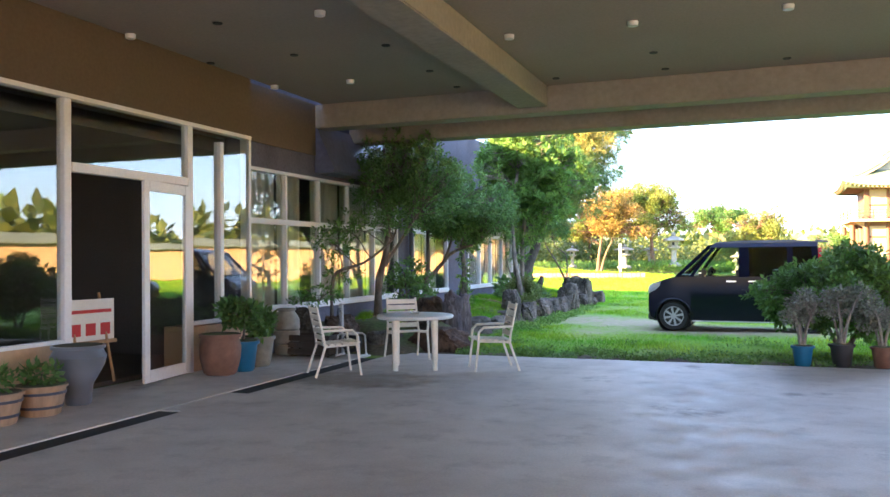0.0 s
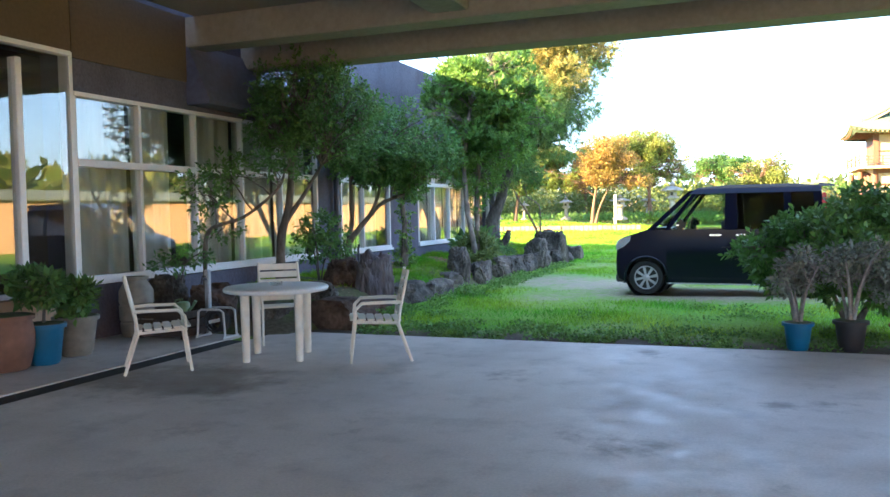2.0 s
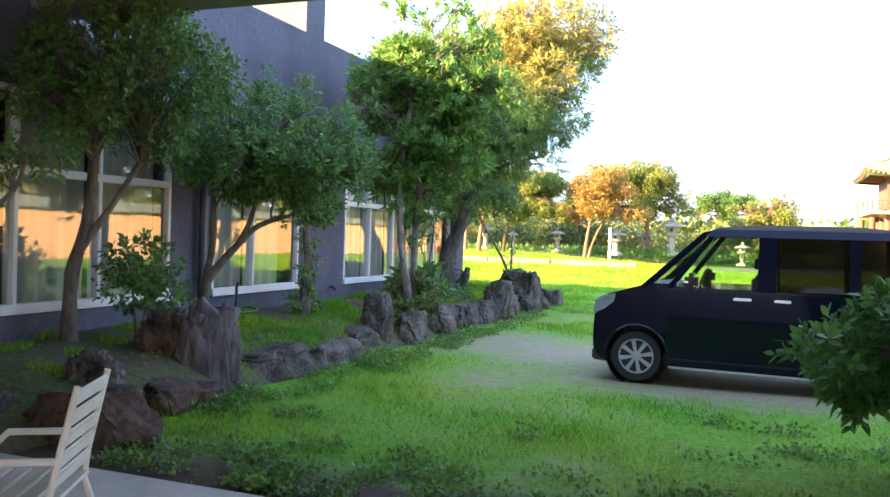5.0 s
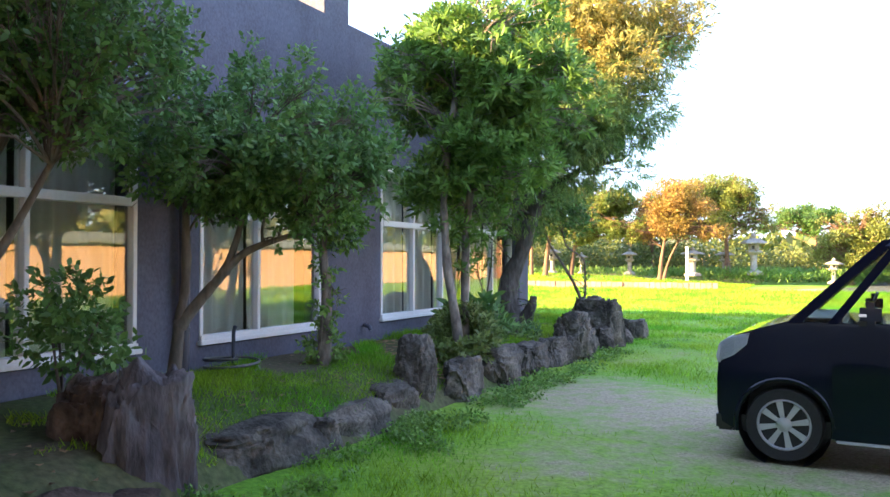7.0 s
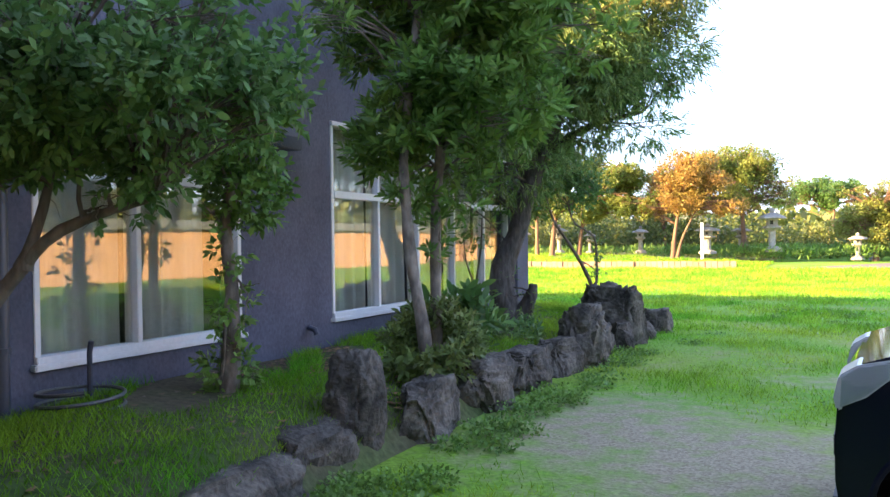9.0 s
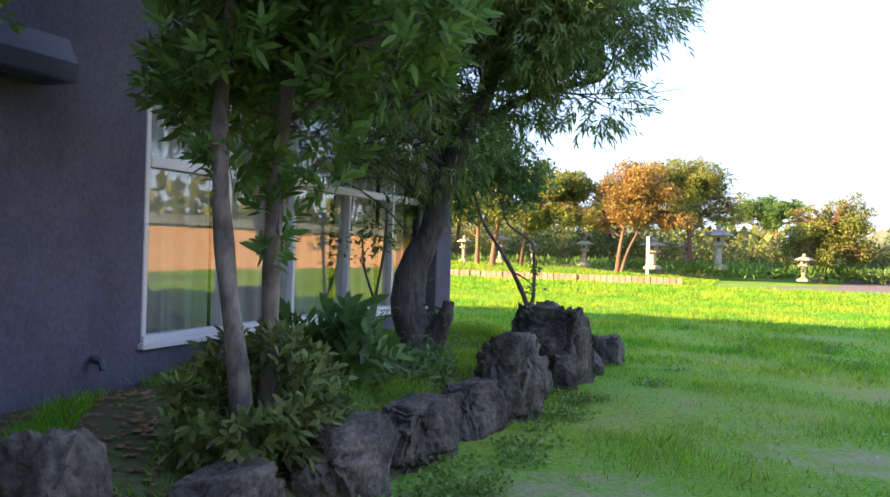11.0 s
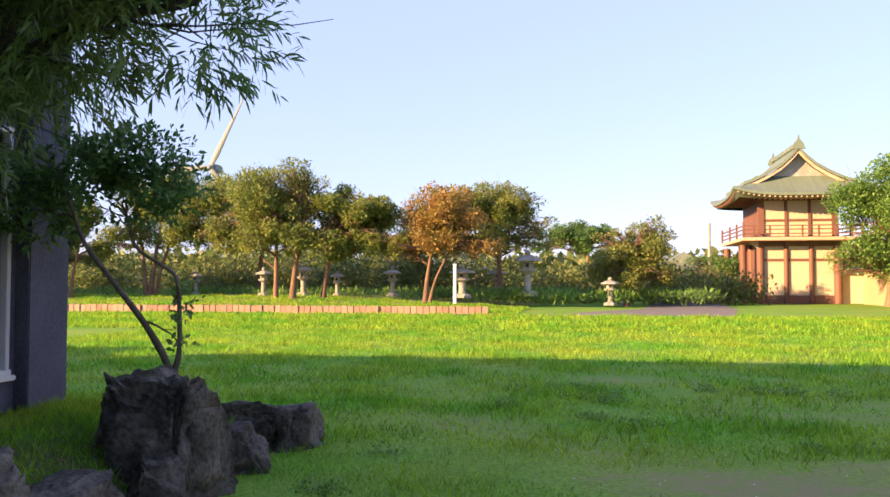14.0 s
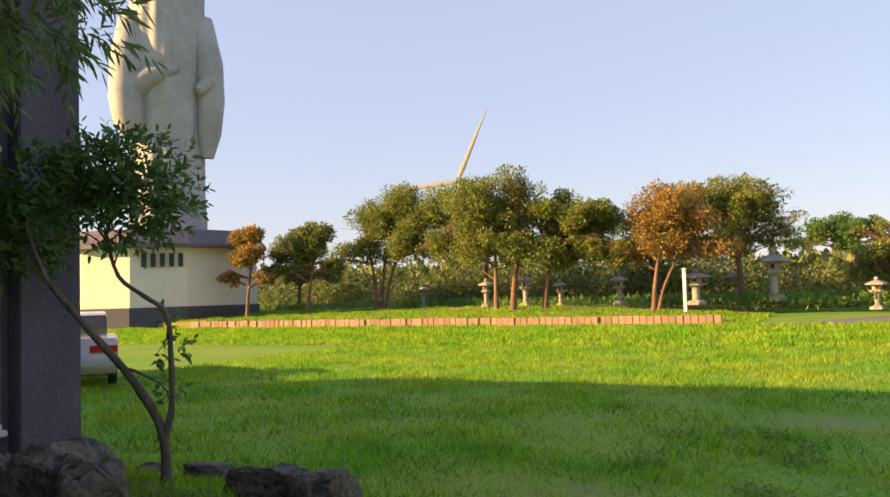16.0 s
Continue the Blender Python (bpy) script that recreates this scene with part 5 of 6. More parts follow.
def kei_van():
    """A tall boxy small van; its nose at x 0, its flank toward -y."""
    car = thing("car", pose(0, 0, 0), "dark blue boxy small van parked on the grass", "car")
    W = 0.735
    r = 0.279
    fx, rx = 0.72, 3.175
    body = [(0.03, 0.26), (0.0, 0.40), (0.0, 0.60), (0.02, 0.76), (0.06, 0.86), (0.14, 0.93), (0.45, 1.0), (0.74, 1.06), (3.36, 1.08), (3.39, 0.95), (3.395, 0.5), (3.36, 0.28)]
    body += [(rx + 0.34, 0.2)] + [(x, z) for x, z in arch(rx, r, 0.335, 0, 180)] + [(2.8, 0.2), (1.1, 0.2)] + arch(fx, r, 0.335, 0, 180) + [(0.3, 0.2)]
    def half(z):
        return W - 0.10 * max(0.0, (z - 1.06) / 0.7)
    body = [(x if x > 0.72 else 0.235 + x * 0.674, z) for x, z in body[:-15]] + [(x if abs(x - 0.3) > 0.01 else 0.36, z) for x, z in body[-15:]]
    s = Shape().prism(body, -W, W)
    s.make("body", M_PAINT, car, bevel=0.022, smooth=True)
    # inner arches and floor
    Shape().box(0.3, 3.3, -W + 0.2, W - 0.2, 0.17, 0.3).make("underbody", M_TRIMBLACK, car)
    # Skylight on roof, spoiler and rails, painted as a lighter blue-grey.
    M_ROOF_SKYSHEEN = material("painted_sky_sheen", (0.05, 0.06, 0.11), 0.2, vary=0.05, bump=0)
    roof = [(1.40, 1.66), (1.55, 1.725), (2.0, 1.755), (2.9, 1.755), (3.3, 1.72), (3.36, 1.66), (3.3, 1.655), (2.9, 1.69), (2.0, 1.69), (1.5, 1.655)]
    s = Shape().prism(roof, -W + 0.10, W - 0.10)
    s.make("roof", M_ROOF_SKYSHEEN, car, bevel=0.02, smooth=True)
    Shape().prism([(3.28, 1.70), (3.3, 1.755), (3.52, 1.72), (3.52, 1.695)], -W + 0.12, W - 0.12).make("spoiler", M_ROOF_SKYSHEEN, car, bevel=0.008)
    def panel(pts, off, thick, sgn):
        q = Shape()
        n = len(pts)
        for o in (off, off - thick):
            q.v += [(x, sgn * (half(z) + o), z) for x, z in pts]
        q.f = [tuple(range(n)), tuple(range(2 * n - 1, n - 1, -1))] + [(i, i + n, (i + 1) % n + n, (i + 1) % n) for i in range(n)]
        return q
    def door_skin(x0, x1, sgn):
        """A door that swells outward between sill and waist, with two pressed lines."""
        q = Shape()
        rows = [(0.30, 0.006), (0.40, 0.010), (0.555, 0.0125), (0.565, 0.0155), (0.78, 0.018), (0.90, 0.0185), (1.0, 0.0185), (1.045, 0.0185)]
        for z, o in rows:
            q.v += [(x0 + 0.004, sgn * (W + o), z), (x1 - 0.004, sgn * (W + o), z), (x1 - 0.004, sgn * (W - 0.02), z), (x0 + 0.004, sgn * (W - 0.02), z)]
        m = len(rows)
        for i in range(m - 1):
            q.f += [(4 * i + k, 4 * i + (k + 1) % 4, 4 * i + 4 + (k + 1) % 4, 4 * i + 4 + k) for k in range(4)]
        q.f += [(0, 1, 2, 3), (4 * m - 1, 4 * m - 2, 4 * m - 3, 4 * m - 4)]
        return q
    for sgn in (-1, 1):
        for pts in ([(0.74, 1.05), (0.84, 1.05), (1.50, 1.69), (1.38, 1.665)], [(1.02, 1.05), (1.09, 1.05), (1.52, 1.63), (1.46, 1.65)], [(1.95, 1.05), (2.14, 1.05), (2.12, 1.66), (1.95, 1.66)], [(2.82, 1.05), (2.92, 1.05), (2.9, 1.66), (2.80, 1.66)], [(3.26, 1.05), (3.37, 1.05), (3.33, 1.66), (3.22, 1.66)]):
            panel(pts, 0.0, 0.06, sgn).make("pillar", M_PAINT, car)
        panel([(1.40, 1.625), (3.33, 1.625), (3.33, 1.70), (1.50, 1.70)], 0.004, 0.06, sgn).make("roof_rail", M_ROOF_SKYSHEEN, car)
        for pts, mat, nm in (([(0.84, 1.06), (1.03, 1.06), (1.45, 1.63), (1.42, 1.63)], M_CARGLASS, "quarter_window"), ([(1.09, 1.06), (1.95, 1.06), (1.95, 1.63), (1.51, 1.63)], M_CARGLASS, "side_window"), ([(2.14, 1.06), (2.82, 1.06), (2.80, 1.63), (2.13, 1.63)], M_TINTED, "side_window"), ([(2.92, 1.06), (3.26, 1.06), (3.22, 1.63), (2.9, 1.63)], M_TINTED, "quarter_window")):
            panel(pts, -0.012, 0.005, sgn).make(nm, mat, car).visible_shadow = False
        d = door_skin(1.05, 2.035, sgn).make("door", M_PAINT, car, smooth=True)
        Shape().box(1.72, 1.90, sgn * (W + 0.022) - 0.012, sgn * (W + 0.022) + 0.012, 0.955, 0.985).make("handle", M_CHROME, d, "chrome handle", bevel=0.005)
        d2 = door_skin(2.04, 2.84, sgn).make("door", M_PAINT, car, smooth=True)
        Shape().box(2.12, 2.28, sgn * (W + 0.022) - 0.012, sgn * (W + 0.022) + 0.012, 0.955, 0.985).make("handle", M_CHROME, d2, "chrome handle", bevel=0.005)
        Shape().box(1.06, 2.84, sgn * W - 0.02, sgn * W + 0.02, 0.2, 0.29).make("side_skirt", M_PAINT, car, bevel=0.01)
        Shape().box(1.08, 2.82, sgn * W - 0.03, sgn * W + 0.03, 0.185, 0.205).make("skirt_strip", M_ALLOY, car, "dull silver strip", bevel=0.004)
        mir = Shape().box(1.24, 1.38, sgn * (W + 0.14) - 0.11, sgn * (W + 0.14) + 0.11, 1.05, 1.23).make("mirror", M_PAINT, car, bevel=0.045, smooth=True)
        Shape().box(1.22, 1.34, sgn * (W + 0.03) - 0.04, sgn * (W + 0.03) + 0.04, 1.05, 1.09).make("mirror_foot", M_TRIMBLACK, car, bevel=0.01)
        Shape().box(1.232, 1.30, sgn * (W + 0.16) - 0.07, sgn * (W + 0.16) + 0.08, 1.125, 1.145).make("indicator", M_CHROME, mir, "silver strip", bevel=0.006)
        hl = Shape().prism([(0.245, 0.72), (0.232, 0.78), (0.255, 0.88), (0.33, 0.93), (0.49, 0.965), (0.47, 0.87), (0.37, 0.78)], sgn * (W - 0.28), sgn * (W + 0.005)).make("headlight", M_HEADLAMP, car, bevel=0.01)
        panel([(0.26, 0.74), (0.268, 0.875), (0.335, 0.922), (0.47, 0.955), (0.455, 0.88), (0.365, 0.80)], 0.012, 0.004, sgn).make("lens", M_LENS, hl)
        Shape().tube([(fx + 0.345 * math.cos(a), sgn * (W - 0.01), r + 0.345 * math.sin(a)) for a in np.linspace(-0.2, math.pi + 0.2, 18)], 0.02, 6).make("arch_trim", M_PAINT, car, smooth=True)
        wheel(car, fx, sgn * (W - 0.015), r, sgn)
        wheel(car, rx, sgn * (W - 0.015), r, sgn)
        for xx in (fx, rx):
            q = Shape().tube([(xx, sgn * (W - 0.02), r), (xx, sgn * (W - 0.5), r)], 0.334, 20)
            q.f = q.f[:-2] + [q.f[-1]]
            q.make("wheel_well", M_TRIMBLACK, car)
        Shape().box(3.34, 3.4, sgn * (W - 0.14), sgn * (W - 0.02), 1.1, 1.6).make("tail_lamp", M_REDLENS, car, bevel=0.01)
    ws = Shape()
    ws.v = [(0.75, -W + 0.03, 1.05), (0.75, W - 0.03, 1.05), (1.42, W - 0.12, 1.67), (1.42, -W + 0.12, 1.67), (0.757, -W + 0.03, 1.05), (0.757, W - 0.03, 1.05), (1.427, W - 0.12, 1.67), (1.427, -W + 0.12, 1.67)]
    ws.f = [(0, 1, 2, 3), (7, 6, 5, 4), (0, 4, 5, 1), (1, 5, 6, 2), (2, 6, 7, 3), (3, 7, 4, 0)]
    ws.make("windscreen", M_CARGLASS, car).visible_shadow = False
    rw = Shape().box(3.32, 3.326, -W + 0.12, W - 0.12, 1.08, 1.66)
    rw.make("rear_window", M_TINTED, car).visible_shadow = False
    Shape().box(0.22, 0.29, -0.55, 0.55, 0.46, 0.58).make("grille", M_TRIMBLACK, car, bevel=0.01)
    Shape().box(0.225, 0.36, -W + 0.02, W - 0.02, 0.2, 0.34).make("front_bumper_lip", M_TRIMBLACK, car, bevel=0.02)
    Shape().box(0.205, 0.222, -0.165, 0.165, 0.36, 0.44).make("number_plate", material("plate_yellow", (0.6, 0.5, 0.08), 0.5), car)
    for y in (-0.34, 0.34):
        Shape().box(1.45, 1.95, y - 0.24, y + 0.24, 0.5, 0.72).box(1.88, 2.02, y - 0.24, y + 0.24, 0.7, 1.22).box(1.9, 2.0, y - 0.12, y + 0.12, 1.24, 1.44).make("seat", M_SEAT, car, bevel=0.04)
    Shape().box(0.8, 1.15, -W + 0.08, W - 0.08, 0.9, 1.09).make("dashboard", M_TRIMBLACK, car, bevel=0.03)
    q = Shape().tube([(1.28 + 0.06 * math.cos(a), 0.34 + 0.17 * math.sin(a), 1.1 + 0.15 * math.cos(a)) for a in np.linspace(0, 6.283, 20)], 0.013, 6).make("steering_wheel", M_TRIMBLACK, car, smooth=True)
    Shape().box(2.0, 3.3, -W + 0.1, W - 0.1, 0.4, 0.95).make("rear_seat", M_SEAT, car, bevel=0.05)
    return car


van = kei_van()
van.matrix_basis = Matrix.Translation((-2.26, 18.06, -0.02)) @ Matrix.Rotation(radians(-3.0), 4, "Z")

# silver saloon beyond the pier
M_SILVER = material("silver_paint", (0.55, 0.56, 0.58), 0.25, metal=0.4, vary=0.04, bump=0, coat=0.5)
sal = thing("car", pose(0, 0, 0), "silver saloon car parked behind the building", "car")
sp = [(0.05, 0.3), (0.0, 0.55), (0.06, 0.72), (0.08, 0.95), (0.9, 1.0), (3.3, 0.95), (4.4, 0.78), (4.5, 0.5), (4.45, 0.3), (4.0, 0.22)] + arch(3.65, 0.3, 0.34, 0, 180) + [(1.2, 0.22)] + arch(0.95, 0.3, 0.34, 0, 180) + [(0.4, 0.22)]
Shape().prism(sp, -0.86, 0.86).make("body", M_SILVER, sal, bevel=0.05, smooth=True)
Shape().prism([(0.7, 0.98), (1.2, 1.38), (2.4, 1.42), (3.2, 0.95)], -0.68, 0.68).make("cabin", M_TINTED, sal, bevel=0.04)
Shape().prism([(1.15, 1.37), (1.3, 1.41), (2.35, 1.44), (2.45, 1.40)], -0.67, 0.67).make("roof", M_SILVER, sal, bevel=0.02)
for sgn in (-1, 1):
    tl = Shape().box(0.035, 0.14, sgn * 0.86 - (0.5 if sgn > 0 else -0.01), sgn * 0.86 + (0.01 if sgn > 0 else 0.5), 0.66, 0.82).make("tail_lamp", M_REDLENS, sal, bevel=0.012)
    Shape().box(0.03, 0.15, sgn * 0.86 - (0.5 if sgn > 0 else -0.012), sgn * 0.86 + (0.012 if sgn > 0 else 0.5), 0.665, 0.685).make("lamp_strip", M_ALLOY, tl)
    wheel(sal, 0.95, sgn * 0.85, 0.3, sgn)
    wheel(sal, 3.65, sgn * 0.85, 0.3, sgn)
Shape().box(-0.06, 0.3, -0.88, 0.88, 0.36, 0.58).make("rear_bumper", M_SILVER, sal, bevel=0.05, smooth=True)
Shape().box(-0.065, 0.1, -0.87, 0.87, 0.42, 0.445).make("bumper_strip", M_CHROME, sal, bevel=0.008)
fwd = Vector((-0.78, 0.63, 0)).normalized()
sal.matrix_basis = Matrix.Translation(Vector((-13.9, 32.9, -0.02)) - Vector((0.63, 0.78, 0)) * 0.86) @ Matrix.Rotation(math.atan2(fwd.y, fwd.x), 4, "Z")

# ---- far lawn, edging, path ----
isl = Shape()
M_ISLE = material("rough_grass", (0.17, 0.19, 0.035), 0.95, vary=0.35, grain=7, patch=0.3, bump=0.5, dist=0.05, tint=(0.24, 0.21, 0.05))
iy = [57.12, 60, 64, 72, 84]
iz = [0.32, 0.42, 0.58, 0.66, 0.7]
ix = np.linspace(-44, -5.6, 30)
for j, y in enumerate(iy):
    isl.v += [(float(x), y, iz[j] * min(1.0, (29 - i) / 9.0) - (0.1 if i == 29 else 0)) for i, x in enumerate(ix)]
isl.f = [(j * 30 + i, j * 30 + i + 1, (j + 1) * 30 + i + 1, (j + 1) * 30 + i) for j in range(4) for i in range(29)]
isl.v += [(float(ix[0]), 57.12, -0.1), (float(ix[-1]), 57.12, -0.1)]
isl.f += [(150, 151, 29) + tuple(range(28, -1, -1))]
structure(isl.make("lawn_bank", M_ISLE, smooth=True), "raised bank of rough grass behind a brick edging", "lawn")
M_ASPHALT = material("path_asphalt", (0.16, 0.14, 0.13), 0.9, vary=0.15, grain=10, patch=0.6)
pa = Shape()
pa.v = [(-44, 55.9, -0.022), (-5.5, 55.6, -0.022), (3.5, 54.5, -0.022), (5.5, 66, -0.022), (6.5, 84, -0.022), (2.5, 84, -0.022), (0.5, 66, -0.022), (-4.5, 57.0, -0.022), (-44, 57.0, -0.022)]
pa.f = [(0, 1, 7, 8), (1, 2, 3, 6, 7), (6, 3, 4, 5)]
structure(pa.make("path", M_ASPHALT), "narrow grey asphalt path by the brick edging", "path")

# ---- stone lanterns and signpost ----
M_STONE = material("pale_granite", (0.36, 0.34, 0.31), 0.85, vary=0.25, grain=12, patch=2, bump=0.3)


def lantern(x, y, z, h, wide=1.0):
    ln = thing("stone_lantern", pose(x, y, z), "pale granite garden lantern with a spreading roof", "lantern", "stone lanterns on the grass bank")
    k = h / 2.0
    for name, prof in (("base", [(0.34, 0), (0.34, 0.14), (0.22, 0.24), (0.14, 0.26)]), ("shaft", [(0.13, 0.26), (0.12, 0.62), (0.13, 0.95)]), ("platform", [(0.14, 0.95), (0.3, 1.08), (0.3, 1.16), (0.2, 1.18)]),
                       ("firebox", [(0.2, 1.18), (0.2, 1.46)]), ("cap", [(0.2, 1.46), (0.5, 1.5), (0.46, 1.58), (0.2, 1.72), (0.08, 1.76)]), ("finial", [(0.07, 1.76), (0.11, 1.84), (0.09, 1.92), (0.01, 2.0)])):
        Shape().lathe([(r * k * wide, zz * k) for r, zz in prof], 6 if name in ("platform", "firebox", "cap", "base") else 12).make(name, M_STONE, ln, bevel=0.01)
    for a in range(0, 6, 2):
        c, s_ = math.cos(a * math.pi / 3 + math.pi / 6), math.sin(a * math.pi / 3 + math.pi / 6)
        q = Shape().box(-0.01, 0.012, -0.07 * k, 0.07 * k, 1.24 * k, 1.41 * k).make("opening", M_SPOT, ln)
        q.matrix_basis = Matrix.Translation((0.175 * k * wide * c, 0.175 * k * wide * s_, 0)) @ Matrix.Rotation(a * math.pi / 3 + math.pi / 6, 4, "Z")
    return ln


for x, y, z, h, w in ((-21.6, 66, 0.6, 1.75, 1), (-19.1, 66, 0.6, 2.0, 1), (-17.0, 66, 0.6, 1.55, 0.9), (-13.9, 67, 0.6, 1.8, 1), (-9.55, 66, 0.55, 1.9, 1.35), (-8.0, 70, 0.6, 1.8, 1.2), (-6.0, 68.5, 0.6, 2.8, 1), (-1.2, 68, 0.1, 1.65, 1.1), (-0.2, 72, 0.0, 1.6, 1), (-27, 68, 0.6, 1.6, 1)):
    lantern(x, y, z, h, w * 1.25)
post = thing("signpost", pose(-9.2, 61.5, 0.44), "plain white wooden marker post", "post")
Shape().box(-0.075, 0.075, -0.075, 0.075, -0.1, 1.9).make("post_shaft", M_LAMP, post, bevel=0.01)
Shape().box(-0.09, 0.09, -0.09, 0.09, 1.9, 1.95).make("post_cap", M_LAMP, post, bevel=0.01)

# ---- far trees ----
F = np.random.default_rng(77)


def far_tree(label, x, y, z, crowns, trunks, n, mat, seed, size=0.27, bark=None, limbs=3):
    clumps = []
    for cx, cz, rx, rz, k in crowns:
        clumps += clump_set(F, (cx, 0, cz * 1.06), (rx * 1.3, rx * 0.9, rz * 1.05), int(k * 2.0), 0.17 * (rx + rz))
        if rx > 1.8:
            clumps += clump_set(F, (cx, 0, cz - rz * 0.85), (rx * 1.15, rx * 0.9, rz * 0.5), int(k * 0.9), 0.15 * (rx + rz))
        for side in (-1, 1):
            clumps += clump_set(F, (cx + side * rx * 1.0, 0.3 * side, cz - rz * (0.75 + 0.3 * F.random())), (rx * 0.6, rx * 0.5, rz * 0.3), int(k * 0.5), 0.13 * (rx + rz))
    return tree("tree", label, (x, y, z), trunks, clumps, int(n * 3.4), size * 0.62, mat, bark or M_PINEBARK, seed, limbs=limbs, slim=0.5, gap=0.45, shell=0.3, twig=0.03)


def stem(dx, h, lean=0.3):
    return [(dx, 0, -0.2), (dx + lean * 0.3, 0, h * 0.4), (dx + lean, 0.1, h)]


far_tree("wind-swept tree with orange autumn leaves and bare twigs", -11.3, 64, 0.5, [(1.0, 4.3, 2.1, 1.5, 18), (-0.6, 4.0, 1.1, 0.9, 8)], [(stem(0, 3.4, 0.5), 0.14, 0.06), (stem(0.25, 3.0, 1.3), 0.1, 0.04)], 5000, M_LEAF_ORANGE, 101, 0.26, limbs=5)
far_tree("broad yellow-green tree behind the marker post", -7.7, 69, 0.6, [(-0.8, 4.9, 2.7, 1.6, 20), (0.8, 5.3, 1.7, 1.3, 10)], [(stem(0, 4.2, -0.2), 0.2, 0.08)], 9000, M_LEAF_PINE, 102)
far_tree("spreading pine with reddish trunks on the grass bank", -19.6, 63, 0.5, [(-0.3, 5.2, 2.9, 1.9, 24), (1.0, 6.2, 1.6, 1.1, 10)], [(stem(0, 4.2, 0.0), 0.15, 0.07), (stem(0.95, 4.8, 0.7), 0.2, 0.08)], 12000, M_LEAF_PINE, 103)
far_tree("dark pine with bare lower twigs on the grass bank", -17.2, 64, 0.4, [(1.9, 4.7, 2.2, 1.6, 18)], [(stem(0, 3.6, 0.6), 0.17, 0.07)], 10000, M_LEAF_PINE, 104, limbs=4)
far_tree("wide pine with several reddish trunks", -29.2, 66, 0.5, [(1.9, 5.6, 3.1, 1.8, 22), (-0.6, 4.0, 1.4, 0.8, 6)], [(stem(0, 4.0, -0.6), 0.15, 0.07), (stem(0.25, 4.6, 0.6), 0.18, 0.07), (stem(0.5, 4.4, 1.4), 0.14, 0.06)], 11000, M_LEAF_PINE, 105)
far_tree("small tree with browning leaves by the statue hall", -34.6, 60, 0.4, [(0.1, 3.8, 1.4, 1.4, 10)], [(stem(0, 3.2, 0.3), 0.13, 0.05)], 3500, M_LEAF_ORANGE, 106, 0.26)
far_tree("small yellow-green tree by the statue hall", -32.0, 62.5, 0.45, [(0.1, 4.0, 1.6, 1.3, 10)], [(stem(0, 3.4, 0.5), 0.13, 0.05)], 4500, M_LEAF_YELLOW, 107, 0.28)
far_tree("rounded yellow-green tree beside the path", -0.2, 70, 0.1, [(0.2, 3.2, 2.2, 1.5, 18), (1.4, 4.0, 1.2, 1.0, 6)], [(stem(0, 2.6, 0.3), 0.16, 0.06)], 8000, M_LEAF_YELLOW, 108, 0.26)
far_tree("large green tree in front of the temple gate", 15.4, 73, 0.0, [(0.4, 5.6, 2.7, 3.0, 26), (-1.4, 3.2, 1.6, 1.2, 10)], [(stem(0, 4.2, 0.2), 0.28, 0.1)], 15000, M_LEAF_BRIGHT, 109, 0.3)
far_tree("round dark bush beside the temple gate", 6.3, 85, 0.0, [(0, 1.8, 1.9, 1.7, 14)], [(stem(0, 1.6, 0.1), 0.12, 0.05)], 5000, M_LEAF, 110)
far_tree("far flat-topped dark green pine", -3.0, 100, 0.4, [(0, 5.2, 3.6, 0.9, 14)], [(stem(0, 4.6, 0.4), 0.2, 0.08)], 5000, M_LEAF, 111, 0.35)
far_tree("tall pine behind the bank", -24.5, 72, 0.6, [(0, 5.6, 2.6, 1.7, 16)], [(stem(0, 4.6, 0.4), 0.2, 0.08)], 8000, M_LEAF, 112)
far_tree("tall pine behind the bank", -14.0, 76, 0.6, [(0, 4.6, 2.4, 1.4, 14)], [(stem(0, 3.8, -0.4), 0.2, 0.08)], 6500, M_LEAF, 113)
far_tree("bare-twigged tree with yellowing leaves", -38.5, 70, 0.5, [(0, 4.0, 2.0, 1.5, 12)], [(stem(0, 3.4, 0.2), 0.16, 0.06)], 4500, M_LEAF_YELLOW, 114)

hedge_cl = []
for k in range(230):
    x = -48 + 56 * F.random()
    y = 74 + 14 * F.random()
    hh = (1.0 if x < -3 else 0.7) + (1.7 if x < -8 else 0.8) * F.random()
    hedge_cl.append((x, y, 0.5 + hh * 0.5, 1.3 + F.random(), 1.0, hh))
hedge = raw_mesh("hedge", leaf_cloud(F, hedge_cl, 105000, 0.24, 0.55, shell=0.3, gap=0.6), 4, M_LEAF_SHRUB)
tagged(hedge, "mixed green shrubbery behind the lanterns", "shrubbery", kind="stuff")
low_cl = [(-44 + 48 * F.random(), 67.5 + 6 * F.random(), 0.62, 1.4, 0.8, 0.35) for _ in range(110)]
tall_grass = raw_mesh("tall_grass", leaf_cloud(F, low_cl, 26000, 0.3, 0.2, droop=-0.8, shell=0.2, gap=0.7), 4, M_LEAF_BRIGHT)
tagged(tall_grass, "tall bright green grass on the bank", "grass", kind="stuff")
wood_cl = []
for k in range(260):
    a = -2.0 + 3.1 * F.random()
    rr = 125 + 60 * F.random()
    wood_cl.append((rr * math.sin(a), rr * math.cos(a), 1.8, 8, 4, 2.4 + 1.6 * F.random()))
for k in range(60):
    wood_cl.append((24 + 10 * F.random(), -30 + 120 * F.random(), 2.2, 3.5, 3.5, 2.2 + 1.2 * F.random()))
woods = raw_mesh("distant_woods", leaf_cloud(F, wood_cl, 90000, 1.3, 0.7, shell=0.3, gap=0.7), 4, M_LEAF_SHRUB)
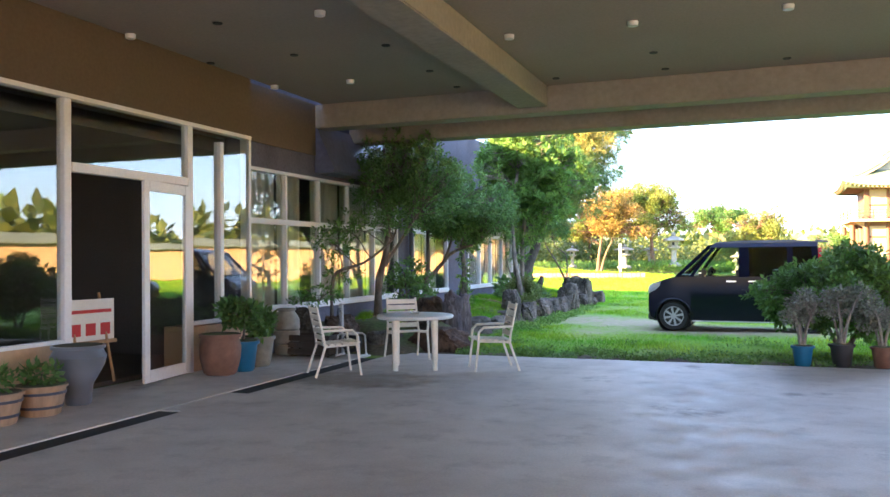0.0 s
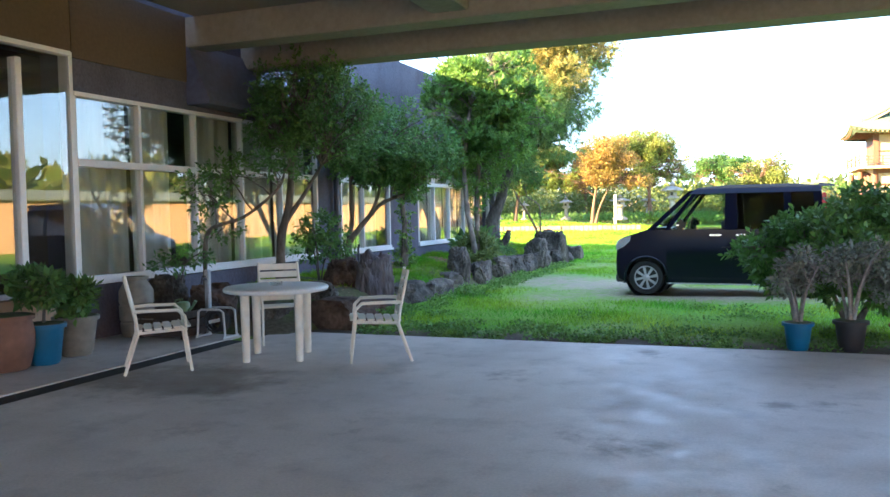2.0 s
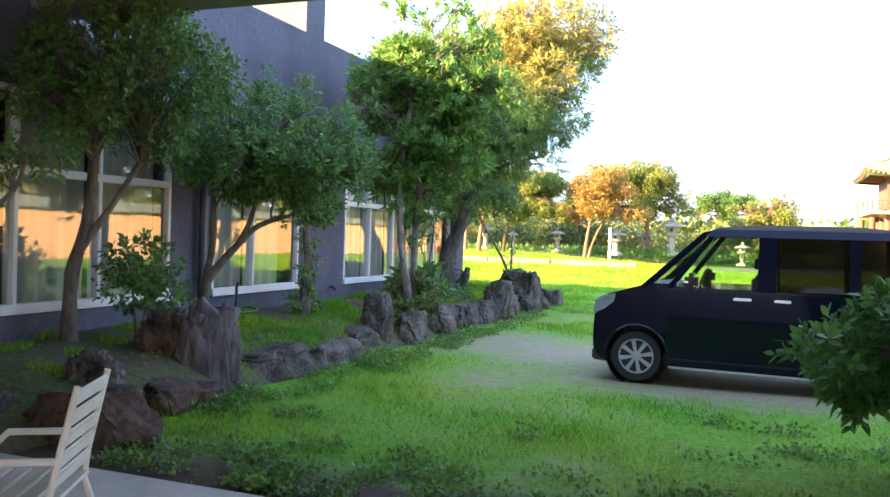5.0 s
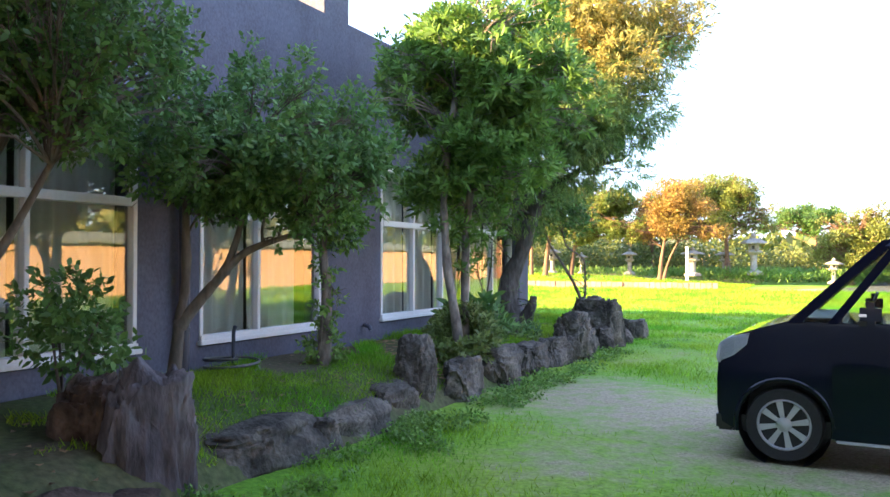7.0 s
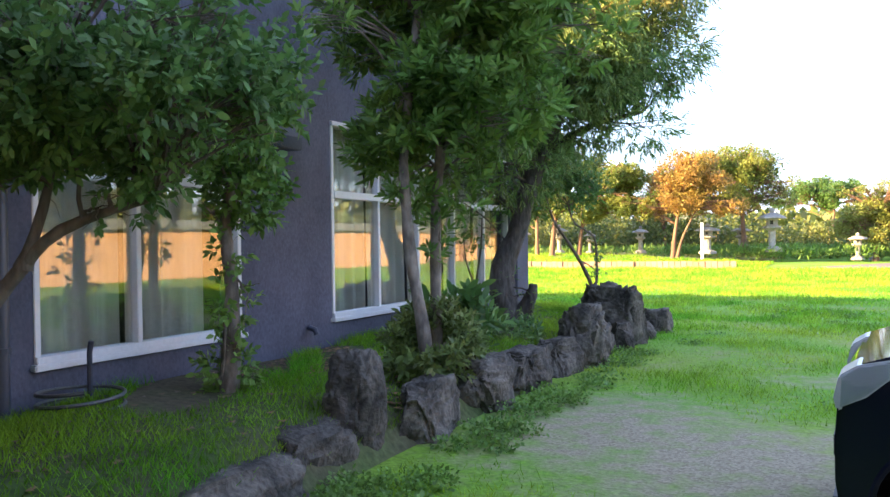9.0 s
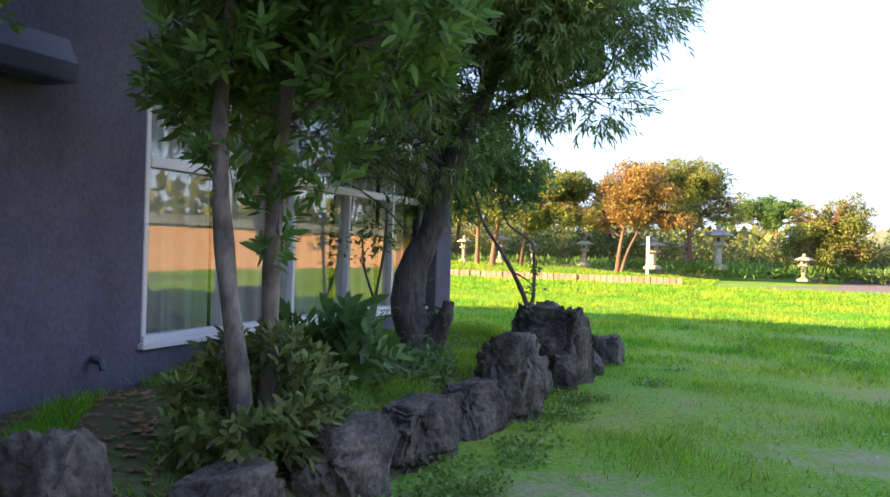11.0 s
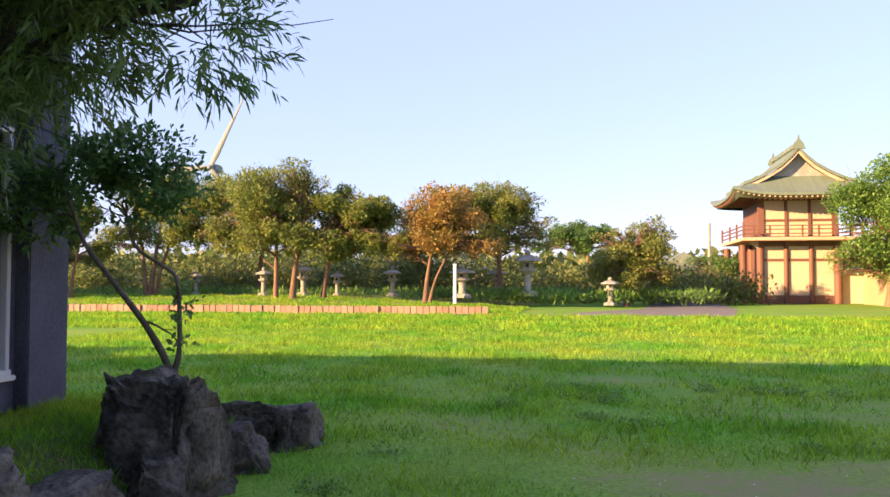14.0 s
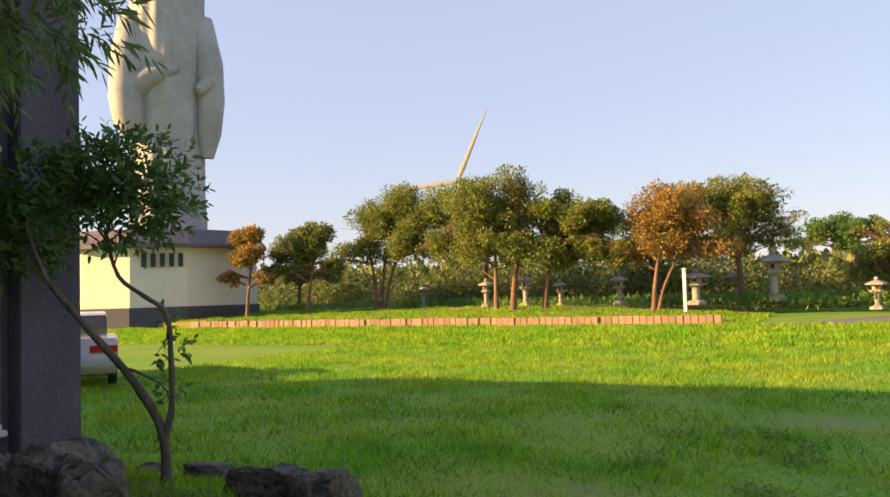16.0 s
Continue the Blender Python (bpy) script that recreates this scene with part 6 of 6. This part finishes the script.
tagged(woods, "distant belt of green woodland", "woods", kind="stuff")

# ---- temple gate ----
M_REDWOOD = material("red_brown_timber", (0.17, 0.075, 0.05), 0.65, vary=0.2, grain=12, patch=1.5, stretch=(1, 1, 0.25))
M_CREAM = material("cream_plaster", (0.5, 0.4, 0.28), 0.85, vary=0.06, grain=6, patch=0.8, bump=0.1)
M_COPPER = material("green_copper_roof", (0.15, 0.19, 0.145), 0.6, vary=0.15, grain=4, patch=0.8, stretch=(6, 0.4, 0.4))
M_SALMON = material("pale_timber", (0.55, 0.36, 0.24), 0.7, vary=0.1, grain=10, patch=1.5)
gate = thing("temple_gate", pose(11.4, 78, 0), "two-storey temple gate with a green hip-and-gable roof", "gate")
GW, GD = 2.45, 7.0
for x in (-GW, -0.8, 0.8, GW):
    for y in (0, GD):
        Shape().tube([(x, y, 0), (x, y, 4.2)], 0.26 if abs(x) > 2 else 0.16, 14).make("column", M_REDWOOD, gate, smooth=True)
for y in (0, 2.3, 4.7, GD):
    Shape().tube([(-GW - 0.95 if y in (0, GD) else -GW, y + 1.0, 0), (-GW - 0.95 if y in (0, GD) else -GW, y + 1.0, 4.0)], 0.24, 12).make("column", M_REDWOOD, gate, smooth=True)
Shape().box(-GW, GW, 0.05, 0.2, 0.55, 2.9).make("panel", M_CREAM, gate)
Shape().box(-GW, GW, 0.05, 0.2, 3.0, 3.85).make("panel", M_CREAM, gate)
Shape().box(-GW, GW, 0.0, 0.25, 0.0, 0.55).make("plinth", M_REDWOOD, gate)
Shape().box(-GW, GW, -0.02, 0.24, 2.86, 3.02).make("tie_beam", M_REDWOOD, gate)
Shape().box(-GW, GW, -0.02, 0.24, 3.85, 4.2).make("tie_beam", M_REDWOOD, gate)
Shape().box(-GW, -GW + 0.15, 0.3, GD, 0.0, 4.1).make("side_wall", M_REDWOOD, gate)
Shape().box(GW - 0.15, GW, 0.3, GD, 0.0, 4.1).make("side_wall", M_CREAM, gate)
for x in (-0.8, 0.8):
    Shape().box(x - 0.09, x + 0.09, -0.01, 0.22, 0, 2.9).make("stud", M_REDWOOD, gate)
Shape().box(-GW - 1.3, GW + 1.3, -1.2, GD + 1.2, 4.2, 4.42).make("balcony_floor", M_SALMON, gate, bevel=0.02)
for x in (-GW, GW):
    Shape().prism([(x - 0.9 if x < 0 else x + 0.9, 4.2), (x, 4.2), (x, 3.6), (x - 0.2 if x < 0 else x + 0.2, 3.75)], -0.2, 0.2).make("bracket", M_SALMON, gate)
    for y in (-1.15, 1.5, 4.5, GD + 1.15):
        Shape().box((x - 1.32 if x < 0 else x + 1.2), (x - 1.2 if x < 0 else x + 1.32), y - 0.06, y + 0.06, 4.42, 5.45).make("rail_post", M_REDWOOD, gate)
for z in (4.62, 4.9, 5.15):
    Shape().box(-GW - 1.3, GW + 1.3, -1.18, -1.1, z, z + 0.07).make("rail", M_REDWOOD, gate)
    for x in (-GW - 1.28, GW + 1.2):
        Shape().box(x, x + 0.08, -1.1, GD + 1.1, z, z + 0.07).make("rail", M_REDWOOD, gate)
for x in np.linspace(-GW - 0.6, GW + 0.6, 7):
    Shape().box(x - 0.05, x + 0.05, -1.19, -1.09, 4.42, 5.2).make("baluster", M_REDWOOD, gate)
U = 2.35
Shape().box(-U, U, 0.2, 0.35, 4.42, 7.2).make("upper_panel", M_CREAM, gate)
Shape().box(-U, -U + 0.15, 0.35, GD, 4.42, 7.2).make("upper_side", M_REDWOOD, gate)
Shape().box(U - 0.15, U, 0.35, GD, 4.42, 7.2).make("upper_side", M_REDWOOD, gate)
for x in (-U, -0.75, 0.75, U):
    Shape().box(x - (0.2 if abs(x) > 2 else 0.09), x + (0.2 if abs(x) > 2 else 0.09), 0.1, 0.4, 4.42, 7.2).make("upper_post", M_REDWOOD, gate)
Shape().box(-U, U, 0.14, 0.36, 5.55, 5.7).make("upper_tie", M_REDWOOD, gate)
Shape().box(-U - 0.4, U + 0.4, 0.0, 0.3, 6.95, 7.25).make("upper_tie", M_REDWOOD, gate)
# curved skirt roof: rings from the eave up to the gable's foot
EX, EY0, EY1 = 4.45, -1.9, GD + 1.9
skirt = Shape()
NX, NY = 14, 16


def ring(f, zc, flare):
    pts = []
    hx, y0, y1 = EX * (1 - f) + 2.6 * f, EY0 * (1 - f) + 0.3 * f, EY1 * (1 - f) + (GD - 0.3) * f
    for i in range(NX):
        u = -1 + 2 * i / NX
        pts.append((u * hx, y0, zc + flare * abs(u) ** 3))
    for i in range(NY):
        v = -1 + 2 * i / NY
        pts.append((hx, (y0 + y1) / 2 + v * (y1 - y0) / 2, zc + flare * abs(v) ** 3))
    for i in range(NX):
        u = 1 - 2 * i / NX
        pts.append((u * hx, y1, zc + flare * abs(u) ** 3))
    for i in range(NY):
        v = 1 - 2 * i / NY
        pts.append((-hx, (y0 + y1) / 2 + v * (y1 - y0) / 2, zc + flare * abs(v) ** 3))
    return pts


rings = [ring(0.25, 6.95, 0.15), ring(0.0, 7.12, 0.5), ring(0.0, 7.3, 0.5), ring(0.35, 7.62, 0.2), ring(0.7, 8.1, 0.05), ring(1.0, 8.7, 0)]
K = len(rings[0])
for rg in rings:
    skirt.v += rg
skirt.f = [(j * K + i, j * K + (i + 1) % K, (j + 1) * K + (i + 1) % K, (j + 1) * K + i) for j in range(5) for i in range(K)]
skirt.make("roof_skirt", M_COPPER, gate, smooth=True)
for x in np.linspace(-EX + 0.35, EX - 0.35, 26):
    lift = 0.5 * abs(x / EX) ** 3
    Shape().box(x - 0.05, x + 0.05, EY0 + 0.1, 0.2, 6.99 + lift, 7.1 + lift).make("rafter", M_SALMON, gate)
for y in np.linspace(EY0 + 0.5, EY1 - 0.5, 26):
    v = (y - (EY0 + EY1) / 2) / ((EY1 - EY0) / 2)
    lift = 0.5 * abs(v) ** 3
    Shape().box(-EX + 0.1, -U, y - 0.06, y + 0.06, 6.98 + lift, 7.1 + lift).make("rafter", M_REDWOOD, gate)
prof = [(0.0, 10.55), (0.5, 10.0), (1.1, 9.45), (1.9, 8.95), (2.9, 8.45), (3.5, 8.25)]
up_pts = [(-x, z) for x, z in reversed(prof)] + prof[1:]
thick = [(x, z - 0.22) for x, z in reversed(up_pts)]
Shape().prism(up_pts + thick, -0.5, GD + 0.5).make("roof_gable", M_COPPER, gate)
Shape().prism([(x * 0.97, z - 0.23) for x, z in up_pts] + [(x * 0.97, z - 0.46) for x, z in reversed(up_pts)], -0.42, -0.3).make("bargeboard", M_SALMON, gate)
Shape().prism([(x * 0.9, z - 0.3) for x, z in up_pts] + [(2.6, 8.2), (-2.6, 8.2)], 0.2, 0.35).make("gable_panel", M_STONE, gate)
Shape().box(-0.16, 0.16, -0.5, GD + 0.5, 10.5, 10.85).make("ridge", M_COPPER, gate, bevel=0.05)
for y in (-0.55, GD + 0.45):
    Shape().prism([(-0.42, 10.35), (-0.3, 10.75), (-0.1, 10.95), (0, 11.35), (0.1, 10.95), (0.3, 10.75), (0.42, 10.35)], y, y + 0.14).make("ridge_ornament", M_COPPER, gate)
gw = thing("boundary_wall", pose(13.9, 78.3, 0), "cream plaster wall beside the temple gate", "wall", "", "structure")
Shape().box(0, 12, 0, 0.4, 0, 2.0).make("wall_face", M_CREAM, gw)
Shape().box(-0.05, 12, -0.3, 0.7, 2.0, 2.25).make("cap", M_TILE, gw)

# ---- statue, its hall, turbine, houses ----
hall = thing("statue_hall", pose(-43.2, 61.5, 0), "pale many-sided hall under the great statue", "hall")
M_PALE = material("pale_wall", (0.66, 0.62, 0.52), 0.8, vary=0.06, grain=5, patch=0.5)
Shape().lathe([(6.4, -0.1), (6.4, 1.15), (6.3, 1.2)], 12).make("plinth", M_DARKMETAL, hall)
Shape().lathe([(6.3, 1.15), (6.2, 4.75)], 12).make("wall", M_PALE, hall)
Shape().lathe([(6.9, 4.75), (6.9, 4.95), (6.2, 5.85), (5.2, 5.95)], 12).make("roof", material("purple_grey_roof", (0.12, 0.10, 0.12), 0.6, vary=0.1), hall)
for k in range(5):
    q = Shape().box(-0.14, 0.14, -0.1, 0.1, 3.6, 4.4).make("window", M_SPOT, hall)
    a = -0.92 + k * 0.085
    q.matrix_basis = Matrix.Translation((6.13 * math.cos(a), 6.13 * math.sin(a), 0)) @ Matrix.Rotation(-0.785 + math.pi / 2, 4, "Z")
stat = Shape()
sec = [(5.9, 2.7, 2.3), (6.6, 2.75, 2.3), (9, 2.6, 2.2), (12, 2.55, 2.2), (15, 2.75, 2.3), (18, 2.95, 2.3), (21, 2.7, 2.1), (24, 2.9, 2.1), (27, 2.4, 1.8), (28.5, 1.1, 1.0), (30, 1.35, 1.4), (32.5, 1.3, 1.3), (34, 0.5, 0.5)]
ZS = np.linspace(5.9, 34, 110)
for z in ZS:
    a = 0.85 * float(np.interp(z, [q[0] for q in sec], [q[1] for q in sec]))
    b = float(np.interp(z, [q[0] for q in sec], [q[2] for q in sec]))
    for k in range(96):
        t = 2 * math.pi * k / 96
        fold = 1 + 0.022 * math.sin(10 * t + 0.35 * z) + 0.018 * math.sin(17 * t + 1 - 0.25 * z) + 0.012 * math.sin(1.4 * z + 3 * t)
        stat.v.append((a * math.cos(t) * fold, b * math.sin(t) * fold, float(z)))
stat.f = [(j * 96 + k, j * 96 + (k + 1) % 96, (j + 1) * 96 + (k + 1) % 96, (j + 1) * 96 + k) for j in range(109) for k in range(96)]
stat.tube([(2.0, -0.3, 20), (2.5, -0.8, 17), (2.65, -1.0, 14.5), (2.5, -0.9, 12.4), (2.35, -0.8, 10.8)], [0.9, 1.0, 0.9, 0.8, 0.45], 14)
stat.tube([(-2.0, -0.4, 20), (-2.4, -1.0, 17), (-2.5, -1.3, 14.5), (-2.35, -1.4, 13.0), (-2.2, -1.4, 11.9)], [1.0, 1.15, 1.15, 1.0, 0.5], 14)
stat.tube([(-2.2, -1.4, 15.0), (-1.0, -1.95, 15.8), (0.1, -2.1, 16.2), (0.6, -2.1, 16.3)], [0.9, 0.7, 0.45, 0.25], 12)
stat.tube([(2.6, -1.3, 15.8), (2.2, -1.7, 15.3), (1.8, -1.9, 15.0)], [0.6, 0.5, 0.3], 12)
for k in range(26):
    u = k / 25
    stat.tube([(-0.2 + 2.1 * u, -1.7, 16 - 9 * math.sin(math.pi * u * 0.62)), (-0.2 + 2.1 * u + 0.01, -2.32 + 0.25 * u, 16 - 9 * math.sin(math.pi * u * 0.62))], 0.13, 8)
st = stat.make("statue", material("white_statue", (0.40, 0.40, 0.41), 0.75, vary=0.12, grain=3, patch=0.4, tint=(0.31, 0.31, 0.32)), smooth=True)
st.matrix_basis = Matrix.Translation((-42.0, 61.1, 0.05)) @ Matrix.Rotation(radians(46), 4, "Z")
tagged(st, "colossal white robed statue standing on its hall", "statue")
turb = thing("wind_turbine", pose(-180, 380, -5), "white wind turbine far behind the trees", "wind turbine")
M_TURB = material("turbine_white", (0.17, 0.18, 0.2), 0.5, vary=0.04)
Shape().tube([(0, 4, -1), (0, 4, 59)], [2.2, 1.4], 16).make("tower", M_TURB, turb, smooth=True)
Shape().box(-1.8, 1.8, -2, 7, 58.5, 62).make("nacelle", M_TURB, turb, bevel=0.6)
Shape().lathe([(1.6, 0), (1.3, 1.2), (0.2, 2.2)], 16).make("hub", M_TURB, turb, smooth=True, at=pose(0, -2, 60, 90, 0, 0))
for a in (63, 183, 303):
    c, s_ = math.cos(radians(a)), math.sin(radians(a))
    q = Shape().tube([(0, 0, 0), (7, 0, 0), (38, 0, 0)], [0.9, 1.5, 0.25], 8).make("blade", M_TURB, turb, smooth=True)
    q.matrix_basis = Matrix.Translation((0, -3, 60)) @ Matrix.Rotation(-radians(a), 4, "Y") @ Matrix.Diagonal((1, 0.35, 1, 1))
for x, y, w, label in ((7.2, 110, 5.5, "far tan house with a dark tiled roof"), (-18, 112, 7, "far house with a grey roof"), (0.5, 118, 8, "far house with a grey roof")):
    h = thing("house", pose(x, y, 0.2), label, "house")
    Shape().box(-w / 2, w / 2, 0, 6, 0, 2.6).make("wall", M_PLASTER, h)
    Shape().prism([(-w / 2 - 0.5, 2.5), (0, 4.4), (w / 2 + 0.5, 2.5)], -0.5, 6.5).make("roof", M_TILE, h)
    Shape().box(-0.6, 0.6, -0.03, 0.02, 0.9, 1.9).make("window", M_SPOT, h)
pole = thing("utility_pole", pose(10.5, 115, 0), "thin grey utility pole", "pole")
Shape().tube([(0, 0, 0), (0, 0, 8)], 0.16, 8).make("pole_shaft", M_STONE, pole)

# ---- grass blades ----
def blades(rng, n, x0, x1, y0, y1, h, w, keep, zf=None):
    x = x0 + (x1 - x0) * rng.random(n)
    y = y0 + (y1 - y0) * rng.random(n)
    tuft = 0.5 + 0.5 * np.sin(x * 2.3 + 1.3 * np.sin(y * 1.7)) * np.sin(y * 1.9 + np.sin(x * 1.1))
    ok = keep(x, y) & (rng.random(n) < 0.45 + 0.55 * tuft)
    x, y, tuft = x[ok], y[ok], tuft[ok]
    n = len(x)
    z = zf(x, y) if zf else np.full(n, -0.035)
    a = rng.random(n) * 2 * np.pi
    hh = h * (0.35 + 0.9 * rng.random(n)) * (0.5 + 0.8 * tuft)
    lean = hh * (0.3 + 0.7 * rng.random(n))
    b = rng.random(n) * 2 * np.pi
    p = np.stack([x, y, z], 1)
    s = np.stack([np.cos(a) * w, np.sin(a) * w, 0 * a], 1) * (0.6 + 0.8 * rng.random(n))[:, None]
    tip = np.stack([x + np.cos(b) * lean, y + np.sin(b) * lean, z + hh], 1)
    return np.stack([p - s, p + s, tip], 1).reshape(-1, 3)


M_BLADE = material("grass_blade", (0.125, 0.36, 0.02), 0.7, vary=0.35, grain=2.2, patch=0.5, bump=0, tint=(0.31, 0.43, 0.03), island=0.45, translucent=0.5, spec=0.2)
G = np.random.default_rng(9)
on_lawn = lambda x, y: (bare(x, y) + 0.35 * np.random.default_rng(3).random(x.shape) < 0.52) & ((x > -4.75) | (y > 27.6) | (y < 12)) & ((x < -0.1) | (y > 12.5))
g1 = blades(G, 230000, -6.5, 4.5, 12.15, 30, 0.075, 0.004, on_lawn)
g2 = blades(G, 170000, -16, 9, 27, 44, 0.11, 0.009, lambda x, y: ((x > -7.3) | (y > 27.2)) & (bare(x, y) + 0.35 * np.random.default_rng(4).random(x.shape) < 0.5))
g3 = blades(G, 110000, -40, 15, 44, 56, 0.16, 0.02, lambda x, y: x < 15)
g4 = blades(G, 75000, -6.98, -5.0, 13, 27.2, 0.085, 0.004, lambda x, y: (np.sin(x * 3 + y) + np.sin(y * 1.3) > -1.3) & ((y < 18.9) | (y > 20.6) | (np.sin(x * 7 + y * 5) > 0.4)) & ((y > 15.2) | (np.sin(x * 9 + y * 4) + np.sin(y * 7 - x * 3) > 0.9)), bed_z)
g5 = blades(G, 50000, -43, -5.7, 57.2, 66, 0.16, 0.025, lambda x, y: x < 0, lambda x, y: (0.32 + 0.035 * (y - 57)) * np.clip((-5.6 - x) / 11.9, 0, 1) - 0.03)
tagged(raw_mesh("grass", np.concatenate([g1, g2, g3, g4, g5]), 3, M_BLADE), "short bright green lawn grass", "grass", kind="stuff")

# creeping weeds on the damp soil beside the concrete, clover in the lawn
WD = np.random.default_rng(29)
weed_cl = [(-4.3 + 5.6 * WD.random(), 12.25 + 1.1 * WD.random() ** 1.6, 0.0, 0.1 + 0.16 * WD.random(), 0.08 + 0.1 * WD.random(), 0.05) for _ in range(130)]
weed_cl += [c for c in [(-4.4 + 8 * WD.random(), 14 + 18 * WD.random(), -0.01, 0.12 + 0.22 * WD.random(), 0.1 + 0.15 * WD.random(), 0.07) for _ in range(190)] if bare(np.array(c[0]), np.array(c[1])) < 0.2]
weed_cl += [(-4.72 + 0.5 * WD.random() ** 1.5, 13.6 + 10.5 * WD.random(), 0.0, 0.1 + 0.14 * WD.random(), 0.1 + 0.16 * WD.random(), 0.05 + 0.05 * WD.random()) for _ in range(80)]
tagged(raw_mesh("weeds", leaf_cloud(WD, weed_cl, 34000, 0.035, 0.7, shell=0.2, gap=0.6), 4, M_LEAF_BRIGHT), "low dark green clover and creeping weeds", "weeds", kind="stuff")
cx_, cy_ = -2.5 + 8 * WD.random(320), 22.5 + 9 * WD.random(320)
flower = np.stack([np.stack([cx_ + 0.011 * math.cos(a), cy_ + 0.011 * math.sin(a), np.full(320, 0.035) + 0.008 * (k % 2)], 1) for k, a in enumerate((0, 1.57, 3.14, 4.71))], 1).reshape(-1, 3)
tagged(raw_mesh("clover_flowers", flower, 4, material("white_petal", (0.7, 0.68, 0.6), 0.8, translucent=0.3)), "tiny white clover flowers in the lawn", "flowers", kind="stuff")

FL = np.random.default_rng(19)
fx = -6.9 + 1.9 * FL.random(700)
fy = np.where(FL.random(700) < 0.6, 18.7 + 1.7 * FL.random(700), 13 + 13 * FL.random(700))
fa = FL.random(700) * 6.28
fs = 0.022 + 0.02 * FL.random(700)
fz = bed_z(fx, fy) + 0.014
c1, s1 = np.cos(fa) * fs, np.sin(fa) * fs
fq = np.stack([np.stack([fx + c1, fy + s1, fz + 0.012], 1), np.stack([fx - s1 * 0.6, fy + c1 * 0.6, fz], 1), np.stack([fx - c1, fy - s1, fz + 0.01], 1), np.stack([fx + s1 * 0.6, fy - c1 * 0.6, fz], 1)], 1).reshape(-1, 3)
tagged(raw_mesh("leaf_litter", fq, 4, leaf_material("dead_leaf", (0.26, 0.14, 0.06), (0.15, 0.085, 0.04), translucent=0.1)), "scattered dry brown leaves on the bed", "leaves", kind="stuff")

# ---- brick edging of the bank ----
M_BRICK = material("edging_brick", (0.33, 0.21, 0.145), 0.85, vary=0.15, grain=14, patch=2, objrand=0.25)
edging = thing("edging", pose(-36, 57.05, -0.03), "low edging of upright pinkish bricks", "edging", "", "structure")
brick_me = None
n_brick = 96
for i in range(n_brick):
    if brick_me is None:
        ob = Shape().box(-0.145, 0.145, -0.07, 0.07, 0, 0.36).make("brick", M_BRICK, edging, bevel=0.012)
        brick_me = ob.data
    else:
        ob = new("brick", brick_me)
        ob.parent = edging
    ob.matrix_basis = pose(i * 0.305, 0.03 * G.normal(), 0.012 * G.normal(), 1.5 * G.normal(), 0, G.normal())
